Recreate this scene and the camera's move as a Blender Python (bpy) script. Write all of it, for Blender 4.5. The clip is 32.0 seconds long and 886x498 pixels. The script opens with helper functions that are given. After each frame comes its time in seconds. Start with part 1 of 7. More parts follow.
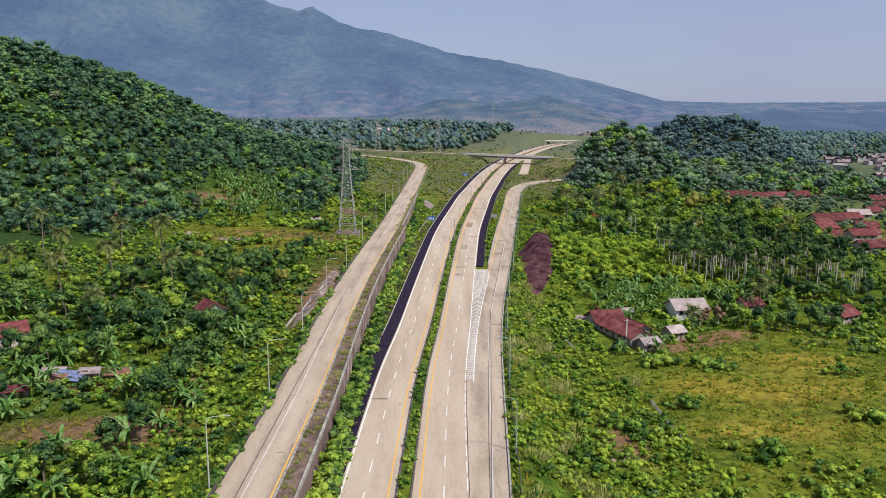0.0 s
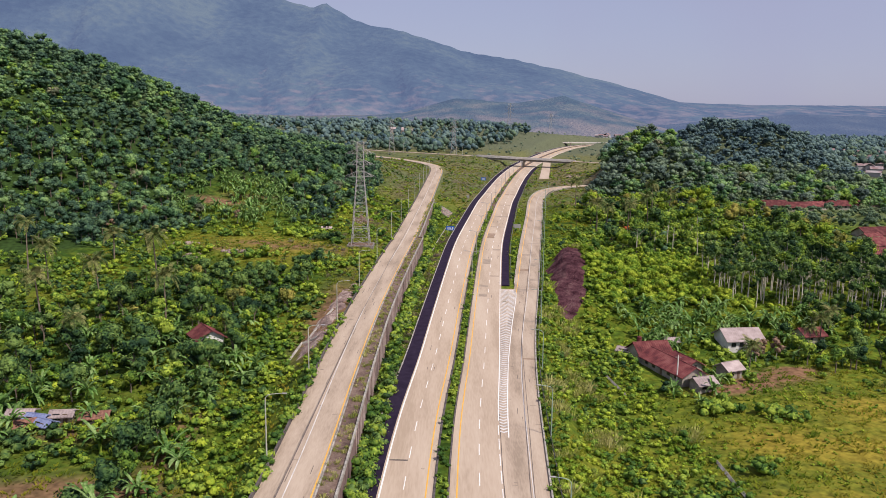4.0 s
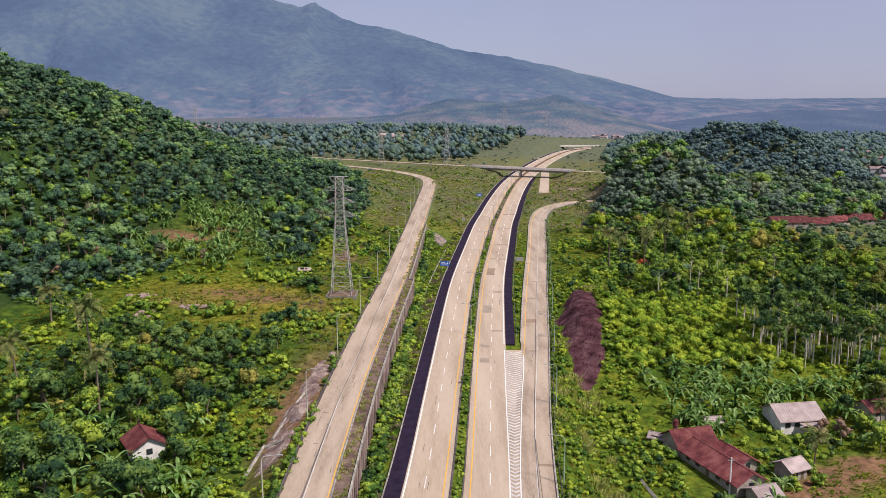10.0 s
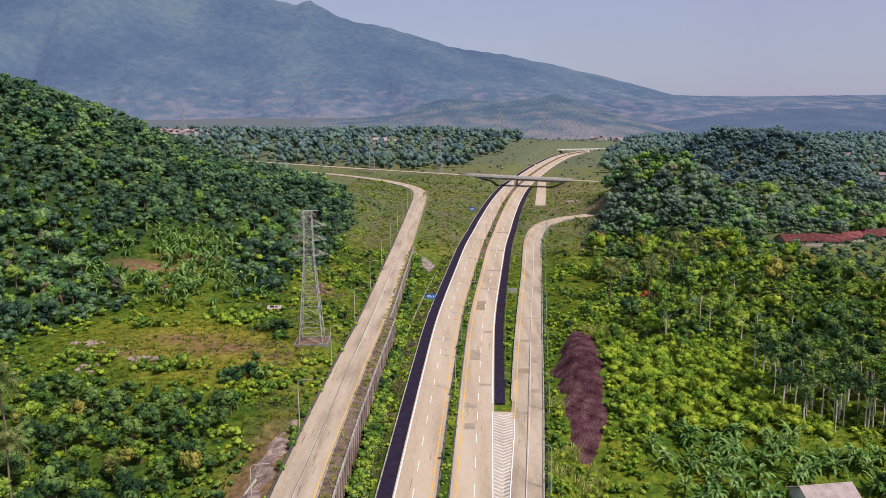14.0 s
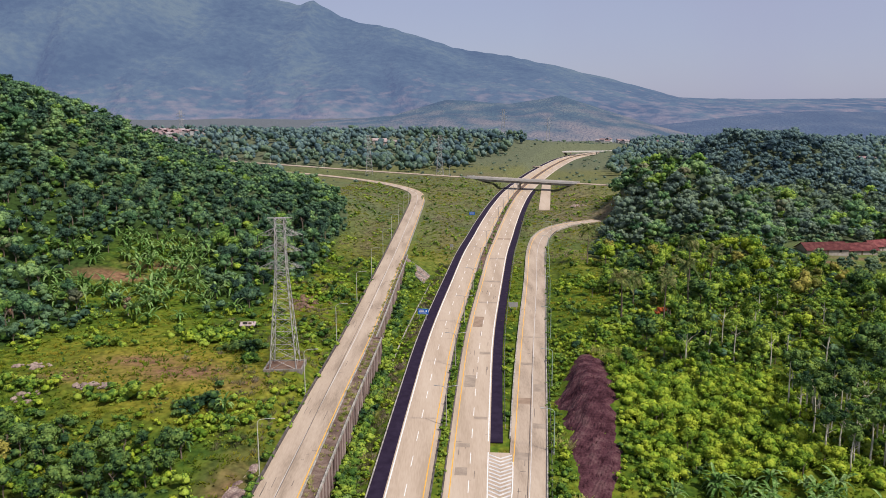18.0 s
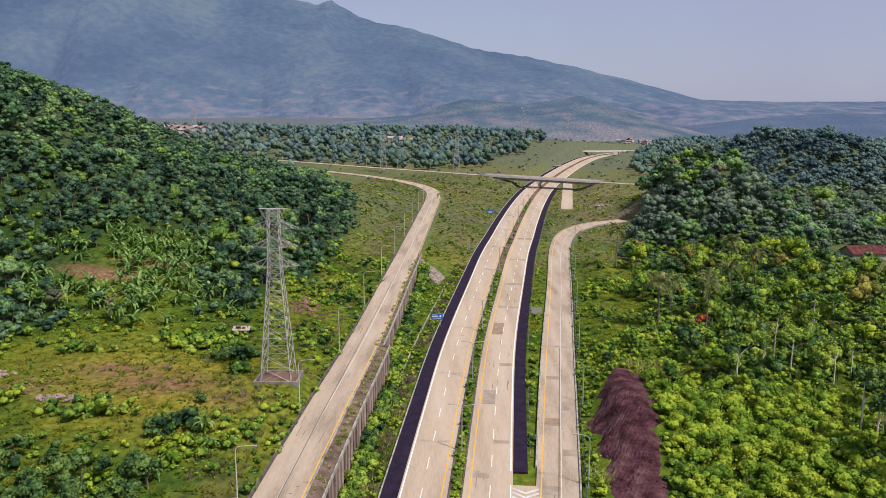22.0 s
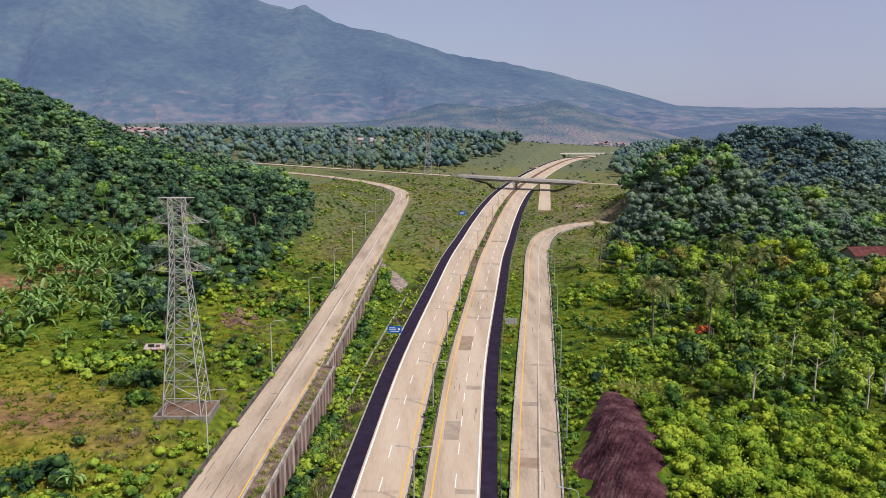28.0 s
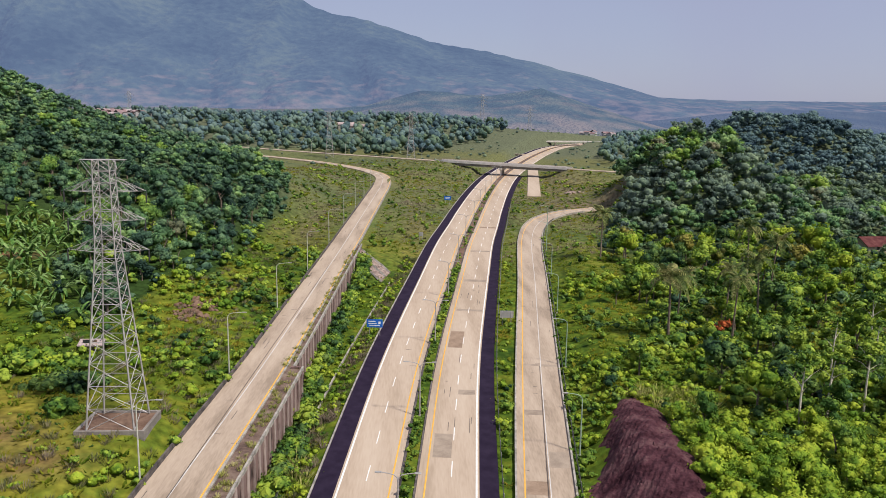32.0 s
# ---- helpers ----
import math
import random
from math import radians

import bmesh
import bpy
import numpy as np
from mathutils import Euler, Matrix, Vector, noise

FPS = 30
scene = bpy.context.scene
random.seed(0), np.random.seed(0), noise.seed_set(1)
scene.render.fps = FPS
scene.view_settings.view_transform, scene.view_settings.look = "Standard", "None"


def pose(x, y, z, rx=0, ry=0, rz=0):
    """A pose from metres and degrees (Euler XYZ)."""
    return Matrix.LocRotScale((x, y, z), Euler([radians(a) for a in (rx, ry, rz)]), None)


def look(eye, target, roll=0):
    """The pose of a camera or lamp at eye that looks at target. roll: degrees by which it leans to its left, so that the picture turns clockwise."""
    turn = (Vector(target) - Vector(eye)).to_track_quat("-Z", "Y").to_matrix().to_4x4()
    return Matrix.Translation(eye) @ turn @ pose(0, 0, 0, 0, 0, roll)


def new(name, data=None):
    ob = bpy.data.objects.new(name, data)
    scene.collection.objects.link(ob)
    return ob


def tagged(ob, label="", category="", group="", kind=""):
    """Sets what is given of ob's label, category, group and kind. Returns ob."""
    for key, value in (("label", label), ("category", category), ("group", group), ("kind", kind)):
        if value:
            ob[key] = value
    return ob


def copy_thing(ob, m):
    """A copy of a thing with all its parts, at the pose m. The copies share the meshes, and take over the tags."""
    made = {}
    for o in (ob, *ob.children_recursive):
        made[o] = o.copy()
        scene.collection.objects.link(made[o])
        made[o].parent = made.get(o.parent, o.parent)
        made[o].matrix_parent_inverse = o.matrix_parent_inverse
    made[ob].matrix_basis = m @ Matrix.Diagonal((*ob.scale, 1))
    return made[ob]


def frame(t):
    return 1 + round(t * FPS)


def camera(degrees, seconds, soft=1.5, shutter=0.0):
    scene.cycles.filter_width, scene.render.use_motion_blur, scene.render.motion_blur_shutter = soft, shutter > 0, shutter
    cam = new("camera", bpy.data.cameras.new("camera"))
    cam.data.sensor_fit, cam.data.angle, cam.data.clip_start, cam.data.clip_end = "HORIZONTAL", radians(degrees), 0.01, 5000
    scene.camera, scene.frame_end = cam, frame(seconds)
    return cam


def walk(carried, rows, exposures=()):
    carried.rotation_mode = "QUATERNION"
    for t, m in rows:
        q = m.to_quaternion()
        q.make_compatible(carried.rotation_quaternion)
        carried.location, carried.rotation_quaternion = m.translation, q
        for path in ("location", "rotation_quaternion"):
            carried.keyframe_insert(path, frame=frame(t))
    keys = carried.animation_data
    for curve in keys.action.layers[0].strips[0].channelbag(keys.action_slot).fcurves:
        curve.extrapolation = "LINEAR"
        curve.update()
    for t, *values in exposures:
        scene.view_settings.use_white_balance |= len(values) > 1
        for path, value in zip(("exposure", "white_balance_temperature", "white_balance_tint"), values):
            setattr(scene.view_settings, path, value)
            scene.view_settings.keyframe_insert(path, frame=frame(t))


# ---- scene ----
cam = camera(60.6, 32.0, 0.6)
METRES, EYE, TILT, LEAN, TURN = 205.0, 50.5, -9.3, 0.0, 0.0
ROWS = [
    (0.0, 0.0, 0.0, 0.0, 0.0, 0.0, -0.0),
    (0.5, 0.0009, 0.0151, 0.0021, -0.04, -0.02, 0.01),
    (1.0, 0.0005, 0.0325, 0.0043, -0.06, -0.03, -0.05),
    (1.5, -0.001, 0.0477, 0.0062, 0.05, -0.02, -0.16),
    (2.0, -0.0036, 0.0647, 0.0095, 0.41, -0.05, -0.34),
    (2.5, -0.0069, 0.0791, 0.0137, 0.68, -0.06, -0.5),
    (3.0, -0.011, 0.0951, 0.0193, 0.74, -0.07, -0.63),
    (3.5, -0.0152, 0.1091, 0.0242, 0.75, -0.09, -0.75),
    (5.5, -0.0326, 0.1685, 0.0481, 1.05, -0.12, -0.99),
    (6.0, -0.0344, 0.184, 0.0552, 1.46, -0.13, -0.92),
    (6.5, -0.0349, 0.1974, 0.0614, 1.35, -0.14, -0.77),
    (7.0, -0.0356, 0.2131, 0.0684, 1.16, -0.16, -0.6),
    (7.5, -0.0345, 0.2268, 0.0746, 1.04, -0.18, -0.42),
    (8.0, -0.0328, 0.2426, 0.0817, 0.89, -0.22, -0.2),
    (8.5, -0.0304, 0.2566, 0.0879, 0.79, -0.24, -0.06),
    (9.0, -0.0275, 0.2726, 0.0958, 0.61, -0.28, 0.08),
    (9.5, -0.0244, 0.2868, 0.1024, 0.5, -0.31, 0.14),
    (10.0, -0.0212, 0.3031, 0.1104, 0.36, -0.37, 0.18),
    (10.5, -0.0178, 0.3176, 0.1171, 0.31, -0.4, 0.23),
    (11.0, -0.0146, 0.3343, 0.1251, 0.24, -0.44, 0.28),
    (11.5, -0.0115, 0.3489, 0.132, 0.21, -0.47, 0.32),
    (12.0, -0.0082, 0.3658, 0.1403, 0.2, -0.51, 0.38),
    (12.5, -0.0056, 0.3806, 0.1474, 0.18, -0.54, 0.42),
    (13.0, -0.0029, 0.3977, 0.1558, 0.16, -0.57, 0.43),
    (13.5, -0.0006, 0.4128, 0.1633, 0.19, -0.61, 0.42),
    (14.0, 0.0017, 0.4299, 0.1715, 0.26, -0.61, 0.4),
    (14.5, 0.0037, 0.4446, 0.1787, 0.28, -0.61, 0.39),
    (16.5, 0.0125, 0.5088, 0.1852, 0.25, -0.56, 0.25),
    (17.0, 0.0146, 0.5254, 0.1847, 0.36, -0.55, 0.16),
    (17.5, 0.0154, 0.5397, 0.184, 0.48, -0.5, 0.09),
    (18.0, 0.0168, 0.5552, 0.1836, 0.54, -0.47, 0.08),
    (18.5, 0.0187, 0.5688, 0.1832, 0.48, -0.44, 0.13),
    (19.0, 0.0196, 0.5843, 0.1823, 0.57, -0.39, 0.11),
    (19.5, 0.0206, 0.5985, 0.1809, 0.86, -0.31, -0.01),
    (20.0, 0.0197, 0.6127, 0.1799, 0.88, -0.29, 0.02),
    (20.5, 0.0173, 0.6258, 0.1794, 0.68, -0.3, -0.04),
    (21.0, 0.0161, 0.6427, 0.1781, 1.09, -0.27, -0.21),
    (21.5, 0.0153, 0.6568, 0.1774, 1.62, -0.28, -0.36),
    (22.0, 0.0149, 0.6726, 0.1773, 1.75, -0.31, -0.47),
    (22.5, 0.0154, 0.6868, 0.1772, 1.57, -0.34, -0.5),
    (23.0, 0.0161, 0.7031, 0.1772, 1.25, -0.36, -0.5),
    (23.5, 0.0173, 0.7175, 0.1772, 0.97, -0.39, -0.49),
    (24.0, 0.0188, 0.7341, 0.177, 0.71, -0.4, -0.47),
    (24.5, 0.0207, 0.7487, 0.1768, 0.72, -0.42, -0.42),
    (25.0, 0.0245, 0.7655, 0.1766, 0.38, -0.45, -0.22),
    (25.5, 0.0264, 0.78, 0.177, 0.38, -0.45, -0.21),
    (27.5, 0.0323, 0.8211, 0.1707, -0.03, 0.09, -0.18),
    (28.0, 0.0343, 0.8327, 0.1691, 0.07, 0.26, -0.19),
    (28.5, 0.0361, 0.8441, 0.1681, 1.03, 0.26, -0.37),
    (29.0, 0.0374, 0.8574, 0.1674, 0.75, 0.21, -0.36),
    (29.5, 0.0373, 0.8699, 0.1669, 0.33, 0.11, -0.35),
    (30.0, 0.0361, 0.8852, 0.1657, 0.03, 0.0, -0.4),
    (30.5, 0.0344, 0.8991, 0.1645, -0.59, -0.1, -0.42),
    (31.0, 0.032, 0.9161, 0.1625, -1.07, -0.2, -0.5),
    (31.5, 0.0295, 0.9318, 0.1612, -1.31, -0.31, -0.56),
    (32.0, 0.0263, 0.9504, 0.1606, -1.41, -0.41, -0.66),
]
walk(cam, [(t, pose(0, 0, EYE, TILT, LEAN, TURN) @ pose(METRES * x, METRES * y, METRES * z, 90 + pitch, roll, yaw)) for t, x, y, z, yaw, pitch, roll in ROWS],
     [(0, 0, 6050, 9), (1.5, 0, 6150, 10), (3, 0, 6380, 14), (6, 0, 6400, 20), (9, 0, 6400, 18), (13, 0, 6370, 14), (18, 0, 6370, 13), (32, 0, 6370, 12)])

# ---- world, sun, sky ----
SUN_EL, SUN_AZ = radians(54), radians(128)   # azimuth from north (+y) to the east (+x)
world = bpy.data.worlds.new("world")
scene.world = world
world.use_nodes = True
wn, wl = world.node_tree.nodes, world.node_tree.links
sky = wn.new("ShaderNodeTexSky")
sky.sky_type, sky.sun_disc = "NISHITA", False
sky.sun_elevation, sky.sun_rotation = SUN_EL, SUN_AZ
sky.air_density, sky.dust_density, sky.ozone_density = 1.0, 1.2, 1.5
wn["Background"].inputs[1].default_value = 0.13
haze = wn.new("ShaderNodeMix")          # thin overcast in front of the blue
haze.data_type = "RGBA"
cloud, spread = wn.new("ShaderNodeTexNoise"), wn.new("ShaderNodeMapRange")
cloud.inputs["Scale"].default_value, cloud.inputs["Detail"].default_value = 2.2, 5
spread.inputs["From Min"].default_value, spread.inputs["From Max"].default_value = 0.3, 0.7
spread.inputs["To Min"].default_value, spread.inputs["To Max"].default_value = 0.62, 0.9
wl.new(cloud.outputs[0], spread.inputs["Value"]), wl.new(spread.outputs[0], haze.inputs[0])
haze.inputs[7].default_value = (2.90, 2.98, 4.15, 1)
wl.new(sky.outputs[0], haze.inputs[6])
wl.new(haze.outputs[2], wn["Background"].inputs[0])
sun = new("sun", bpy.data.lights.new("sun", "SUN"))
sun.data.energy, sun.data.angle, sun.data.color = 5.0, radians(5.0), (1.0, 0.93, 0.82)
sun.matrix_world = look((0, 0, 0), (-math.sin(SUN_AZ) * math.cos(SUN_EL), -math.cos(SUN_AZ) * math.cos(SUN_EL), -math.sin(SUN_EL)))
scene.view_settings.exposure = 0.0
rng = np.random.default_rng(7)


# ---- materials ----
def material(name, colours, scale=1.0, rough=0.8, bump=0.3, fine=8.0, metal=0.0, stretch=(1, 1, 1), vary=0.0, island=0.0, bump_size=0.05, thin=0.0, shine=0.5, clump=0.45):
    """Procedural surface: two or three colours mixed by noise at a broad and a fine scale, with relief."""
    m = bpy.data.materials.new(name)
    m.use_nodes = True
    n, l = m.node_tree.nodes, m.node_tree.links
    b = n["Principled BSDF"]
    b.inputs["Roughness"].default_value, b.inputs["Metallic"].default_value = rough, metal
    b.inputs["Specular IOR Level"].default_value = 0.1 if thin else shine
    geo = n.new("ShaderNodeNewGeometry")
    mp = n.new("ShaderNodeMapping")
    mp.inputs["Scale"].default_value = stretch
    l.new(geo.outputs["Position"], mp.inputs["Vector"])
    big, small = n.new("ShaderNodeTexNoise"), n.new("ShaderNodeTexNoise")
    big.inputs["Scale"].default_value, small.inputs["Scale"].default_value = scale, scale * fine
    big.inputs["Detail"].default_value, small.inputs["Detail"].default_value = 4, 3
    l.new(mp.outputs[0], big.inputs["Vector"]), l.new(mp.outputs[0], small.inputs["Vector"])
    add = n.new("ShaderNodeMath")
    add.operation = "MULTIPLY_ADD"
    clump = 0.75 if thin and clump == 0.45 else clump
    add.inputs[1].default_value = clump
    l.new(small.outputs[0], add.inputs[0])
    sub = n.new("ShaderNodeMath")
    sub.operation = "SUBTRACT"
    sub.inputs[1].default_value = clump / 2
    l.new(big.outputs[0], sub.inputs[0]), l.new(sub.outputs[0], add.inputs[2])
    ramp = n.new("ShaderNodeValToRGB")
    lo, hi = (0.36, 0.64) if thin else (0.3, 0.7)
    ramp.color_ramp.elements[0].position, ramp.color_ramp.elements[1].position = lo, hi
    ramp.color_ramp.elements[0].color, ramp.color_ramp.elements[1].color = (*colours[0], 1), (*colours[-1], 1)
    for i, c in enumerate(colours[1:-1]):
        ramp.color_ramp.elements.new(lo + (hi - lo) * (i + 1) / (len(colours) - 1)).color = (*c, 1)
    l.new(add.outputs[0], ramp.inputs[0])
    out = ramp.outputs[0]
    if vary or island:
        hsv = n.new("ShaderNodeHueSaturation")
        src = n.new("ShaderNodeObjectInfo").outputs["Random"] if vary else geo.outputs["Random Per Island"]
        mr = n.new("ShaderNodeMapRange")
        k = vary or island
        mr.inputs["To Min"].default_value, mr.inputs["To Max"].default_value = 1 - k, 1 + k
        l.new(src, mr.inputs["Value"]), l.new(mr.outputs[0], hsv.inputs["Value"]), l.new(out, hsv.inputs["Color"])
        out = hsv.outputs[0]
    l.new(out, b.inputs["Base Color"])
    if bump:
        bp = n.new("ShaderNodeBump")
        bp.inputs["Strength"].default_value, bp.inputs["Distance"].default_value = bump, bump_size
        l.new(small.outputs[0], bp.inputs["Height"]), l.new(bp.outputs[0], b.inputs["Normal"])
    if thin:                                # light passes through leaves and blades; leafy relief
        leafy, relief = n.new("ShaderNodeTexNoise"), n.new("ShaderNodeBump")
        leafy.inputs["Scale"].default_value, leafy.inputs["Detail"].default_value = 1.7, 4
        relief.inputs["Strength"].default_value, relief.inputs["Distance"].default_value = 0.9, 0.45
        l.new(geo.outputs["Position"], leafy.inputs["Vector"]), l.new(leafy.outputs[0], relief.inputs["Height"])
        l.new(relief.outputs[0], b.inputs["Normal"])
        tr, mx = n.new("ShaderNodeBsdfTranslucent"), n.new("ShaderNodeMixShader")
        mx.inputs[0].default_value = thin
        l.new(out, tr.inputs["Color"]), l.new(b.outputs[0], mx.inputs[1]), l.new(tr.outputs[0], mx.inputs[2])
        l.new(mx.outputs[0], n["Material Output"].inputs["Surface"])
    return m


CONCRETE = material("road_concrete", [(0.334, 0.257, 0.183), (0.409, 0.322, 0.238), (0.451, 0.365, 0.277)], 0.10, 0.85, 0.12, 16, stretch=(2.2, 0.22, 1))
WORN = material("worn_concrete", [(0.257, 0.198, 0.142), (0.366, 0.288, 0.214), (0.427, 0.344, 0.260)], 0.16, 0.9, 0.2, 12, stretch=(2.0, 0.3, 1))
ASPHALT = material("asphalt", [(0.012, 0.007, 0.019), (0.024, 0.016, 0.034)], 0.5, 0.95, 0.3, 20, shine=0.15)
FADED = material("faded_white_paint", [(0.42, 0.40, 0.38), (0.62, 0.60, 0.57)], 0.5, 0.7, 0.05, 6)
PAINT = material("white_paint", [(0.62, 0.60, 0.56), (0.8, 0.78, 0.74)], 0.8, 0.6, 0.05, 6)
YELLOW = material("yellow_paint", [(0.62, 0.33, 0.04), (0.80, 0.44, 0.05)], 0.6, 0.6, 0.05, 6)
DARK_KERB = material("blackened_kerb", [(0.03, 0.026, 0.026), (0.13, 0.11, 0.10)], 0.6, 0.9, 0.3, 8)
KERB = material("kerb_concrete", [(0.16, 0.15, 0.13), (0.42, 0.39, 0.34)], 0.6, 0.9, 0.3, 8)
# Streaked; its colour is also darkened for the recesses between the fins.
WALL = material("stained_wall", [(0.0326, 0.0187, 0.0163), (0.188, 0.116, 0.101), (0.189, 0.1272, 0.1134)], 0.5, 0.9, 0.3, 6, stretch=(1, 1, 0.25))
STONE = material("pitched_stone", [(0.150, 0.108, 0.090), (0.375, 0.288, 0.240)], 0.9, 0.95, 0.6, 5)
RUBBLE = material("brown_rubble", [(0.10, 0.062, 0.055), (0.20, 0.138, 0.118), (0.38, 0.31, 0.26)], 0.35, 0.95, 0.8, 8, bump_size=0.2)
SOIL = material("brown_soil", [(0.11, 0.065, 0.045), (0.20, 0.13, 0.09)], 0.3, 0.95, 0.4, 10, shine=0.2)
ROCK = material("dark_volcanic_soil", [(0.029, 0.010, 0.014), (0.069, 0.028, 0.035), (0.118, 0.062, 0.064)], 0.30, 0.95, 0.9, 7, bump_size=0.25, shine=0.1)
VERGE = material("dirty_verge", [(0.054, 0.032, 0.024), (0.125, 0.080, 0.060), (0.200, 0.145, 0.110)], 0.35, 0.95, 0.4, 7)
# Shade under the deck painted as darker girder colour; also the plinth's grey.
GIRDER = material("girder_shade_plinth_grey", [(0.15, 0.13, 0.115), (0.27, 0.245, 0.215)], 0.4, 0.9, 0.1, 8)
BRIDGE = material("bridge_concrete", [(0.50, 0.47, 0.43), (0.66, 0.62, 0.57)], 0.3, 0.8, 0.1, 8)
STEEL = material("galvanised_steel", [(0.30, 0.29, 0.28), (0.46, 0.44, 0.42)], 1.0, 0.5, 0.0, 5, metal=0.3)
POLE_GREEN = material("green_painted_pole", [(0.20, 0.30, 0.22), (0.34, 0.42, 0.34)], 1.0, 0.5, 0.0, 4)
POLE_PALE = material("pale_painted_pole", [(0.36, 0.36, 0.30), (0.5, 0.5, 0.43)], 1.0, 0.5, 0.0, 4)
DARK = material("dark_metal", [(0.02, 0.02, 0.02), (0.05, 0.05, 0.05)], 2.0, 0.5, 0.0, 4)
BLUE = material("blue_sign_face", [(0.01, 0.10, 0.42), (0.015, 0.14, 0.52)], 1.0, 0.4, 0.0, 4)
GREY = material("grey_sign_back", [(0.34, 0.33, 0.31), (0.42, 0.41, 0.39)], 1.0, 0.5, 0.0, 4, metal=0.4)
ROOF_RED = material("red_roof_tiles", [(0.064, 0.017, 0.019), (0.128, 0.034, 0.034), (0.183, 0.068, 0.060)], 0.5, 0.85, 0.5, 9, vary=0.3, shine=0.2)
ROOF_GREY = material("weathered_sheet_roof", [(0.24, 0.185, 0.175), (0.40, 0.325, 0.31)], 0.5, 0.8, 0.3, 9, vary=0.2)
PLASTER = material("house_plaster", [(0.255, 0.221, 0.187), (0.442, 0.399, 0.348)], 0.6, 0.9, 0.15, 6, vary=0.2)
WHITE_WALL = material("white_wall_paint", [(0.55, 0.53, 0.50), (0.76, 0.74, 0.71)], 0.6, 0.9, 0.1, 6)
GLASS_DARK = material("dark_window", [(0.02, 0.025, 0.03), (0.04, 0.045, 0.05)], 1.0, 0.2, 0.0, 4)
WOOD = material("weathered_wood", [(0.09, 0.06, 0.04), (0.2, 0.14, 0.09)], 1.0, 0.9, 0.3, 6)
BARK = material("grey_bark", [(0.10, 0.075, 0.055), (0.22, 0.17, 0.13)], 1.2, 0.95, 0.5, 5)
BARK_PALE = material("pale_bark", [(0.40, 0.35, 0.28), (0.66, 0.60, 0.50)], 1.2, 0.9, 0.4, 5)
LEAF_DARK = material("dark_leaves", [(0.0193, 0.0504, 0.0235), (0.063, 0.127, 0.036), (0.1639, 0.2517, 0.0606)], 0.16, 0.6, 0.0, 5, island=0.2, thin=0.2)
LEAF_MID = material("green_leaves", [(0.0403, 0.0974, 0.0193), (0.131, 0.226, 0.031), (0.3123, 0.4061, 0.0522)], 0.16, 0.6, 0.0, 5, island=0.2, thin=0.2)
LEAF_LIGHT = material("bright_leaves", [(0.082, 0.1639, 0.016), (0.2, 0.302, 0.026), (0.3501, 0.4232, 0.0397)], 0.16, 0.6, 0.0, 5, island=0.16, thin=0.2)
# Hill and hump leaf colours are blued and paled to stand for haze.
HILL_DARK = material("hazed_dark_hill_leaves", [(0.031, 0.066, 0.047), (0.075, 0.150, 0.088), (0.165, 0.270, 0.132)], 0.10, 0.6, 0.0, 5, island=0.2, thin=0.34)
HILL_MID = material("hazed_hill_leaves", [(0.052, 0.122, 0.056), (0.135, 0.256, 0.108), (0.275, 0.4168, 0.150)], 0.10, 0.6, 0.0, 5, island=0.2, thin=0.34)
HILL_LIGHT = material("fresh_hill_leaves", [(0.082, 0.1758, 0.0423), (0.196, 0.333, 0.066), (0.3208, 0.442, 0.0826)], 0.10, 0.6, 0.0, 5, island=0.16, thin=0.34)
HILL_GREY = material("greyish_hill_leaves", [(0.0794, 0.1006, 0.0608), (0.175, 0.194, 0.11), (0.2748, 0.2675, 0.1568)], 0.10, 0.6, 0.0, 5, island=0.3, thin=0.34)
HUMP_DARK = material("hazed_wood_leaves", [(0.085, 0.128, 0.105), (0.150, 0.215, 0.155), (0.25, 0.325, 0.20)], 0.07, 0.6, 0.0, 5, island=0.2, thin=0.34)
HUMP_MID = material("hazed_green_leaves", [(0.074, 0.124, 0.080), (0.142, 0.212, 0.116), (0.23, 0.31, 0.14)], 0.07, 0.6, 0.0, 5, island=0.16, thin=0.34)
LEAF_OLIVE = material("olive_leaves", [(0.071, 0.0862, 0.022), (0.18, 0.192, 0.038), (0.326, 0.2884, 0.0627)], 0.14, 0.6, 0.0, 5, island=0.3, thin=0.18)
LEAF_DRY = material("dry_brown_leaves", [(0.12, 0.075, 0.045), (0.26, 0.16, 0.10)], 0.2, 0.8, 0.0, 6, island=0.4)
# Farthest leaves, with the most haze mixed into their colour.
LEAF_FAR = material("hazed_far_leaves", [(0.072, 0.124, 0.142), (0.122, 0.195, 0.198), (0.195, 0.28, 0.235)], 0.05, 0.8, 0.0, 6, island=0.12, thin=0.3)
FAR_GREEN = material("hazed_far_green_leaves", [(0.062, 0.112, 0.095), (0.110, 0.176, 0.128), (0.185, 0.262, 0.155)], 0.05, 0.8, 0.0, 6, island=0.12, thin=0.3)
PALM_LEAF = material("palm_fronds", [(0.058, 0.098, 0.026), (0.145, 0.178, 0.052), (0.26, 0.25, 0.095)], 0.2, 0.5, 0.0, 6, island=0.3, thin=0.25)
BANANA_LEAF = material("banana_leaves", [(0.0558, 0.1327, 0.0254), (0.136, 0.252, 0.06), (0.2529, 0.3668, 0.1306)], 0.3, 0.5, 0.0, 6, island=0.3, thin=0.25)
GRASS = material("grass_blades", [(0.105, 0.170, 0.014), (0.190, 0.228, 0.018), (0.290, 0.250, 0.032)], 0.05, 0.8, 0.0, 8, island=0.22, thin=0.5)
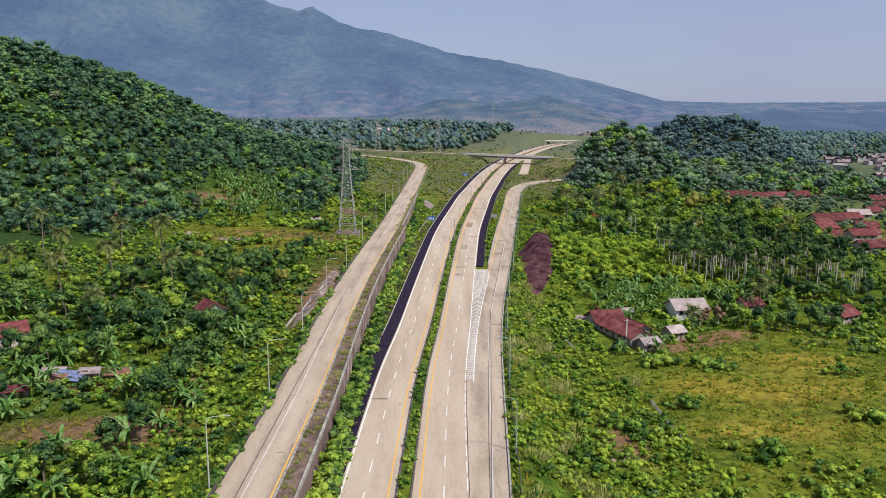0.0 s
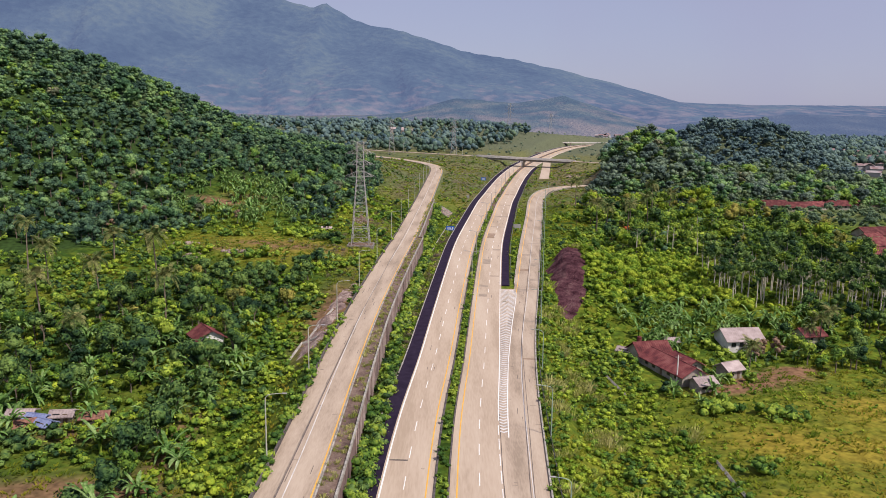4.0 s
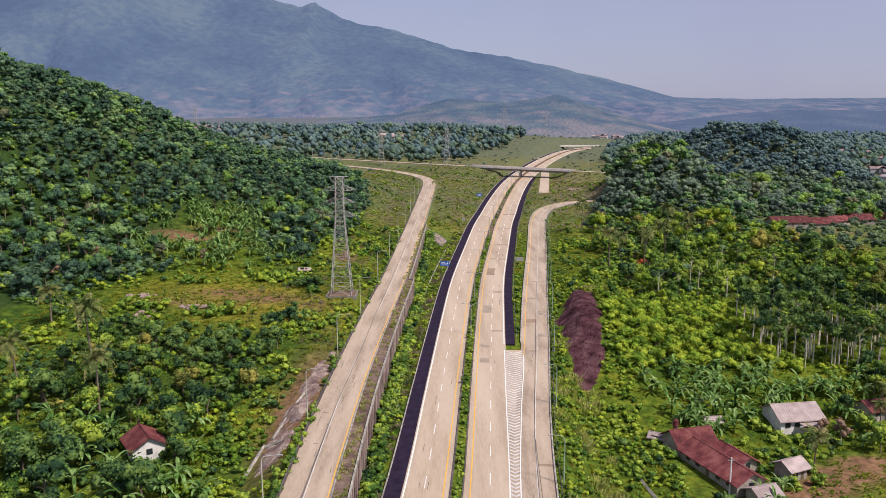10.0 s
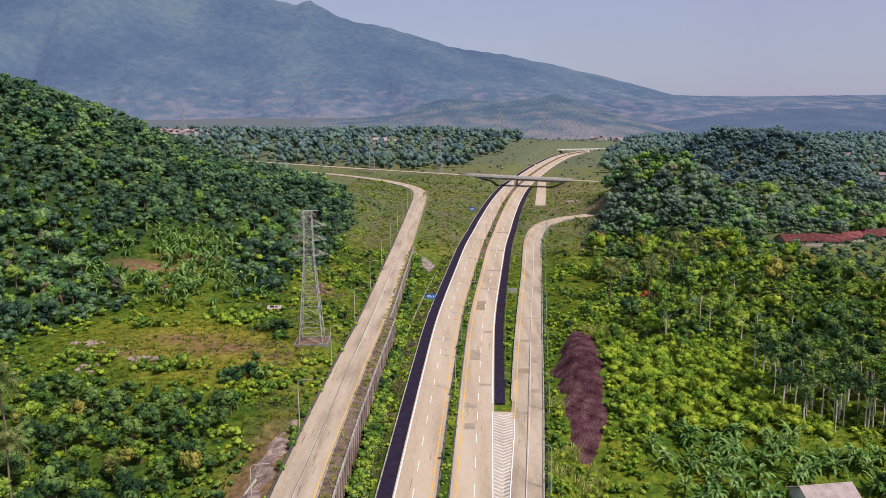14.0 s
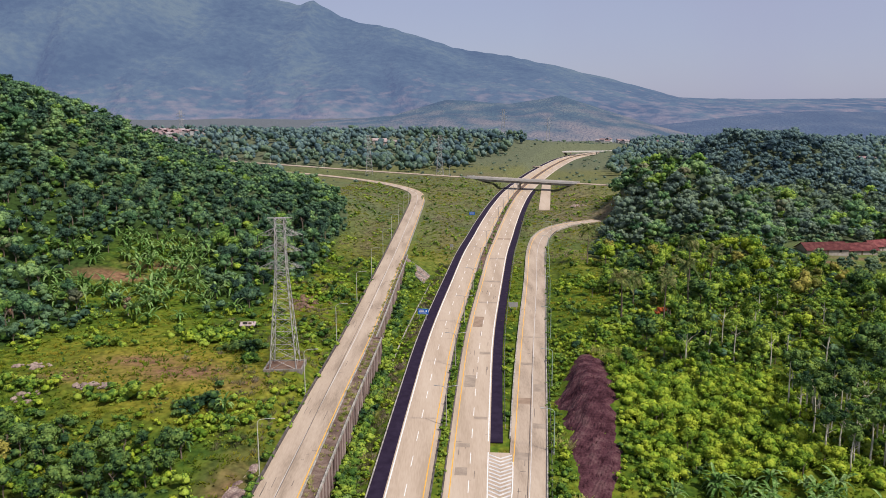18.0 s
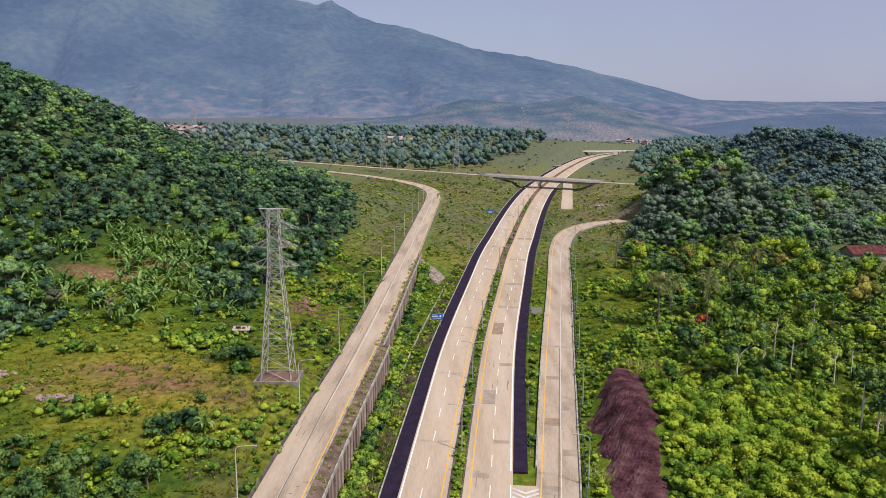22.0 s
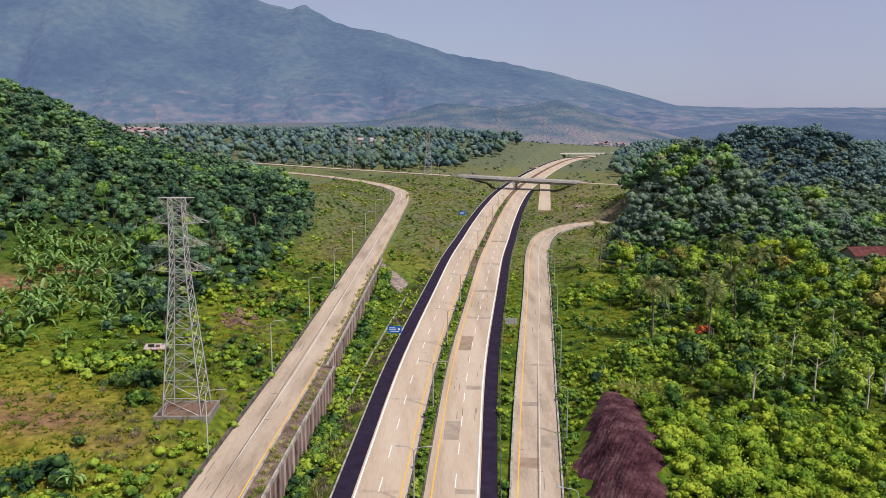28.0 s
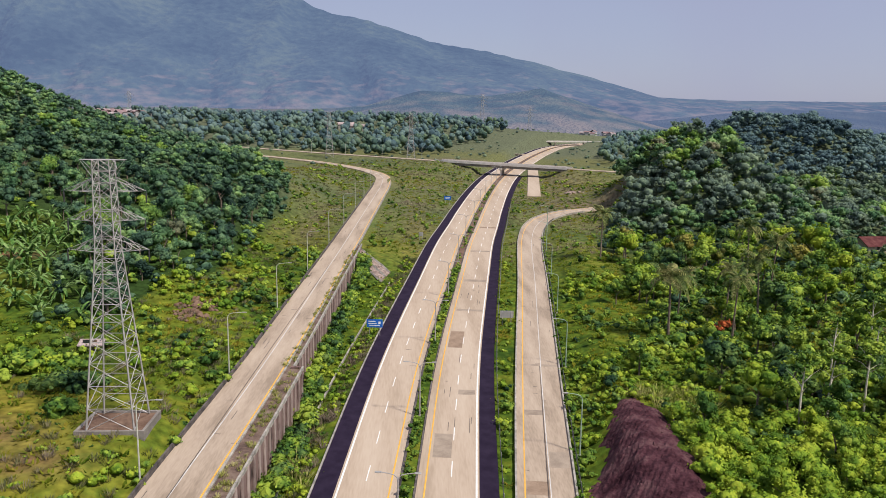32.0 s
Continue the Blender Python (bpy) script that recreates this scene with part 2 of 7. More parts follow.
GRASS_DRY = material("drying_grass", [(0.123, 0.140, 0.052), (0.199, 0.184, 0.093), (0.265, 0.211, 0.155)], 0.07, 0.8, 0.0, 8, island=0.25, thin=0.35)
REED = material("yellow_reeds", [(0.226, 0.275, 0.049), (0.404, 0.413, 0.111), (0.499, 0.468, 0.188)], 0.12, 0.8, 0.0, 8, island=0.25, thin=0.4)


def ground_material():
    """Grassland with broad patches of tint, dry grass and bare soil by what grows where; painted haze far off."""
    m = material("meadow", [(0.034, 0.072, 0.010), (0.082, 0.126, 0.013), (0.146, 0.164, 0.018)], 0.035, 0.95, 0.9, 11, bump_size=0.4, shine=0.05, clump=0.85)
    n, l = m.node_tree.nodes, m.node_tree.links
    b = n["Principled BSDF"]
    green = b.inputs["Base Color"].links[0].from_socket
    noise_fac = [x for x in n if x.type == "TEX_NOISE"][1].outputs[0]
    # The blue and far masks mix haze into the ground colour.
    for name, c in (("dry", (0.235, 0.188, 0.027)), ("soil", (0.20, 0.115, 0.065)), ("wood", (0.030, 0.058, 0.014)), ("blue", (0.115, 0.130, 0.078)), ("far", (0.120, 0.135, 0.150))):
        at = n.new("ShaderNodeAttribute")
        at.attribute_name = name
        mul = n.new("ShaderNodeMath")
        mul.operation, mul.use_clamp = "MULTIPLY_ADD", True
        edge = n.new("ShaderNodeMath")
        edge.operation = "MULTIPLY_ADD"
        edge.inputs[1].default_value, edge.inputs[2].default_value = 2.4, -1.2
        l.new(noise_fac, edge.inputs[0])
        mul.inputs[1].default_value = 1.6
        l.new(at.outputs["Fac"], mul.inputs[0])
        gate = n.new("ShaderNodeMath")
        gate.operation = "MULTIPLY"
        l.new(edge.outputs[0], gate.inputs[0]), l.new(at.outputs["Fac"], gate.inputs[1])
        l.new(gate.outputs[0], mul.inputs[2])
        mix = n.new("ShaderNodeMix")
        mix.data_type = "RGBA"
        mix.inputs[7].default_value = (*c, 1)
        l.new(mul.outputs[0], mix.inputs[0]), l.new(green, mix.inputs[6])
        green = mix.outputs[2]
    fine_noise, dots, tone = n.new("ShaderNodeTexNoise"), n.new("ShaderNodeTexVoronoi"), n.new("ShaderNodeHueSaturation")
    fine_noise.inputs["Scale"].default_value, fine_noise.inputs["Detail"].default_value = 0.9, 6
    dots.inputs["Scale"].default_value = 0.55
    pos = [x for x in n if x.type == "NEW_GEOMETRY"][0].outputs["Position"]
    l.new(pos, fine_noise.inputs["Vector"]), l.new(pos, dots.inputs["Vector"])
    lump = n.new("ShaderNodeMath")
    lump.operation = "MULTIPLY_ADD"
    lump.inputs[1].default_value = -0.45
    l.new(dots.outputs["Distance"], lump.inputs[0]), l.new(fine_noise.outputs[0], lump.inputs[2])
    span = n.new("ShaderNodeMapRange")
    span.inputs["From Min"].default_value, span.inputs["From Max"].default_value = 0.0, 0.6
    span.inputs["To Min"].default_value, span.inputs["To Max"].default_value = 0.55, 1.35
    l.new(lump.outputs[0], span.inputs["Value"]), l.new(span.outputs[0], tone.inputs["Value"]), l.new(green, tone.inputs["Color"])
    green = tone.outputs[0]
    l.new(green, b.inputs["Base Color"])
    return m


MEADOW = ground_material()


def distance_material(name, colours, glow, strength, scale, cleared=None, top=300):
    """Far slopes behind kilometres of hazy air, painted in as an even glow."""
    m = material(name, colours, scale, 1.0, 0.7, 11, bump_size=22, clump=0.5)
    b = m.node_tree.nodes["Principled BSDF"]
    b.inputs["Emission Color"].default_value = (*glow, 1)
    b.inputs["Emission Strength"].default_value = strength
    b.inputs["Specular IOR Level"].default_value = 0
    if not cleared:
        return m
    # cleared fields and settled terraces low on the slopes
    n, l = m.node_tree.nodes, m.node_tree.links
    pos = [x for x in n if x.type == "NEW_GEOMETRY"][0].outputs["Position"]
    sep, low, field, streak, gate, mix = (n.new("ShaderNode" + k) for k in ("SeparateXYZ", "MapRange", "TexNoise", "Mapping", "Math", "Mix"))
    l.new(pos, sep.inputs[0]), l.new(sep.outputs[2], low.inputs["Value"])
    low.inputs["From Min"].default_value, low.inputs["From Max"].default_value = top, 50
    low.inputs["To Min"].default_value, low.inputs["To Max"].default_value = -0.25, 0.62
    streak.inputs["Scale"].default_value = (1.0, 0.6, 3.2)
    field.inputs["Scale"].default_value, field.inputs["Detail"].default_value = 0.019, 8
    l.new(pos, streak.inputs["Vector"]), l.new(streak.outputs[0], field.inputs["Vector"])
    gate.operation, gate.use_clamp = "MULTIPLY_ADD", True
    gate.inputs[1].default_value = 3.4
    shift = n.new("ShaderNodeMath")
    shift.operation = "MULTIPLY_ADD"
    shift.inputs[1].default_value, shift.inputs[2].default_value = 1.5, -2.15
    l.new(low.outputs[0], shift.inputs[0]), l.new(field.outputs[0], gate.inputs[0]), l.new(shift.outputs[0], gate.inputs[2])
    mix.data_type = "RGBA"
    mix.inputs[7].default_value = (*cleared, 1)
    base = b.inputs["Base Color"].links[0].from_socket
    l.new(gate.outputs[0], mix.inputs[0]), l.new(base, mix.inputs[6]), l.new(mix.outputs[2], b.inputs["Base Color"])
    return m


# Base colours dark and bluish; the emission stands for haze over the slopes.
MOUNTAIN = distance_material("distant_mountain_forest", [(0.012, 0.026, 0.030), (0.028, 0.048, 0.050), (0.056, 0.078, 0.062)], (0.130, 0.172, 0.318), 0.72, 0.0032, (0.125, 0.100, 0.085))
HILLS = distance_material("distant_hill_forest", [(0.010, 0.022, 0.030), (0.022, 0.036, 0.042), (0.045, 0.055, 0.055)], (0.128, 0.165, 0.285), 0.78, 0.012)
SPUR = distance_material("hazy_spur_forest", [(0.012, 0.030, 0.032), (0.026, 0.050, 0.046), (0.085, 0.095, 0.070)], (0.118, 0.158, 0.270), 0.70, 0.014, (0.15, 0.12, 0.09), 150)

# ---- mesh helpers ----
def mesh_of(name, verts, faces, mat):
    me = bpy.data.meshes.new(name)
    me.from_pydata([tuple(v) for v in verts], [], [tuple(f) for f in faces])
    if mat:
        me.materials.append(mat)
    me.update()
    return me


def mesh_arrays(name, verts, faces, mat, smooth=False):
    """A mesh from arrays: verts (n, 3) and faces (m, k) all of one size k."""
    me = bpy.data.meshes.new(name)
    verts, faces = np.asarray(verts, np.float32), np.asarray(faces, np.int32)
    k = faces.shape[1]
    me.vertices.add(len(verts)), me.loops.add(faces.size), me.polygons.add(len(faces))
    me.vertices.foreach_set("co", verts.ravel())
    me.loops.foreach_set("vertex_index", faces.ravel())
    me.polygons.foreach_set("loop_start", np.arange(len(faces), dtype=np.int32) * k)
    me.polygons.foreach_set("use_smooth", np.full(len(faces), smooth))
    me.materials.append(mat)
    me.update(calc_edges=True)
    return me


def thing(name, label, category, group="", at=(0, 0, 0), turn=0.0):
    ob = new(name)
    ob.empty_display_size = 0.5
    ob.matrix_basis = pose(*at, 0, 0, turn)
    return tagged(ob, label, category, group)


def child(name, me, parent, label=""):
    ob = new(name, me)
    ob.parent = parent
    return tagged(ob, label) if label else ob


def part(name, bm, mat, parent, label=""):
    me = bpy.data.meshes.new(name)
    bm.to_mesh(me)
    bm.free()
    me.materials.append(mat)
    return child(name, me, parent, label)


def setting(name, me, label="", category=""):
    return tagged(new(name, me), label, category, kind="structure")


def box(bm, x0, x1, y0, y1, z0, z1, bevel=0.0):
    vs = [bm.verts.new((x, y, z)) for z in (z0, z1) for x, y in ((x0, y0), (x1, y0), (x1, y1), (x0, y1))]
    fs = [bm.faces.new([vs[i] for i in f]) for f in ((3, 2, 1, 0), (4, 5, 6, 7), (0, 1, 5, 4), (1, 2, 6, 5), (2, 3, 7, 6), (3, 0, 4, 7))]
    if bevel:
        es = {e for f in fs for e in f.edges}
        bmesh.ops.bevel(bm, geom=list(es), offset=bevel, segments=1, affect="EDGES")
    return bm


def tube(bm, path, radii, sides=8):
    """A tapered tube along a path of points."""
    rings = []
    pts = [Vector(p) for p in path]
    for i, p in enumerate(pts):
        d = (pts[min(i + 1, len(pts) - 1)] - pts[max(i - 1, 0)])
        d = d.normalized() if d.length > 1e-4 else (pts[i] - pts[i - 1]).normalized()
        a = d.orthogonal().normalized() if abs(d.z) > 0.9 else Vector((0, 0, 1)).cross(d).normalized()
        if abs(d.z) > 0.9:
            a = (Vector((1, 0, 0)) - d * d.x).normalized()
        c = d.cross(a)
        r = radii[i] if hasattr(radii, "__len__") else radii
        rings.append([bm.verts.new(p + (a * math.cos(t) + c * math.sin(t)) * r) for t in (2 * math.pi * k / sides for k in range(sides))])
    for r0, r1 in zip(rings, rings[1:]):
        for k in range(sides):
            bm.faces.new((r0[k], r0[(k + 1) % sides], r1[(k + 1) % sides], r1[k]))
    bm.faces.new(rings[0][::-1]), bm.faces.new(rings[-1])
    return bm


def beam(bm, a, b, w):
    return tube(bm, [a, b], w, 4)


# ---- lines of the roads ----
class Line:
    """A smooth line through nodes (x, y, z, half width)."""

    def __init__(self, nodes, step=4.0):
        p = np.array(nodes, float)
        ext = np.vstack([2 * p[0] - p[1], p, 2 * p[-1] - p[-2]])
        out = []
        for i in range(1, len(ext) - 2):
            n = max(2, int(np.linalg.norm(ext[i + 1, :3] - ext[i, :3]) / step))
            u = np.arange(n)[:, None] / n
            a, b, c, d = ext[i - 1], ext[i], ext[i + 1], ext[i + 2]
            out.append(0.5 * (2 * b + (c - a) * u + (2 * a - 5 * b + 4 * c - d) * u ** 2 + (3 * b - a - 3 * c + d) * u ** 3))
        self.p = np.vstack([*out, p[-1:]])
        for _ in range(6):
            self.p[1:-1] = (self.p[:-2] + 2 * self.p[1:-1] + self.p[2:]) / 4
        d = np.gradient(self.p[:, :2], axis=0)
        d /= np.linalg.norm(d, axis=1)[:, None]
        self.side = np.stack([d[:, 1], -d[:, 0]], 1)
        self.dir = d
        self.s = np.concatenate([[0], np.cumsum(np.linalg.norm(np.diff(self.p[:, :3], axis=0), axis=1))])

    def at_y(self, y):
        """Station of the first sample past y."""
        i = int(np.argmax(self.p[:, 1] >= y))
        return float(np.interp(y, self.p[max(i - 1, 0):i + 1, 1], self.s[max(i - 1, 0):i + 1])) if i else 0.0

    def spot(self, s, u=0.0, dz=0.0):
        q = [np.interp(s, self.s, self.p[:, k]) for k in range(4)]
        sd = [np.interp(s, self.s, self.side[:, k]) for k in range(2)]
        return Vector((q[0] + sd[0] * u, q[1] + sd[1] * u, q[2] + dz))

    def heading(self, s):
        """Turn about z that lays +y along the line, and the climb, in degrees."""
        a, b = self.spot(s - 2), self.spot(s + 2)
        d = b - a
        return math.degrees(math.atan2(-d.x, d.y)), math.degrees(math.atan2(d.z, math.hypot(d.x, d.y)))

    def near(self, x, y):
        """For arrays of places: distance to the side (right positive), half width and height of the nearest sample."""
        q = self.p
        best, idx = np.full(x.shape, 1e18), np.zeros(x.shape, int)
        for i in range(len(q)):
            d = (x - q[i, 0]) ** 2 + (y - q[i, 1]) ** 2
            m = d < best
            best[m], idx[m] = d[m], i
        ox, oy = x - q[idx, 0], y - q[idx, 1]
        u = ox * self.side[idx, 0] + oy * self.side[idx, 1]
        far = np.abs(ox * self.dir[idx, 0] + oy * self.dir[idx, 1]) > 6
        return np.where(far, np.sign(u) * np.sqrt(best), u), q[idx, 3], q[idx, 2]


def strip(line, s0, s1, u0, u1, top, thick, step=5.0, wide=False):
    """A swept slab between the offsets u0 and u1 (numbers or functions of the station) with its top at line + top."""
    n = max(2, int((s1 - s0) / step) + 1)
    v, f = [], []
    for i, s in enumerate(np.linspace(s0, s1, n)):
        a, b = (u0(s) if callable(u0) else u0), (u1(s) if callable(u1) else u1)
        t = top(s) if callable(top) else top
        h = thick(s) if callable(thick) else thick
        v += [line.spot(s, a, t - h), line.spot(s, b, t - h), line.spot(s, b, t), line.spot(s, a, t)]
        if i:
            k = 4 * i
            for j in range(4):
                f.append((k - 4 + j, k - 4 + (j + 1) % 4, k + (j + 1) % 4, k + j))
    f += [(0, 3, 2, 1), (len(v) - 4, len(v) - 3, len(v) - 2, len(v) - 1)]
    return v, [tuple(reversed(q)) for q in f]


def slab(name, line, s0, s1, u0, u1, top, thick, mat, parent=None, label="", step=5.0):
    me = mesh_of(name, *strip(line, s0, s1, u0, u1, top, thick, step), mat)
    return child(name, me, parent, label) if parent else setting(name, me, label)


MAIN = Line([(-9, -80, 1.0, 11), (-7, 30, -3.0, 11), (-5.9, 112, -5.2, 11), (-4.7, 165, -5.2, 11), (-2.3, 203, -4.6, 11), (0, 243, -2.8, 11), (3.6, 301, 0.1, 11),
             (7.2, 350, 2.6, 11), (14.2, 415, 5.6, 11), (19.8, 465, 7.8, 11), (25.5, 505, 9.3, 11), (31, 545, 10.8, 11), (42, 617, 13.2, 11), (56.5, 696, 15.5, 11),
             (82, 800, 18.8, 11), (112, 910, 21.5, 11), (145, 1010, 23.8, 11), (190, 1090, 25.6, 11), (270, 1170, 27, 11)])
RAMP_L = Line([(-28.0, -60, 1.5, 4), (-28.2, 30, 0.0, 4), (-28.4, 100, -0.6, 4), (-28.5, 140, -0.6, 4), (-29.1, 180, 0.2, 4), (-28.8, 230, 2.0, 4), (-26.8, 285, 4.3, 4), (-25.0, 320, 5.8, 4.1),
               (-23.8, 350, 7.1, 4.1), (-22.4, 400, 9.3, 4.2), (-21.3, 435, 10.8, 4.2), (-20.2, 485, 12.7, 4.3), (-18.8, 560, 15.2, 4.5), (-18.5, 612, 16.6, 4.5), (-22, 655, 17.9, 4.5),
               (-42, 697, 19.6, 4.5), (-82, 738, 21.8, 4.5), (-150, 782, 24.3, 4.5), (-240, 830, 26, 4.5)])
RAMP_R = Line([(0.5, -60, 0.4, 3.2), (3.2, 40, -3.4, 3.2), (7.3, 113, -5.2, 3.25), (9.1, 150, -5.3, 3.5), (11.4, 194, -4.8, 4.0), (14.9, 230, -3.4, 4.0), (19.4, 265, -1.7, 3.9), (23.6, 302, 0.1, 4.15),
               (27.2, 333, 1.7, 4.2), (31, 364, 3.3, 4.2), (37.2, 414, 5.5, 4.1), (43.8, 470, 7.9, 4.2), (50.5, 505, 9.2, 4.4), (58.5, 526, 10.0, 4.4), (71, 542, 10.7, 4.4), (88, 552, 11.3, 4.4)])
OVER = Line([(190, 652, 18.5, 4.8), (140, 668, 20.2, 4.8), (94.5, 685, 21.6, 4.8), (56, 700.5, 22.6, 4.8), (18, 716, 23.6, 4.8), (-30, 748, 24.4, 4.8), (-90, 790, 25.4, 4.8), (-180, 850, 27.5, 4.8), (-300, 930, 30, 4.8)])


# ---- ground ----
def smooth(a, b, x):
    t = np.clip((x - a) / (b - a), 0, 1)
    return t * t * (3 - 2 * t)


def bump(x, y, x0, y0, sx, sy, h):
    return h * np.exp(-((x - x0) / sx) ** 2 - ((y - y0) / sy) ** 2)


def wave(x, y, size, seed=0.0):
    """Cheap rolling unevenness between about -1 and 1."""
    return (np.sin(x / size + seed) * np.cos(y / size * 1.3 + 2 * seed) + 0.6 * np.sin((x * 0.7 + y) / size * 1.9 + 3 * seed) + 0.4 * np.cos((x - 0.6 * y) / size * 3.7 + seed)) / 1.6


def natural(x, y):
    left = np.interp(y, [-100, 90, 150, 200, 250, 290, 350, 450, 600, 800, 1200, 2500], [-9, -9, -8, -4.5, 2, 6.8, 8.5, 11.5, 16, 23, 30, 45])
    right = np.interp(y, [-100, 90, 180, 235, 262, 300, 350, 420, 500, 600, 800, 1200, 2500], [-8, -9, -10.5, -11, -6, 0, 4.5, 8, 10, 13, 19, 26, 40])
    w = smooth(-25, 25, x - np.interp(y, MAIN.p[:, 1], MAIN.p[:, 0]))
    z = left * (1 - w) + right * w
    # the wooded hill on the left: a spur whose crest runs across at about y = 500
    crest = np.interp(x, [-420, -330, -237, -202, -166, -134, -100, -70, -45, -25], [125, 112, 86, 74, 56, 43, 34, 27, 20, 0])
    foot = 322 + 0.62 * (x + 110) * (x < -110)
    rise = smooth(0, 1, (y - foot) / (505 - foot)) * (1 - smooth(540, 760, y)) * smooth(-28, -62, x)
    z = np.where(x < -25, z + np.maximum(crest - z, 0) * rise, z)
    # wooded humps and the lower village side on the right
    z = z + 32 * np.exp(-np.abs((x - 127) / 28) ** 2.8 - ((y - 542) / 56) ** 2) + 36 * np.exp(-np.abs((x - 264) / 62) ** 4 - ((y - 742) / 80) ** 2) + bump(x, y, 150, 410, 40, 60, 3)
    z = z - bump(x, y, 260, 420, 110, 160, 10) - bump(x, y, 420, 600, 160, 200, 14)
    z = z + bump(x, y, 62, 300, 30, 40, 2.5) + bump(x, y, 38, 292, 13, 26, 5)
    z = z + bump(x, y, -60, 1080, 260, 130, 20) + bump(x, y, -370, 1110, 150, 130, 17)
    z = z + 26 * smooth(1150, 1900, y) * smooth(260, -150, x)
    z = z + 0.7 * wave(x, y, 23) + 0.35 * wave(x, y, 7.0, 1.3)
    far = smooth(1200, 2600, np.hypot(x, y))
    return z + far * 14 * wave(x, y, 260, 0.4)


def ground_z(x, y):
    x, y = np.asarray(x, float), np.asarray(y, float)
    z = natural(x, y)
    for line, lo, hi, drop, reach in ((OVER, -5.5, 5.5, 0.4, 22), (RAMP_R, -4.6, 5.6, 0.35, 9), (RAMP_L, -4.9, 3.5, 0.45, 9), (MAIN, -15.5, 11.5, 0.45, 7)):
        u, hw, lz = line.near(x, y)
        d = np.maximum(np.maximum(lo - u, u - (np.where(y > 583, 23.0, hi) if line is MAIN else hi)), 0)
        w = 1 - smooth(0.5, reach, d)
        if line is OVER:
            mu, _, _ = MAIN.near(x, y)
            w = w * smooth(24, 42, np.abs(mu - 2))
        if line is RAMP_L:
            w = np.where(u > 1.5, 1 - smooth(1.5, 4.4, u), w)
        z = z * (1 - w) + (lz - drop) * w
    # the shallow ditch between the carriageway and the elevated ramp
    u, _, lz = MAIN.near(x, y)
    ur, _, rz = RAMP_L.near(x, y)
    ditch = smooth(-14.5, -17, u) * smooth(1.8, 4.6, ur) * (1 - smooth(400, 470, y))
    z = z * (1 - ditch) + (lz - 1.3) * ditch
    bank = smooth(-14.5, -18, u) * smooth(4.0, 6.0, ur) * smooth(400, 470, y) * (1 - smooth(640, 690, y)) * (u < 0)
    t = np.clip((-u - 15) / np.maximum(-u - 15 + ur - 4, 1), 0, 1)
    z = z * (1 - bank) + ((lz - 0.5) * (1 - t) + (rz - 0.5) * t) * bank
    pad = np.exp(-((x + 38.4) / 8.5) ** 4 - ((y - 301) / 9) ** 4) * smooth(-4.6, -7.5, ur)
    return z * (1 - pad) + 7.55 * pad


def axis(marks):
    """Grid lines: (start, end, step) runs."""
    out = [np.arange(a, b, s) for a, b, s in marks]
    return np.concatenate([*out, [marks[-1][1]]])


gx = axis([(-4200, -1200, 150), (-1200, -420, 40), (-420, -160, 8), (-160, -60, 4), (-60, 70, 2.5), (70, 180, 4), (180, 480, 8), (480, 1200, 40), (1200, 4200, 150)])
gy = axis([(-900, -100, 80), (-100, 60, 10), (60, 420, 3), (420, 760, 4), (760, 1300, 10), (1300, 4200, 100)])
GX, GY = np.meshgrid(gx, gy)
fx, fy = GX.ravel(), GY.ravel()
fz = ground_z(fx, fy)
nx = len(gx)
quads = np.array([(j * nx + i, j * nx + i + 1, (j + 1) * nx + i + 1, (j + 1) * nx + i) for j in range(len(gy) - 1) for i in range(nx - 1)])
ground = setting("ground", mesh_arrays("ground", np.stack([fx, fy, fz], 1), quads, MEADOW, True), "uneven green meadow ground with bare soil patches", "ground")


def wooded(x, y):
    """How thick the woods stand, 0 to 1, by place."""
    x, y = np.asarray(x, float), np.asarray(y, float)
    foot = np.interp(x, [-230, -147, -119, -100], [235, 275, 310, 345])
    a = smooth(-10, 25, y - foot) * smooth(-52, -62, x) * (y < 800)
    a = np.maximum(a, smooth(-44, -50, x) * smooth(378, 392, y))
    a = a * smooth(3, -3, x - np.interp(y, [380, 433, 482, 514, 567, 600, 640], [-47, -46, -48, -51, -64, -95, -150]))
    r = smooth(0, 10, x - np.interp(y, [300, 420, 470, 500, 540, 580, 620, 700], [50, 58, 66, 75, 100, 98, 110, 160])) * smooth(300, 330, y) * (y < 900) * (1 - smooth(150, 175, x) * (1 - smooth(500, 540, y))) * np.where((y < 445) & (x < 150), 0.46, 1.0)
    return np.maximum(a, r)


def terraced(x, y):
    """Open terraces with bananas at the hill foot."""
    return bump(x, y, -108, 394, 24, 26, 1.3) + bump(x, y, -84, 356, 18, 18, 1.1) + bump(x, y, -116, 362, 17, 15, 1.1)


def gardens(x, y):
    """Gardens, meadows and yards that stay free of scrub."""
    return (bump(x, y, -70, 307, 40, 26, 1.5) + bump(x, y, 80, 165, 46, 40, 1.5) + bump(x, y, 66, 206, 12, 5, 1.6) + bump(x, y, 80, 215, 10, 5, 1.6) + bump(x, y, -74, 140, 18, 10, 1.3) + bump(x, y, -38, 226, 4, 26, 1.3)
            + bump(x, y, 76, 248, 40, 14, 1.3) + terraced(x, y))


def paint(me, name, values):
    at = me.attributes.new(name, "FLOAT", "POINT")
    at.data.foreach_set("value", np.clip(values, 0, 1).astype(np.float32))


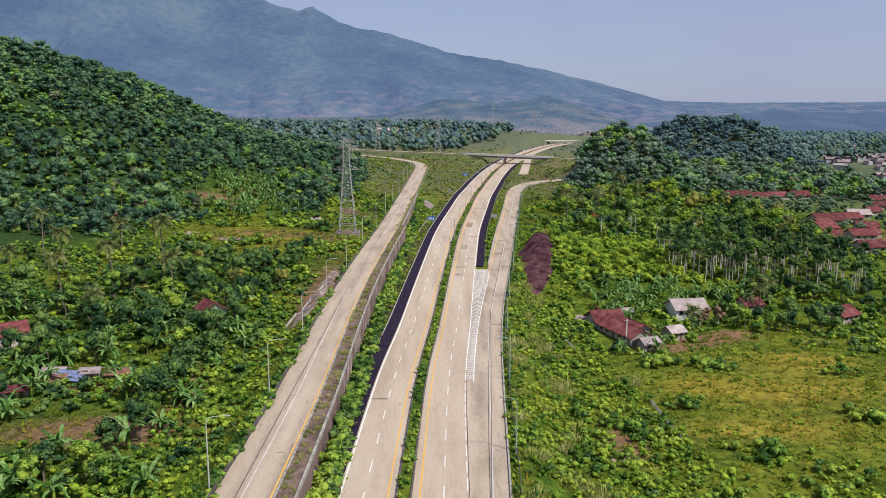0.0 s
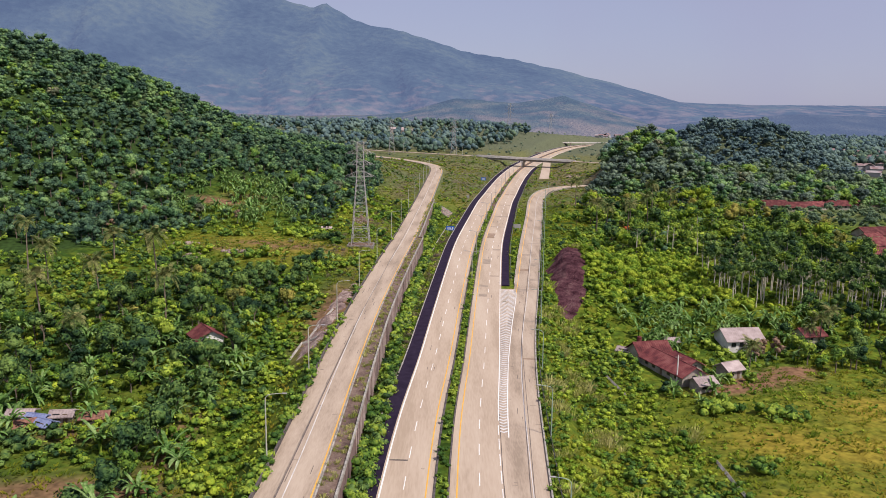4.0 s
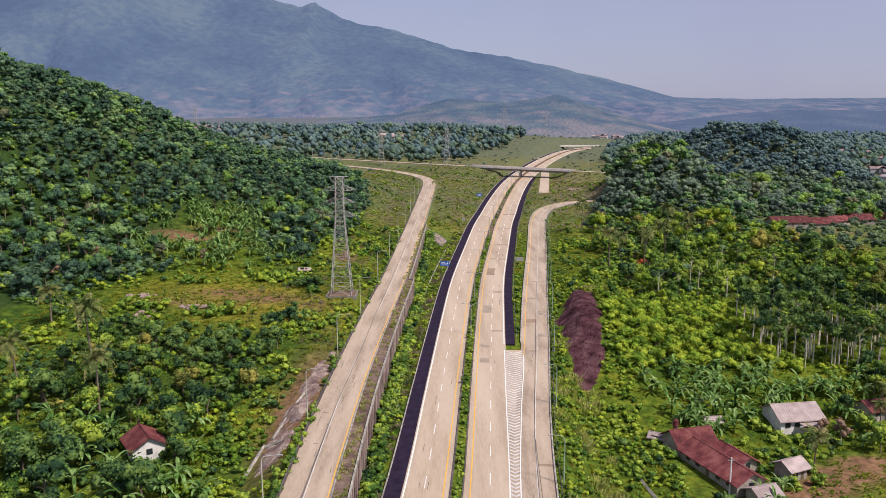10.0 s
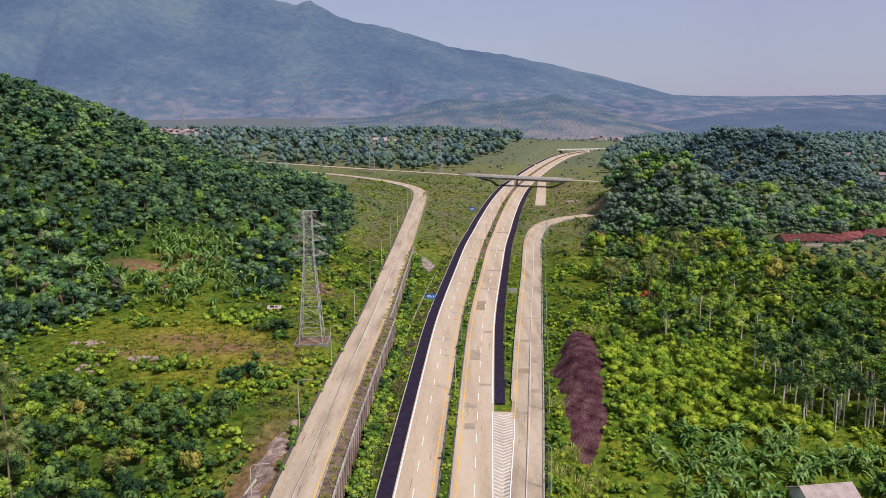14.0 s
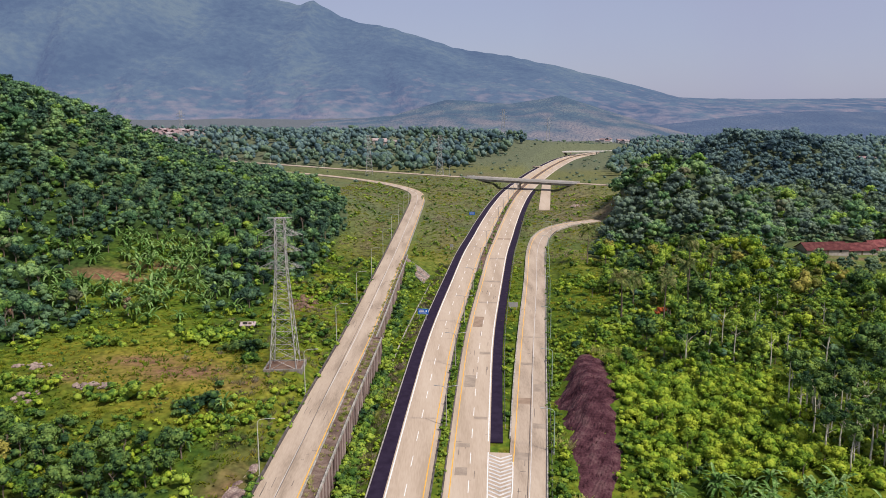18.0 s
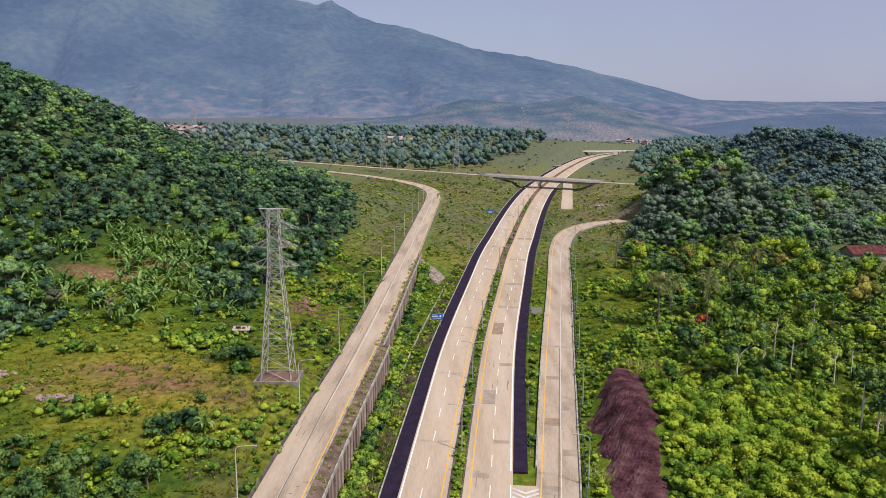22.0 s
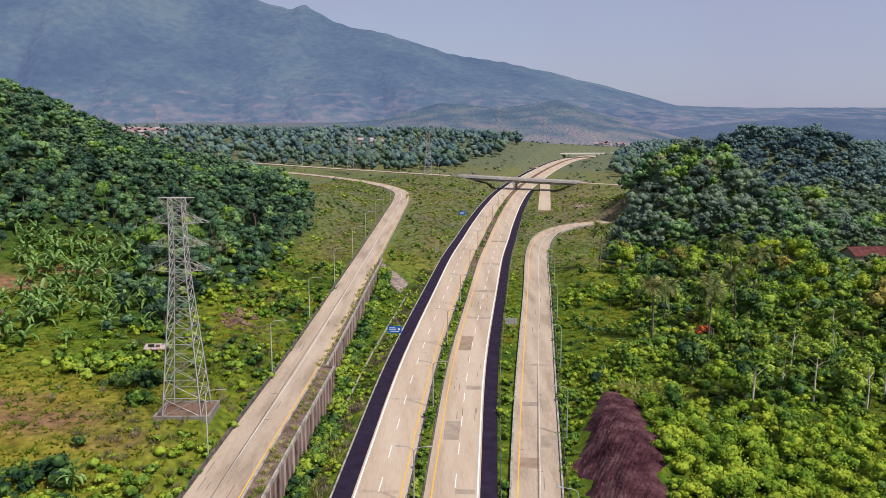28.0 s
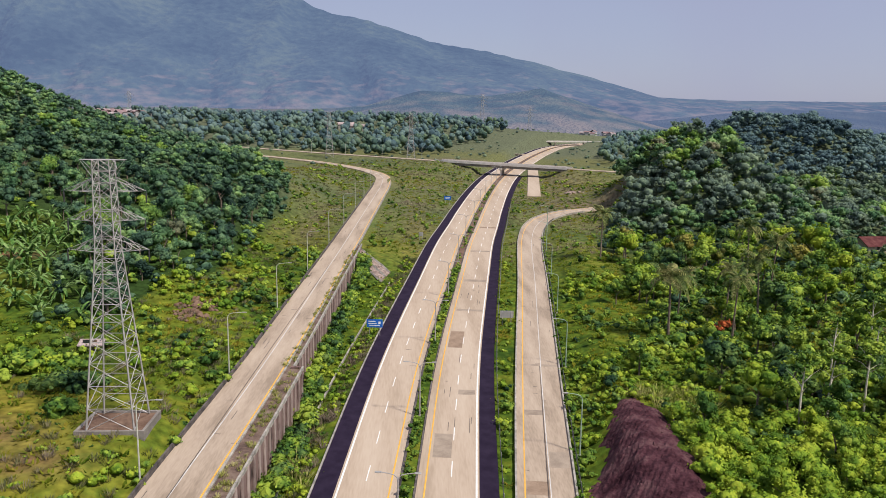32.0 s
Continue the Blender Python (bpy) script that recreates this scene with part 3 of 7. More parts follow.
# Ground colour darkened under woods and in the valley, to deepen the gaps.
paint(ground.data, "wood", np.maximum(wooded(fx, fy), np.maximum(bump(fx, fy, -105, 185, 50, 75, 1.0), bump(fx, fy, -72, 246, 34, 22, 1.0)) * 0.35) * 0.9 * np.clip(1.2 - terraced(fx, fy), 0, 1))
paint(ground.data, "dry", bump(fx, fy, -70, 308, 26, 16, 0.55) + bump(fx, fy, -60, 285, 20, 12, 0.4) + bump(fx, fy, 95, 191, 13, 9, 0.75) + bump(fx, fy, 62, 172, 9, 6, 0.6) + bump(fx, fy, 64, 144, 14, 5, 0.7) + bump(fx, fy, 84, 168, 14, 6, 0.7) + bump(fx, fy, 75, 165, 40, 40, 0.22) + bump(fx, fy, 80, 640, 40, 60, 0.5)
      + bump(fx, fy, -5, 640, 22, 60, 0.35) + smooth(400, 460, fy) * (1 - smooth(760, 820, fy)) * (np.abs(fx - 20) < 130) * (0.14 + 0.16 * wave(fx, fy, 17, 0.6)) + bump(fx, fy, 0, 850, 160, 90, 0.4) + bump(fx, fy, 150, 900, 60, 120, 0.4))
paint(ground.data, "soil", bump(fx, fy, -68, 139, 15, 5, 1.4) + bump(fx, fy, -76, 164, 9, 4, 1.2) + bump(fx, fy, 62, 203.5, 6, 3, 1.7) + bump(fx, fy, 70, 207.5, 6, 3, 1.7) + bump(fx, fy, 79, 214, 7, 3.2, 1.7) + bump(fx, fy, 87, 220.5, 6, 2.5, 1.4) + bump(fx, fy, -117, 377, 13, 3.5, 1.3) + bump(fx, fy, -98, 388, 14, 2.5, 0.8)
      + bump(fx, fy, -38, 226, 5, 26, 1.1) + bump(fx, fy, 92, 560, 16, 8, 0.9) + bump(fx, fy, 98, 630, 14, 10, 0.7) + bump(fx, fy, -55.5, 158, 2.4, 16, 0.9) + bump(fx, fy, 35.5, 137, 2.6, 8, 1.1)
      + bump(fx, fy, -77, 307, 9, 4, 0.75) + bump(fx, fy, -63, 298, 12, 5, 0.75) + bump(fx, fy, -92, 296, 7, 4, 0.6) + bump(fx, fy, -45, 290, 6, 3, 0.5) + bump(fx, fy, 95, 391, 9, 6, 0.75)
      + bump(fx, fy, 112, 371, 14, 4, 0.7) + bump(fx, fy, 176, 462, 12, 5, 0.7) + bump(fx, fy, 205, 480, 22, 4, 0.7) + bump(fx, fy, 200, 350, 40, 30, 0.45) + bump(fx, fy, 20, 760, 30, 20, 0.5) + bump(fx, fy, 72, 560, 14, 45, 0.5) + bump(fx, fy, 88, 650, 14, 30, 0.5) + bump(fx, fy, 2, 520, 6, 60, 0.35) + bump(fx, fy, -35, 480, 6, 40, 0.3))
# Haze by distance, as greyer and then bluish ground colour.
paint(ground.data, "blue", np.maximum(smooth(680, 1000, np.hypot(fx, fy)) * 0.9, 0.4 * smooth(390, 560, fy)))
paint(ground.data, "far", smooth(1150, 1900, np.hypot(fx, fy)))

# ---- distant mountains ----
def ridge(x):
    return np.interp(x, [-4000, -2600, -1700, -1100, -890, -700, -600, -540, -470, -420, -330, -170, -60, 40, 180, 300, 420, 520, 640, 800, 930, 1300, 2000, 3000, 4200],
                     [700, 960, 890, 716, 626, 554, 527, 546, 500, 475, 451, 410, 372, 345, 328, 305, 282, 262, 240, 196, 158, 150, 154, 146, 150])


def range_of(name, mat, label, x0, x1, nx_, y0, depth, nt, top, foot_z, seed, power, sharp):
    """A mountain side from foot to crest with gullies, and a little of its back."""
    MX, MT = np.meshgrid(np.linspace(x0, x1, nx_), np.linspace(0, 1, nt))
    prof = np.where(MT < 0.72, (MT / 0.72) ** power, 1 - 0.15 * (MT - 0.72) / 0.28)
    belly = np.sin(np.pi * np.clip(MT / 0.72, 0, 1))
    spur = np.abs(np.sin(MX / 210 + 0.8 * np.sin(MX / 390 + seed) + 1.5 * MT)) + 0.5 * np.abs(np.sin(MX / 83 + 2 * seed + 2.2 * MT))
    gully = 1 - sharp * 0.16 * (spur - 0.7) * belly + 0.010 * wave(MX, MT * 300, 37, 2.0) + 0.006 * wave(MX, MT * 200, 14, 1.0)
    MZ = foot_z + (top(MX) - foot_z) * prof * gully
    MY = y0 + depth * MT + 0.06 * depth * wave(MX, MT * 500, 300, seed) - sharp * 0.07 * depth * spur * belly
    q = np.array([(j * nx_ + i, j * nx_ + i + 1, (j + 1) * nx_ + i + 1, (j + 1) * nx_ + i) for j in range(nt - 1) for i in range(nx_ - 1)])
    setting(name, mesh_arrays(name, np.stack([MX.ravel(), MY.ravel(), MZ.ravel() - 8], 1), q, mat, True), label, "mountain")


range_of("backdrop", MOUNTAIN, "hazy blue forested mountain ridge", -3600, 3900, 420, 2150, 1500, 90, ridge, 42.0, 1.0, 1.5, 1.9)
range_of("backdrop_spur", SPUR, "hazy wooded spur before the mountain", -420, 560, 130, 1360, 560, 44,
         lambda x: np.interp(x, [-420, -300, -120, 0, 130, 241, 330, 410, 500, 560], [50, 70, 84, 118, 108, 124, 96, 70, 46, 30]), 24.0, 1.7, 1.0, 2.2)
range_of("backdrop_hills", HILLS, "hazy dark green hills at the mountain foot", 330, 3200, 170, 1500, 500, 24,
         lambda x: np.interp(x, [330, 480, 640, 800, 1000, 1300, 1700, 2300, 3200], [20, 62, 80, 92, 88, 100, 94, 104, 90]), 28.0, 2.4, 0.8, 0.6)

# ---- roads ----
S = MAIN.at_y
S0, S1 = S(-70), MAIN.s[-1]
R = RAMP_R.at_y
L = RAMP_L.at_y
left_road = setting("road", mesh_of("road", *strip(MAIN, S0, S1, -10.15, -1.25, 0, 0.4), CONCRETE), "pale concrete dual carriageway of a new toll road", "road")
right_road = setting("road_opposite", mesh_of("road", *strip(MAIN, S0, S1, 1.25, 10.2, 0, 0.4), CONCRETE), "pale concrete carriageway with patched slabs", "road")
ramp_left = setting("road_ramp_elevated", mesh_of("road", *strip(RAMP_L, 0, RAMP_L.s[-1], -3.75, 4.9, 0, 0.5), WORN), "elevated concrete ramp with stained shoulder", "road")
ramp_right = setting("road_ramp_exit", mesh_of("road", *strip(RAMP_R, 0, RAMP_R.s[-1], lambda s: -float(np.interp(s, RAMP_R.s, RAMP_R.p[:, 3])), lambda s: float(np.interp(s, RAMP_R.s, RAMP_R.p[:, 3])), 0.01, 0.4), WORN), "concrete exit ramp with worn patches", "road")
over_road = setting("road_crossing", mesh_of("road", *strip(OVER, 0, OVER.s[-1], -4.0, 4.0, 0, 0.4), WORN), "concrete road over the bridge", "road")


def ramp_gap(s):
    """Offset of the exit ramp's left edge from the main line."""
    p = MAIN.spot(s)
    q = RAMP_R.spot(R(p.y))
    return float(q.x - p.x) - float(np.interp(R(p.y), RAMP_R.s, RAMP_R.p[:, 3])) + 0.02


slab("gore_area", MAIN, S(60), S(272), 10.2, lambda s: max(ramp_gap(s), 10.25), -0.004, 0.4, CONCRETE, right_road, "painted concrete gore")
slab("shoulder", MAIN, S0, S1, -13.3, -10.15, -0.02, 0.35, ASPHALT, left_road, "dark asphalt shoulder")
slab("shoulder", MAIN, S(277), S(690), 10.2, 13.0, -0.02, 0.35, ASPHALT, right_road, "dark asphalt shoulder")
for road, line, s0, s1, u, w, mat, name in (
        (left_road, MAIN, S0, S1, -9.75, 0.28, PAINT, "edge_line"), (left_road, MAIN, S0, S1, -2.45, 0.22, YELLOW, "yellow_line"),
        (right_road, MAIN, S(277), S1, 9.8, 0.28, PAINT, "edge_line"), (right_road, MAIN, S0, S1, 2.45, 0.22, YELLOW, "yellow_line"),
        (ramp_left, RAMP_L, 0, RAMP_L.s[-1], 0.38, 0.16, FADED, "edge_line"), (ramp_left, RAMP_L, 0, RAMP_L.s[-1], 4.45, 0.2, YELLOW, "yellow_line"),
        (ramp_right, RAMP_R, 0, RAMP_R.s[-1], 0.65, 0.14, FADED, "edge_line"), (ramp_right, RAMP_R, R(262), RAMP_R.s[-1], -3.0, 0.2, YELLOW, "yellow_line")):
    slab(name, line, s0, s1, u - w / 2, u + w / 2, 0.022, 0.02, mat, road, step=6)
slab("kerb", MAIN, S0, S1, -1.25, -0.95, 0.3, 0.7, DARK_KERB, left_road, "low stained concrete kerb")
slab("kerb", MAIN, S0, S1, 0.95, 1.25, 0.3, 0.7, DARK_KERB, right_road, "low stained concrete kerb")
slab("verge", MAIN, S0, S(425), -0.95, 0.95, 0.12, 0.5, MEADOW, left_road, "planted median strip")
slab("verge", MAIN, S(425), S1, -0.95, 0.95, 0.12, 0.5, SOIL, left_road, "bare brown median strip")
slab("kerb", MAIN, S0, S1, -13.55, -13.3, 0.22, 0.6, KERB, left_road, "thin concrete edge kerb")
slab("parapet", RAMP_L, 0, L(612), -4.05, -3.75, 0.75, 1.4, DARK_KERB, ramp_left, "weathered concrete parapet")
slab("edge_kerb", RAMP_L, L(40), L(612), 4.9, 5.15, 0.3, 0.8, KERB, ramp_left, "stained concrete kerb")
for y0, y1, out in ((40, 331, 7.9), (331, 440, 6.2)):          # the wall steps back where the verge narrows
    slab("verge", RAMP_L, L(y0), L(y1), 5.15, out, 0.05, 0.5, VERGE, ramp_left, "bare soil strip along the wall")
    slab("coping", RAMP_L, L(y0), L(y1), out, out + 0.32, 0.55, 0.7, KERB, ramp_left, "pale concrete coping")
    slab("retaining_wall", RAMP_L, L(y0), L(y1), out - 0.3, out + 0.12, -0.15, 8.5, WALL, ramp_left, "streaked retaining wall with piers")
slab("retaining_wall", RAMP_L, L(330.6), L(331), 5.9, 7.9, 0.5, 8.5, WALL, ramp_left, "stepped end of the wall", step=0.2)
slab("parapet", RAMP_L, L(440), L(612), 5.15, 5.45, 0.55, 0.9, KERB, ramp_left, "pale concrete parapet")
slab("drain", MAIN, S(120), S(420), -18.6, -18.3, -0.85, 0.6, KERB, left_road, "thin concrete drain edge")

# ---- overpass ----
bridge = thing("overpass_bridge", "pale concrete girder bridge crossing the toll road", "bridge")
OV = [float(np.interp(x, OVER.p[::-1, 0], OVER.s[::-1])) for x in (97, 56.5, 16)]
for i, (a, b) in enumerate(((OV[0], OV[1]), (OV[1], OV[2]))):
    for u in (-4.2, -1.4, 1.4, 4.2):
        slab("girder", OVER, a + 0.2, b - 0.2, u - 0.35, u + 0.35, -0.45, 1.6, GIRDER, bridge, "girder with the deck's shade in its darker colour")
slab("deck", OVER, OV[0], OV[2], -5.2, 5.2, -0.04, 0.45, BRIDGE, bridge)
slab("parapet", OVER, OV[0] - 2, OV[2] + 2, -5.2, -4.9, 1.0, 1.0, BRIDGE, bridge)
slab("parapet", OVER, OV[0] - 2, OV[2] + 2, 4.9, 5.2, 1.0, 1.0, BRIDGE, bridge)
pc = OVER.spot(OV[1])
gz = float(ground_z(pc.x, pc.y))
slab("pier_cap", OVER, OV[1] - 1.1, OV[1] + 1.1, -5.4, 5.4, -2.06, 1.3, BRIDGE, bridge, step=1)
for u in (-3.2, 0.0, 3.2):
    q = OVER.spot(OV[1], u)
    bm = bmesh.new()
    tube(bm, [(q.x, q.y, gz - 1), (q.x, q.y, q.z - 3.3)], 0.55, 12)
    part("pier_column", bm, BRIDGE, bridge)
for s in (OV[0], OV[2]):
    slab("abutment", OVER, s - 1.0, s + 1.0, -5.4, 5.4, -2.06, 9, WALL, bridge, "stained abutment", step=1)


# ---- plants: shapes ----
def leaf_quads(c, nrm, size, rs, slim=0.75):
    """Kite-shaped leaf clumps at the centres c, facing nrm."""
    n = len(c)
    nrm = nrm / np.maximum(np.linalg.norm(nrm, axis=1), 1e-6)[:, None]
    a = np.cross(nrm, rs.normal(size=(n, 3)))
    a /= np.maximum(np.linalg.norm(a, axis=1), 1e-6)[:, None]
    b = np.cross(nrm, a)
    size = np.asarray(size).reshape(-1, 1) * rs.uniform(0.7, 1.3, (n, 1))
    v = np.stack([c - a * size * 0.5, c + b * size * slim * 0.5 - nrm * size * 0.12, c + a * size * 0.5, c - b * size * slim * 0.5 - nrm * size * 0.12], 1)
    return v.reshape(-1, 3), np.arange(4 * n).reshape(-1, 4)


LOBE_V = np.array([(sx, sy, sz) for sx in (-1, 1) for sy in (-1, 1) for sz in (-1, 1)] + [(2, 0, 0), (-2, 0, 0), (0, 2, 0), (0, -2, 0), (0, 0, 2), (0, 0, -2)], float)
LOBE_V /= np.linalg.norm(LOBE_V, axis=1)[:, None]


def lobe_faces():
    """Twelve kite faces between the corners and the poles of a rounded lobe."""
    out = []
    for i in range(8, 14):
        for j in range(i + 1, 14):
            if abs(LOBE_V[i] @ LOBE_V[j]) < 0.1:
                ends = [k for k in range(8) if LOBE_V[k] @ LOBE_V[i] > 0.1 and LOBE_V[k] @ LOBE_V[j] > 0.1]
                q = (i, ends[0], j, ends[1])
                nrm = np.cross(LOBE_V[q[1]] - LOBE_V[q[0]], LOBE_V[q[2]] - LOBE_V[q[0]])
                out.append(q if nrm @ LOBE_V[i] > 0 else q[::-1])
    return np.array(out)


LOBE_F = lobe_faces()


def crown(rs, radius, height, base, lobes, leaves, size, flat=1.0, solid=0.6, small=0.36, big=0.56):
    """A crown of overlapping leafy lobes over the height base, uneven in outline, each lobe closed within and ragged with leaves."""
    cs, ns, cores = [], [], []
    for i in range(lobes):
        a = rs.uniform(0, 2 * np.pi)
        t = rs.uniform(0, 1) ** 0.8
        rad = radius * rs.uniform(0.25, 0.72) * (1 - 0.45 * t)
        lc = np.array([rad * np.cos(a), rad * np.sin(a), base + height * (0.18 + 0.66 * t)])
        lr = radius * rs.uniform(small, big)
        cores.append((lc + LOBE_V * lr * solid * rs.uniform(0.72, 1.2, (14, 1)) * np.array([1, 1, flat]), LOBE_F))
        k = leaves // lobes
        d = rs.normal(size=(k, 3))
        d[:, 2] = np.abs(d[:, 2]) * 0.9 - 0.22
        d /= np.linalg.norm(d, axis=1)[:, None]
        cs.append(lc + d * lr * rs.uniform(max(0.66, solid - 0.05), 1.18, (k, 1)) * np.array([1, 1, flat]))
        ns.append(d + rs.normal(size=(k, 3)) * 0.42 + np.array([0, 0, 0.2]))
    return merge([*cores, leaf_quads(np.vstack(cs), np.vstack(ns), size, rs)])


def stem(points, radii, sides=5):
    """A tapered, bent stem as arrays."""
    v, f = [], []
    for i, (p, r) in enumerate(zip(points, radii)):
        for k in range(sides):
            t = 2 * np.pi * k / sides
            v.append((p[0] + r * np.cos(t), p[1] + r * np.sin(t), p[2]))
        if i:
            o = (i - 1) * sides
            for k in range(sides):
                f.append((o + k, o + (k + 1) % sides, o + sides + (k + 1) % sides, o + sides + k))
    return np.array(v), np.array(f)


def merge(pieces):
    vs, fs, o = [], [], 0
    for v, f in pieces:
        vs.append(v), fs.append(np.asarray(f) + o)
        o += len(v)
    return np.vstack(vs), np.vstack(fs)


def limbs(rs, height, radius, n, r0):
    out = [stem([(0, 0, -0.6), (0.1 * rs.normal(), 0.1 * rs.normal(), height * 0.5), (0.25 * rs.normal(), 0.25 * rs.normal(), height)], [r0, r0 * 0.75, r0 * 0.4], 6)]
    for i in range(n):
        a, z = 2 * np.pi * (i + rs.uniform(0, 0.6)) / n, height * rs.uniform(0.55, 0.85)
        e = radius * rs.uniform(0.45, 0.7)
        out.append(stem([(0, 0, z), (e * 0.5 * np.cos(a), e * 0.5 * np.sin(a), z + e * 0.45), (e * np.cos(a), e * np.sin(a), z + e * 0.7)], [r0 * 0.45, r0 * 0.3, r0 * 0.1], 4))
    return merge(out)


def broad_tree(seed, h=8.0, r=3.4, leaves=240, size=0.62, lobes=8, solid=0.76, flat=1.0, small=0.36, big=0.56):
    rs = np.random.default_rng(seed)
    return crown(rs, r, h * 0.62, h * 0.34, lobes, leaves, size, flat, solid, small, big), limbs(rs, h * 0.55, r, 4, 0.05 * r + 0.06)


def tall_tree(seed, h=15.0, r=4.6, leaves=260):
    """Slender pale trunk with a spreading flat crown."""
    rs = np.random.default_rng(seed)
    return crown(rs, r, h * 0.24, h * 0.72, 12, leaves, 0.6, 0.5, 0.55, 0.24, 0.4), limbs(rs, h * 0.8, r, 4, 0.22)


def grove_tree(seed, h=12.0, r=2.8, leaves=210):
    rs = np.random.default_rng(seed)
    return crown(rs, r, h * 0.36, h * 0.62, 8, leaves, 0.5), limbs(rs, h * 0.75, r, 3, 0.2)


def shrub(seed, r=1.3, h=1.5, leaves=22, size=0.45, lobes=2):
    rs = np.random.default_rng(seed)
    return crown(rs, r, h, -0.15, lobes, leaves, size, 0.75, 0.72, 0.5, 0.8)


def frond(length, width, droop, lift, segs, rs, feathered):
    """One arching leaf from the origin along +x; feathered: with separate drooping leaflets."""
    t = np.linspace(0, 1, segs + 1)
    x, z = length * t * (1 - 0.18 * t * droop), length * (lift * t - droop * t ** 2)
    v, f = [], []
    if feathered:
        for i in range(segs):
            w = width * np.sin(np.pi * (0.12 + 0.84 * t[i + 1])) ** 0.7
            for sgn in (-1, 1):
                o = len(v)
                v += [(x[i], 0, z[i]), (x[i] * 0.4 + x[i + 1] * 0.6, 0, z[i] * 0.4 + z[i + 1] * 0.6),
                      (x[i + 1] + 0.28 * w, sgn * w, z[i + 1] - 0.42 * w), (x[i] * 0.6 + x[i + 1] * 0.4 + 0.28 * w, sgn * w * 0.92, z[i] - 0.46 * w)]
                f.append((o, o + 1, o + 2, o + 3))
    else:
        for i in range(segs):
            w0, w1 = (width * np.sin(np.pi * (0.08 + 0.88 * q)) ** 0.6 for q in (t[i], t[i + 1]))
            for sgn in (-1, 1):
                o = len(v)
                v += [(x[i], 0, z[i]), (x[i + 1], 0, z[i + 1]), (x[i + 1], sgn * w1, z[i + 1] + 0.16 * w1), (x[i], sgn * w0, z[i] + 0.16 * w0)]
                f.append((o, o + 1, o + 2, o + 3))
    return np.array(v), np.array(f)


def turned(v, a, up=(0, 0, 0)):
    c, s = np.cos(a), np.sin(a)
    return np.stack([v[:, 0] * c - v[:, 1] * s + up[0], v[:, 0] * s + v[:, 1] * c + up[1], v[:, 2] + up[2]], 1)


def palm(seed, h=10.0, n=20):
    rs = np.random.default_rng(seed)
    lean = rs.uniform(-0.9, 0.9, 2)
    top = (lean[0], lean[1], h)
    fr = []
    for i in range(n):
        up = i / n
        v, f = frond(rs.uniform(3.3, 4.3), 0.75, 0.75 + 0.35 * up + rs.uniform(-0.1, 0.1), 1.15 - 1.05 * up + rs.uniform(-0.15, 0.15), 12, rs, True)
        fr.append((turned(v, 2.4 * i + rs.uniform(-0.3, 0.3), top), f))
    return merge(fr), stem([(0, 0, -0.5), (lean[0] * 0.3, lean[1] * 0.3, h * 0.45), top], [0.24, 0.16, 0.12], 7)


def banana(seed, n=11):
    """A banana plant: a fleshy stem with long arching leaves."""
    rs = np.random.default_rng(seed)
    leaves, h = [], rs.uniform(1.5, 2.6)
    for i in range(n):
        v, f = frond(rs.uniform(1.9, 3.1), 0.25, rs.uniform(0.55, 1.2), rs.uniform(0.5, 1.6), 4, rs, False)
        leaves.append((turned(v, 2.4 * i + rs.uniform(-0.25, 0.25), (rs.uniform(-0.35, 0.35), rs.uniform(-0.35, 0.35), h - rs.uniform(0, 0.5))), f))
    return merge(leaves), stem([(0, 0, -0.4), (0.05, 0, h * 0.6), (0.1, 0.05, h)], [0.24, 0.19, 0.12], 6)


def tuft(seed, h=0.9, n=9, r=0.5, w=0.16, lay=1.0):
    rs = np.random.default_rng(seed)
    v, f = [], []
    for i in range(n):
        a, q = rs.uniform(0, 6.28), rs.uniform(0, r)
        b = np.array([q * np.cos(a), q * np.sin(a), -0.1])
        d = np.array([np.cos(a), np.sin(a), 0]) * rs.uniform(0.1, 0.5) * h * lay
        s = np.array([-np.sin(a), np.cos(a), 0]) * w * rs.uniform(0.6, 1.3)
        hh = h * rs.uniform(0.6, 1.15)
        o = len(v)
        v += [b - s, b + s, b + d + s * 0.7 + (0, 0, hh * 0.75), b + d * 1.5 - s * 0.4 + (0, 0, hh)]
        f.append((o, o + 1, o + 2, o + 3))
    return np.array(v), np.array(f)


# ---- plants: where they grow ----
HOMES = [(52, 213, 13, 22), (49.6, 226, 9, 8), (79, 239, 13, 9), (101, 244, 8, 8), (67, 213, 6, 6), (128, 238, 9, 9), (-66, 207, 7, 8), (-112, 190, 9, 9), (-85, 168, 10, 6), (-38.3, 302, 9, 7)]


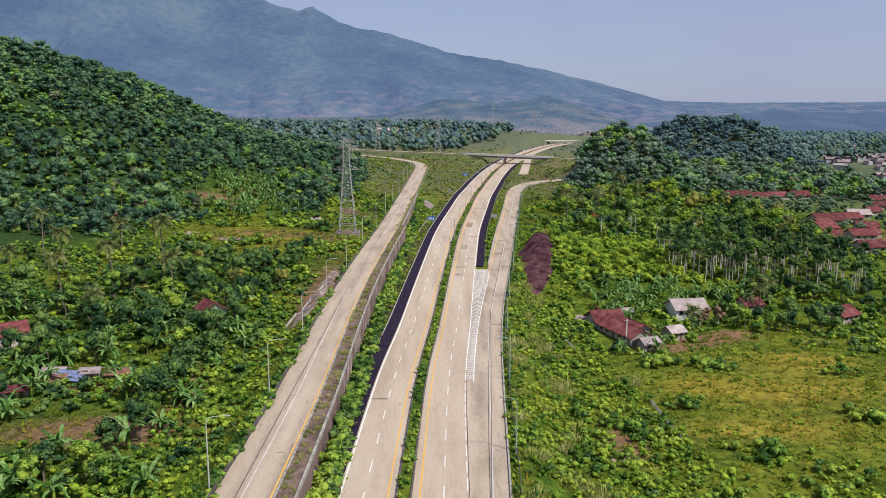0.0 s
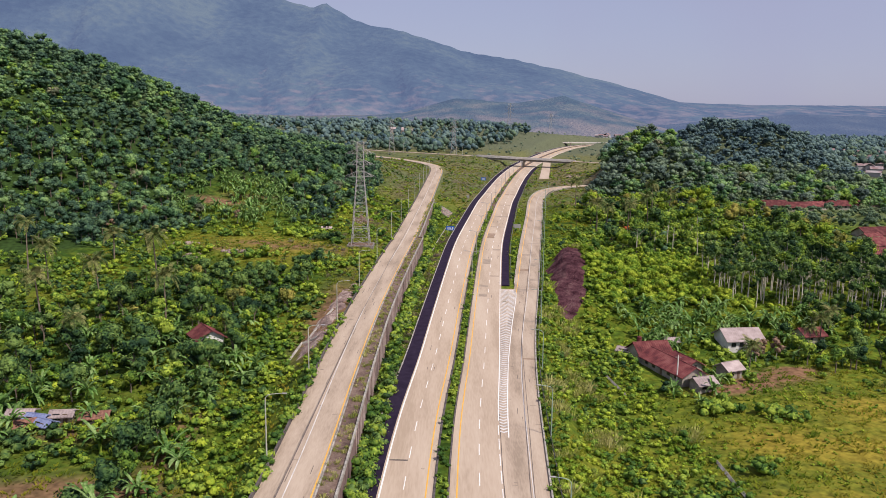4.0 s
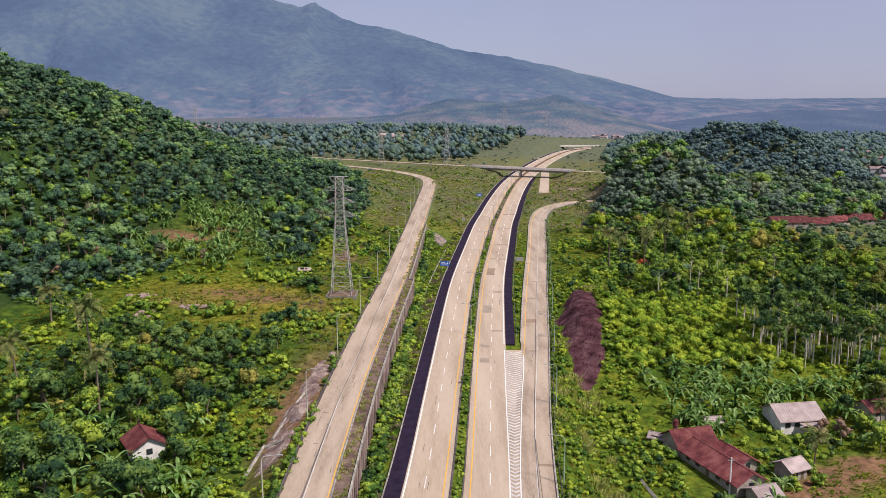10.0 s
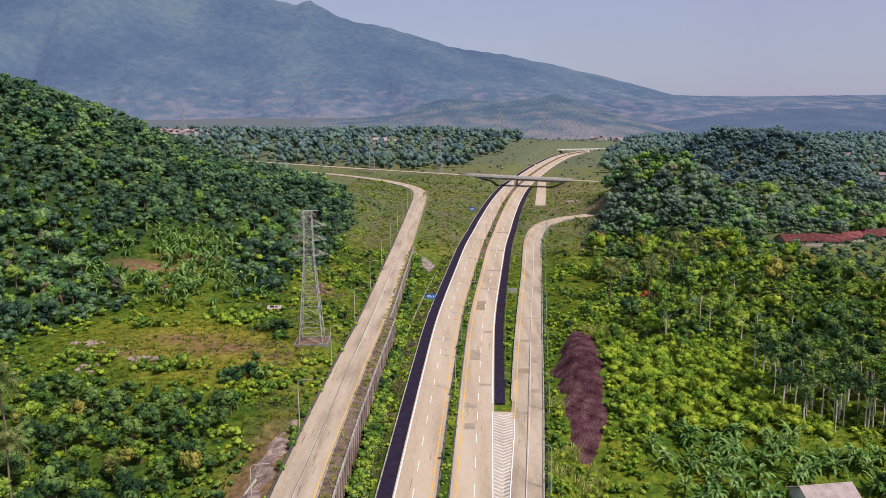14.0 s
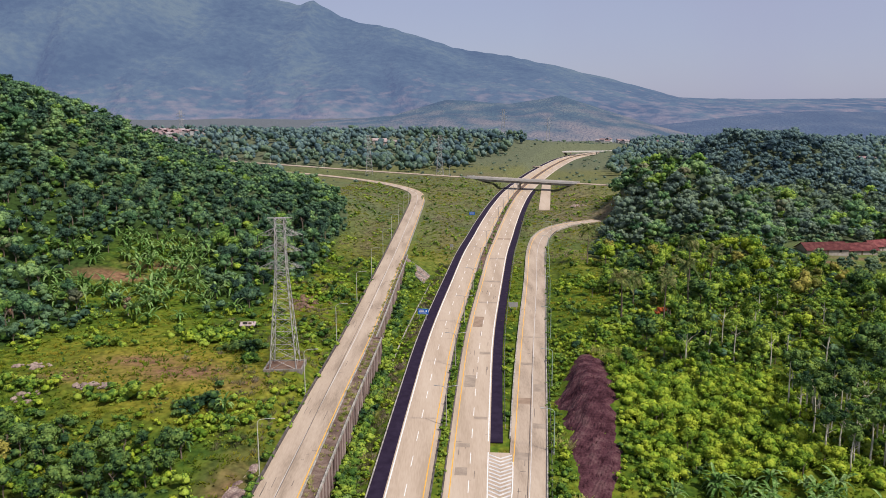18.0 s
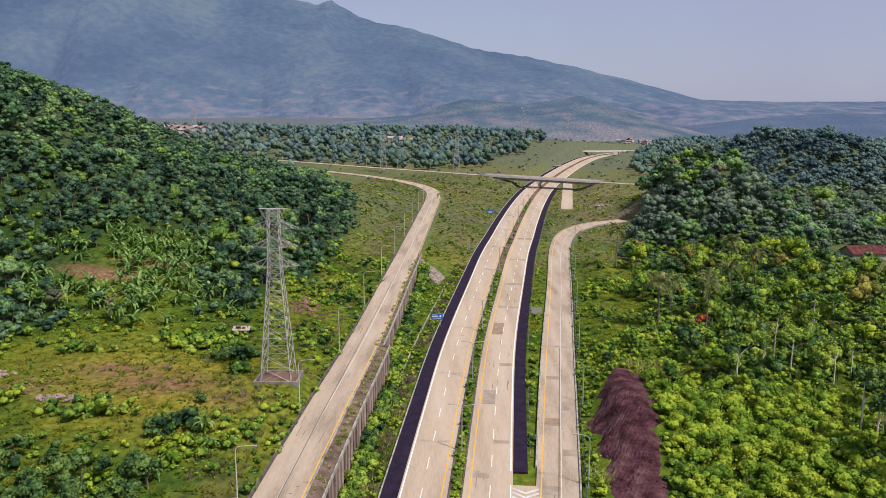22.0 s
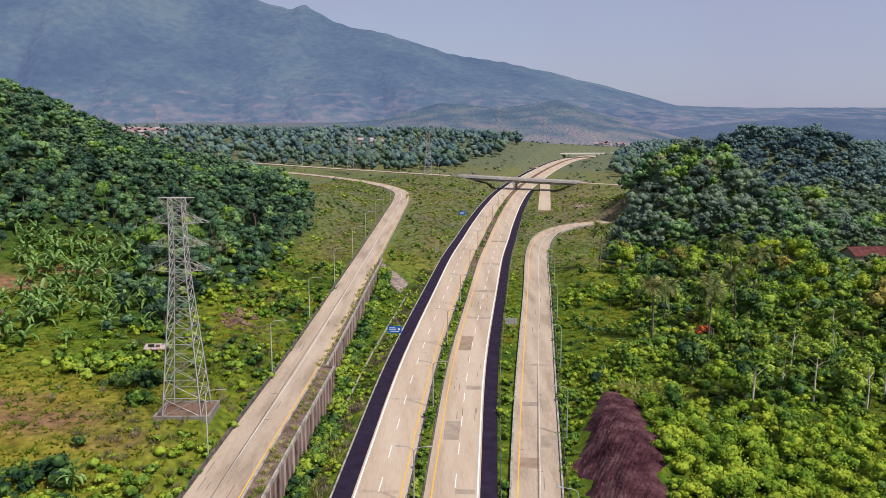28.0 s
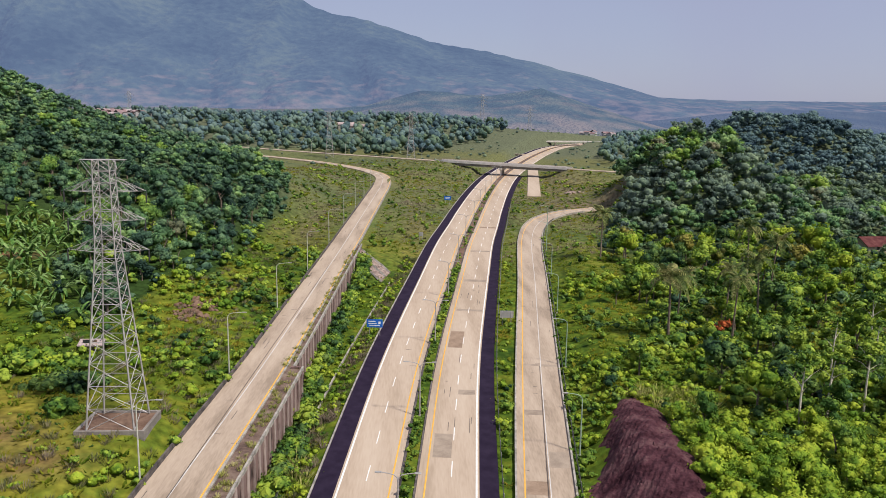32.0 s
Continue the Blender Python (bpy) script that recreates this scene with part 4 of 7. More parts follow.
def clear(x, y, margin=0.0):
    """True where no road, wall, house or mound stands."""
    u, _, _ = MAIN.near(x, y)
    ok = (u < -14.2 - margin) | (u > np.where(y < 275, 11, 13.4) + margin)
    u, _, _ = RAMP_L.near(x, y)
    ok &= (u < -5.2 - margin) | (u > np.where(y < 332, 8.7, 7.0) + margin)
    u, hw, _ = RAMP_R.near(x, y)
    ok &= (u < -hw - 0.8 - margin) | (u > hw + 0.8 + margin)
    u, _, _ = OVER.near(x, y)
    ok &= np.abs(u) > 6 + margin
    for hx, hy, hw, hd in HOMES:
        ok &= (np.abs(x - hx) > hw * 0.5 + 1 + margin) | (np.abs(y - hy) > hd * 0.5 + 1 + margin)
    fall = ((x + 16.0) * 10 - (y - 436.3) * 19.1) / 464.8          # stone apron
    ok &= ~((fall > -0.03) & (fall < 1.03) & (np.abs(y - (436.3 - 19.1 * fall)) < 5.4))
    ok &= ~((y > 588) & (y < 760) & (np.abs(x - 62.5 - (y - 592) * 0.1333) < 4.6))    # unfinished lane
    ok &= ~((y > 192) & (y < 258) & (np.abs(x - np.interp(y, [192, 225, 258], [-40.0, -37.6, -34.6])) < np.interp(y, [192, 205, 240, 258], [2.5, 4.2, 3.2, 1.2])))   # bare bank
    return ok & ~mound_here(x, y, margin * 0.3)


MOUND_Y, MOUND_C, MOUND_W = [252, 258, 266, 281, 295, 304, 313, 323], [31.2, 32.4, 34.2, 35.2, 37.0, 38.0, 39.6, 42.0], [1.6, 3.4, 5.0, 6.0, 7.0, 6.8, 5.2, 1.6]


def mound_here(x, y, m=0.0):
    c, w = np.interp(y, MOUND_Y, MOUND_C), np.interp(y, MOUND_Y, MOUND_W)
    return (np.abs(x - c) < w + m) & (y > 252 - m) & (y < 321 + m)


def seen(x, y):
    return (np.abs(x - 4) < 0.62 * y + 14) & (y > 92)


def scatter(x0, x1, y0, y1, gap, rs, jitter=0.62):
    a, b = np.meshgrid(np.arange(x0, x1, gap), np.arange(y0, y1, gap))
    a = a + (np.arange(a.shape[0]) % 2)[:, None] * gap * 0.5
    x, y = a.ravel() + rs.uniform(-jitter, jitter, a.size) * gap, b.ravel() + rs.uniform(-jitter, jitter, a.size) * gap
    k = seen(x, y)
    return x[k], y[k]


def planted(protos, x, y, z, scale, rs, tilt=None):
    """Copies of the prototypes (v, f) at the places given, in arrays."""
    vs, fs, o = [], [], 0
    pick = rs.integers(0, len(protos), len(x))
    ang = rs.uniform(0, 2 * np.pi, len(x))
    for k, (v, f) in enumerate(protos):
        i = np.where(pick == k)[0]
        if not len(i):
            continue
        c, s = np.cos(ang[i])[:, None], np.sin(ang[i])[:, None]
        sc = scale[i][:, None]
        V = np.stack([(v[None, :, 0] * c - v[None, :, 1] * s) * sc + x[i][:, None], (v[None, :, 0] * s + v[None, :, 1] * c) * sc + y[i][:, None], v[None, :, 2] * sc + z[i][:, None]], 2)
        F = f[None] + (np.arange(len(i)) * len(v))[:, None, None] + o
        vs.append(V.reshape(-1, 3)), fs.append(F.reshape(-1, f.shape[1]))
        o += len(i) * len(v)
    return np.vstack(vs), np.vstack(fs), pick, ang


def stuff(name, label, category, v, f, mat):
    return tagged(new(name, mesh_arrays(name, v, f, mat, True)), label, category, kind="stuff")


def wood(name, label, protos, x, y, scale, mat, rs, bark=BARK, trunks=True):
    """Woods that nobody could count: one mesh of crowns and trunks."""
    z = ground_z(x, y) - 0.1
    state = rs.bit_generator.state
    v, f, _, _ = planted([p[0] for p in protos], x, y, z, scale, rs)
    me = None
    if trunks:
        rs.bit_generator.state = state
        tv, tf, _, _ = planted([p[1] for p in protos], x, y, z, scale, rs)
        n = len(f)
        v, f = np.vstack([v, tv]), np.vstack([f, tf + len(v)])
        me = mesh_arrays(name, v, f, mat, True)
        me.materials.append(bark)
        idx = np.zeros(len(f), np.int32)
        idx[n:] = 1
        me.polygons.foreach_set("material_index", idx)
    else:
        me = mesh_arrays(name, v, f, mat, True)
    return tagged(new(name, me), label, "trees", kind="stuff")


rs = np.random.default_rng(11)
BROAD = [broad_tree(20 + i, h, r) for i, (h, r) in enumerate(((8.5, 3.6), (7.5, 3.9), (10, 3.8), (7, 3.0)))]
LOW = [broad_tree(40 + i, h, r, 132, 0.66, 11, 0.72, 0.85, 0.27, 0.45) for i, (h, r) in enumerate(((7.5, 4.1), (8.2, 3.8), (6.5, 4.2), (9.0, 3.9)))]
TALL = [tall_tree(50 + i, h) for i, h in enumerate((15, 13, 16.5))]
GROVE = [grove_tree(60 + i, h) for i, h in enumerate((13, 15, 12))]
SHRUBS = [shrub(70 + i, r, h) for i, (r, h) in enumerate(((1.3, 1.4), (1.7, 1.9), (1.0, 1.1), (1.5, 2.3)))]
FAR = [broad_tree(80 + i, h, r, 21, 1.1, 3, 0.9) for i, (h, r) in enumerate(((10, 6.4), (11.5, 5.8), (9, 7.0)))]
BUSH = [shrub(86 + i, 2.4, 2.2, 10, 0.9, 1) for i in range(2)]
UNDER = [shrub(90 + i, 3.0, 2.8, 20, 0.8, 2) for i in range(3)]

# woods on the hill and the right side, in three tones of green
x, y = scatter(-330, -30, 300, 680, 5.6, rs)
k = (wooded(x, y) > rs.uniform(0.25, 0.8, len(x))) & clear(x, y, 3)
terrace = terraced(x, y)
k &= (terrace < rs.uniform(0.25, 1.0, len(x))) & (bump(x, y, -117, 374, 15, 8, 1) < 0.4)
k &= ~((y > 528) & (x < -110)) & (y < 640)
x, y = x[k], y[k]
x2, y2 = scatter(46, 330, 300, 800, 6.0, rs)
glade = bump(x2, y2, 98, 392, 12, 9, 1.2) + bump(x2, y2, 165, 455, 24, 22, 1.2) + bump(x2, y2, 110, 420, 10, 8, 0.8) + bump(x2, y2, 61, 356, 13, 15, 1.3)
k = (wooded(x2, y2) > rs.uniform(0.2, 0.8, len(x2))) & clear(x2, y2, 3) & (glade < 0.5)
x2, y2 = x2[k], y2[k]
wx, wy = np.concatenate([x, x2]), np.concatenate([y, y2])
tone = 0.75 * wave(wx, wy, 27, 0.8) + 0.45 * wave(wx, wy, 9, 0.3) + rs.normal(size=len(wx)) * 0.45
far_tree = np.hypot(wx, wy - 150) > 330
front = (wx > 40) & (wy < 450)
tone = tone * np.where(front, 1.3, 1.0) + np.where(front, 0.62, np.where(wx < 0, -0.02, 0.25))
sizes = rs.uniform(0.5, 1.2, len(wx)) * np.where(rs.uniform(size=len(wx)) < 0.12, 1.35, 1.0) * np.where((wx > 84) & (wy > 470), 1.2, np.where(front, 1.0, 0.86))
for lo, hi, mat, label in ((-9, 0.15, LEAF_DARK, "dark green broadleaf hill forest"), (0.15, 0.85, LEAF_MID, "mid-green broadleaf hill forest"), (0.85, 1.4, LEAF_LIGHT, "fresh bright green trees in the forest"), (1.4, 9, LEAF_OLIVE, "yellowish olive-green trees in the forest")):
    k = (tone > lo) & (tone <= hi)
    near_left, near_right = k & ~far_tree & (wx < 0), k & ~far_tree & (wx > 0)
    wood("forest", label, BROAD, wx[near_right], wy[near_right], sizes[near_right], mat, rs)
    wood("forest", label + " at the hill foot", BROAD, wx[near_left], wy[near_left], sizes[near_left], {"dark_leaves": HILL_DARK, "green_leaves": HILL_MID, "bright_leaves": HILL_LIGHT, "olive_leaves": HILL_GREY}[mat.name], rs)
    # Farther zones take the leaf colours with haze painted in.
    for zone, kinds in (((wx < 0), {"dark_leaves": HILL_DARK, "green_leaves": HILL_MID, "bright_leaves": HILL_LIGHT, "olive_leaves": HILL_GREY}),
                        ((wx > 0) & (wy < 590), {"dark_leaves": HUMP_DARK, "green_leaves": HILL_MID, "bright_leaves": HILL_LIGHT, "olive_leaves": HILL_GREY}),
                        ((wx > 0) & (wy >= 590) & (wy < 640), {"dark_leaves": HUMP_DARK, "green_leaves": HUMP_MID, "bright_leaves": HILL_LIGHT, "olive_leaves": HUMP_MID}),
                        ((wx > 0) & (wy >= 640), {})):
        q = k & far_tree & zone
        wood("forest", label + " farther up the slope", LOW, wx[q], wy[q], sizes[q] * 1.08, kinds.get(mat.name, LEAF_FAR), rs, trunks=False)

# undergrowth between the trees
x, y = scatter(-330, 200, 300, 600, 4.8, rs)
k = (wooded(x, y) > 0.3) & clear(x, y, 1.5) & (y < np.where(x < 0, 440, 520)) & (terraced(x, y) < 0.6)
x, y = x[k], y[k]
z = ground_z(x, y)
side = rs.uniform(size=len(x)) < np.where((x > 0) & (y < 445), 0.15, 0.6)
for k, mat in ((side, HILL_DARK), (~side, LEAF_MID)):
    v, f, _, _ = planted(UNDER, x[k], y[k], z[k], rs.uniform(0.6, 1.2, k.sum()), rs)
    stuff("undergrowth", "tangled green undergrowth between the trees", "shrubs", v, f, mat)

# trees along the hill's crest, and the closed undergrowth below them
rc = np.random.default_rng(812)
x, y = scatter(-330, -100, 528, 590, 5.6, rc)
k = (wooded(x, y) > rc.uniform(0.25, 0.8, len(x))) & clear(x, y, 3) & (x < -110)
x, y = x[k], y[k]
dark = rc.uniform(size=len(x)) < 0.6
for k, mat in ((dark, HILL_DARK), (~dark, HILL_MID)):
    wood("forest", "dark green broadleaf trees along the hill crest", LOW, x[k], y[k], rc.uniform(0.45, 0.85, k.sum()), mat, rc, trunks=False)
x, y = scatter(-330, 200, 400, 560, 4.8, rc)
k = (wooded(x, y) > 0.3) & clear(x, y, 1.5) & (y > np.where(x < 0, 436, 516)) & (terraced(x, y) < 0.6)
x, y = x[k], y[k]
dark = rc.uniform(size=len(x)) < 0.45
for k, mat in ((dark, HILL_DARK), (~dark, HILL_MID)):
    v, f, _, _ = planted(UNDER, x[k], y[k], ground_z(x[k], y[k]), rc.uniform(0.6, 1.2, k.sum()), rc)
    stuff("undergrowth", "dense green undergrowth high on the hill", "shrubs", v, f, mat)

# far woods beyond the crossing road
x, y = scatter(-900, 760, 735, 1500, 11.0, rs)
edge = np.interp(x, [-200, -64, 10, 60, 95, 130], [742, 748, 805, 935, 1050, 1400])
k = ((y > edge + 10 * wave(x, y, 18, 0.7)) & (x < 125) | (x > 165 + 0.28 * (y - 880)) & (y > 780)) & clear(x, y, 14) & (x > -0.4 * (y - 124)) & (wave(x, y, 55, 0.3) > np.where(y > 900, -0.75, -0.95))
k &= (rs.uniform(size=len(x)) < np.where(y > 1150, 0.55, 0.95)) & (np.hypot((x + 72) / 20, (y - 995) / 16) > 1) & (np.hypot((x + 362) / 70, (y - 1065) / 46) > 1)
x, y = x[k], y[k]
# Farther trees more often get the bluer, haze-painted leaves.
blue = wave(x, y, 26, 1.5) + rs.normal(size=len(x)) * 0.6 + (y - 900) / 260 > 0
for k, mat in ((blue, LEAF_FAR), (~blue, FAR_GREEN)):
    wood("forest", "distant dark green woods in the valley, blued for haze", FAR, x[k], y[k], rs.uniform(0.65, 1.25, k.sum()), mat, rs, trunks=False)
x, y = scatter(-120, 300, 715, 1500, 11, rs)
k = clear(x, y, 5) & (rs.uniform(size=len(x)) < 0.4 + 0.35 * wave(x, y, 30, 0.9))
wood("scrub", "scattered far bushes on dry open land", [(b, None) for b in BUSH], x[k], y[k], rs.uniform(0.5, 1.5, k.sum()), HUMP_DARK, rs, trunks=False)


# ---- plants that can be told apart ----
def plant_kind(name, protos, leaf, bark, crown_name, trunk_name):
    """Mesh pairs for trees that stand as things of their own."""
    out = []
    for (cv, cf), (tv, tf) in protos:
        out.append((mesh_arrays(crown_name, cv, cf, leaf, True), mesh_arrays(trunk_name, tv, tf, bark, True)))
    return name, out, crown_name, trunk_name


def plant(kind, x, y, label, category, group, scale, rs, heights=None):
    name, meshes, cn, tn = kind
    x, y = np.atleast_1d(np.asarray(x, float)), np.atleast_1d(np.asarray(y, float))
    z = ground_z(x, y) - 0.05
    for i in range(len(x)):
        ob = new(name)
        ob.empty_display_size = 0.5
        cm, tm = meshes[int(rs.integers(len(meshes)))]
        k = scale * float(rs.uniform(0.8, 1.2))
        ob.matrix_basis = pose(x[i], y[i], z[i], 0, 0, float(rs.uniform(0, 360))) @ Matrix.Diagonal((k, k, k * float(rs.uniform(0.9, 1.12)), 1))
        tagged(ob, label, category, group)
        child(cn, cm, ob), child(tn, tm, ob)


K_BROAD = plant_kind("tree", BROAD, LEAF_MID, BARK, "crown", "trunk")
K_DARK = plant_kind("tree", BROAD, LEAF_DARK, BARK, "crown", "trunk")
K_BRIGHT = plant_kind("tree", BROAD, LEAF_LIGHT, BARK, "crown", "trunk")
K_TALL = plant_kind("tree", TALL, LEAF_MID, BARK_PALE, "crown", "trunk")
K_GROVE = plant_kind("tree", GROVE, LEAF_DARK, BARK_PALE, "crown", "trunk")
K_DRY = plant_kind("tree", [broad_tree(95 + i, 6, 2.2, 90, 0.6, 6) for i in range(2)], LEAF_DRY, BARK_PALE, "crown", "trunk")
K_PALM = plant_kind("coconut_palm", [palm(100 + i, h) for i, h in enumerate((9.5, 11.5, 8.5, 13))], PALM_LEAF, BARK, "fronds", "trunk")
K_BANANA = plant_kind("banana_plant", [banana(110 + i, n) for i, n in enumerate((15, 12, 18, 14))], BANANA_LEAF, LEAF_MID, "leaves", "stem")
K_RED = plant_kind("tree", [broad_tree(97, 5, 2.4, 160, 0.7, 7)], material("orange_red_blossom", [(0.18, 0.05, 0.02), (0.42, 0.11, 0.035)], 0.5, 0.7, 0.0, 5, island=0.3, thin=0.2), BARK, "crown", "trunk")
G_RIGHT, G_LEFT = "trees beside the village lane", "trees in the valley below the ramp"

# right side: grove with pale trunks, tall spreading trees, banana garden, bright scrub beside the mound
x, y = scatter(84, 150, 258, 300, 4.3, rs)
k = (y > 262 + 0.12 * (120 - x)) & (y < 300 + 0.1 * (x - 100)) & clear(x, y, 1)
plant(K_GROVE, x[k], y[k], "slender tree with pale bare trunk and high crown", "tree", "slender trees of the grove", 1.0, rs)
plant(K_TALL, [93, 103, 99, 112, 121, 90, 131, 118], [276, 268, 284, 272, 281, 291, 268, 293], "tall pale-trunked tree with flat spreading crown", "tree", "spreading trees of the grove", 1.0, rs)
x, y = scatter(44, 90, 262, 312, 3.7, rs)
k = clear(x, y, 0.5) & (x > 45) & (y > 266) & (y < 312 - 0.25 * np.maximum(x - 70, 0))
k2 = k & (rs.uniform(size=len(x)) < 0.4)
wood("thicket", "bright green bushy thicket beside the dark mound", BROAD, x[k2], y[k2], rs.uniform(0.42, 0.66, k2.sum()), LEAF_LIGHT, rs)
SCRUB = [shrub(75 + i, 2.4, 2.6, 130, 0.44, 4) for i in range(4)]
x, y = scatter(42, 90, 262, 312, 3.1, rs)
k = clear(x, y, 0.3) & (x > 42.5) & (y > 264) & (y < 312 - 0.25 * np.maximum(x - 70, 0))
v, f, _, _ = planted(SCRUB, x[k], y[k], ground_z(x[k], y[k]), rs.uniform(0.75, 1.25, k.sum()), rs)
stuff("thicket", "bright yellow-green hummocky scrub beside the dark mound", "shrubs", v, f, LEAF_LIGHT)
x, y = scatter(41, 118, 233, 272, 4.5, rs)
k = clear(x, y, 1.5) & (x > 44 + 0.35 * (262 - y)) & (x < 112) & (y < 262 + 6 * wave(x, y, 9)) & (y > 228 + 0.2 * (x - 40))
plant(K_BANANA, x[k], y[k], "banana clump with long arching green leaves", "banana plant", "bananas of the village garden", 1.25, rs)
plant(K_BANANA, [57, 62, 58, 53, 102, 108, 96, 90, 48], [203, 206, 199, 192, 226, 231, 233, 228, 196], "banana clump with long arching green leaves", "banana plant", "bananas round the houses", 1.0, rs)
plant(K_PALM, [73, 103, 108, 96], [216, 241, 247, 232], "coconut palm with drooping fronds beside the lane", "palm", "palms beside the village lane", 0.85, rs)
plant(K_DRY, [83, 86, 80], [233, 230, 229], "leafless pinkish-brown dry tree beside a house", "tree", "dry trees beside the house", 0.9, rs)
x, y = scatter(92, 165, 205, 264, 6.2, rs)
k = clear(x, y, 2) & (y > 216 + 0.2 * (x - 90)) & (rs.uniform(size=len(x)) < 0.85)
dark = rs.uniform(size=len(x)) < 0.65
plant(K_DARK, x[k & dark], y[k & dark], "rounded dark green garden tree", "tree", G_RIGHT, 0.85, rs)
plant(K_BROAD, x[k & ~dark], y[k & ~dark], "rounded green garden tree", "tree", G_RIGHT, 0.75, rs)
x, y = scatter(38, 100, 305, 400, 8.5, rs)
k = clear(x, y, 3) & (x > np.interp(y, [305, 340, 420], [46, 44, 56])) & (rs.uniform(size=len(x)) < 0.5) & (bump(x, y, 61, 356, 13, 15, 1.3) < 0.5)
plant(K_BROAD, x[k], y[k], "medium green tree on rough pasture", "tree", "trees beside the exit ramp", 0.8, rs)
plant(K_PALM, [84, 58.5, 61, 71, 75, 93, 66, 103], [369, 355.5, 432, 352, 366, 397, 372, 404], "tall coconut palm with brownish fronds", "palm", "palms at the forest edge", 1.25, rs)
plant(K_TALL, [65.5, 74, 82, 90, 98, 106, 101, 110, 119, 127, 137, 95, 84], [311, 318, 321, 316, 324, 318, 352, 360, 347, 371, 352, 340, 336], "tall pale-trunked tree with flat spreading crown", "tree", "spreading trees at the forest edge", 0.85, rs)
plant(K_BRIGHT, [70, 72, 96, 62], [417, 420, 436, 318], "vivid yellow-green rounded tree", "tree", "vivid trees at the forest edge", 0.9, rs)
plant(K_RED, [70, 72], [357, 359], "small tree with orange-red blossom", "tree", "flowering trees at the clearing", 0.75, rs)
x, y = scatter(72, 112, 375, 412, 7, rs)
plant(K_BANANA, x, y, "banana clump at a forest clearing", "banana plant", "bananas at the clearing", 1.0, rs)

# left side: thicket below the field, bananas and palms of the valley, terraces at the hill foot
x, y = scatter(-108, -44, 222, 276, 4.3, rs)
k = clear(x, y, 2) & (x < -46 - 0.12 * (270 - y)) & (y < 268 - 0.2 * (x + 70)) & (rs.uniform(size=len(x)) < 0.9) & (x > -102)
x, y = x[k], y[k]
tone = wave(x, y, 9, 1.7) + rs.normal(size=len(x)) * 0.5
for lo, hi, mat in ((-9, 0.35, LEAF_DARK), (0.35, 0.95, LEAF_MID), (0.95, 9, LEAF_OLIVE)):
    k = (tone > lo) & (tone <= hi)
    wood("thicket", "dark green leafy thicket below the field", BROAD, x[k], y[k], rs.uniform(0.42, 0.8, k.sum()), mat, rs)
x, y = scatter(-150, -52, 108, 232, 6.6, rs)
k = clear(x, y, 1.5) & (bump(x, y, -76, 140, 20, 16, 1) < 0.45) & (x < -54 - 0.3 * np.maximum(150 - y, 0) * 0.2) & (bump(x, y, -76, 164, 13, 7, 1) < 0.4) & (rs.uniform(size=len(x)) < 0.62)
dark = rs.uniform(size=len(x)) < 0.6
plant(K_DARK, x[k & dark], y[k & dark], "dark green broadleaf tree in an overgrown garden", "tree", G_LEFT, 1.0, rs)
plant(K_BROAD, x[k & ~dark], y[k & ~dark], "green broadleaf tree in an overgrown garden", "tree", G_LEFT, 0.85, rs)
x, y = scatter(-135, -46, 112, 216, 6.4, rs)
k = clear(x, y, 1.0) & (bump(x, y, -76, 138, 16, 12, 1) < 0.6) & (rs.uniform(size=len(x)) < 0.46)
plant(K_BANANA, x[k], y[k], "banana clump with broad ragged leaves", "banana plant", "bananas of the valley gardens", 1.45, rs)
plant(K_PALM, [-126, -100, -82, -95, -110, -88, -140, -118, -132], [248, 226, 225, 202, 214, 236, 262, 275, 228], "coconut palm with drooping greyish-green fronds", "palm", "palms of the valley", 1.25, rs)
x, y = scatter(-150, -60, 333, 412, 5.4, rs)
k = clear(x, y, 2) & (terraced(x, y) > rs.uniform(0.2, 0.95, len(x))) & (bump(x, y, -117, 374, 14, 7, 1.2) < 0.5)
plant(K_BANANA, x[k], y[k], "banana clump on a terraced slope", "banana plant", "bananas at the hill foot", 1.5, rs)
plant(K_BANANA, [-46, -43, -50], [276, 271, 262], "banana clump beside the thicket", "banana plant", "bananas beside the thicket", 0.9, rs)
plant(K_DRY, [-128, -134, -96, -140, -151], [336, 341, 345, 322, 330], "brown withered palm-like tree at the hill foot", "tree", "withered trees at the hill foot", 0.85, rs)

# ---- low growth: shrubs, weeds, grass ----
def cover(name, label, category, protos, x, y, lo, hi, mat):
    v, f, _, _ = planted(protos, x, y, ground_z(x, y), rs.uniform(lo, hi, len(x)), rs)
    return stuff(name, label, category, v, f, mat)


x, y = scatter(-200, 190, 92, 430, 2.4, rs)
openland = gardens(x, y)
valley = (x < -46) & (y < 275)
k = clear(x, y, 0.6) & (wooded(x, y) < 0.6) & (openland < rs.uniform(0.1, 0.8, len(x))) & (wave(x, y, 10, 2.1) + 0.5 * wave(x, y, 4, 0.4) + rs.normal(size=len(x)) * 0.28 > np.where(valley, -0.6, 0.0))
x, y, valley = x[k], y[k], valley[k]
u, _, _ = MAIN.near(x, y)
small = np.abs(u + 2) < 34
tone = wave(x, y, 11, 0.2) + rs.normal(size=len(x)) * 0.5 - np.where(valley & (x < -56), 0.35, 0)
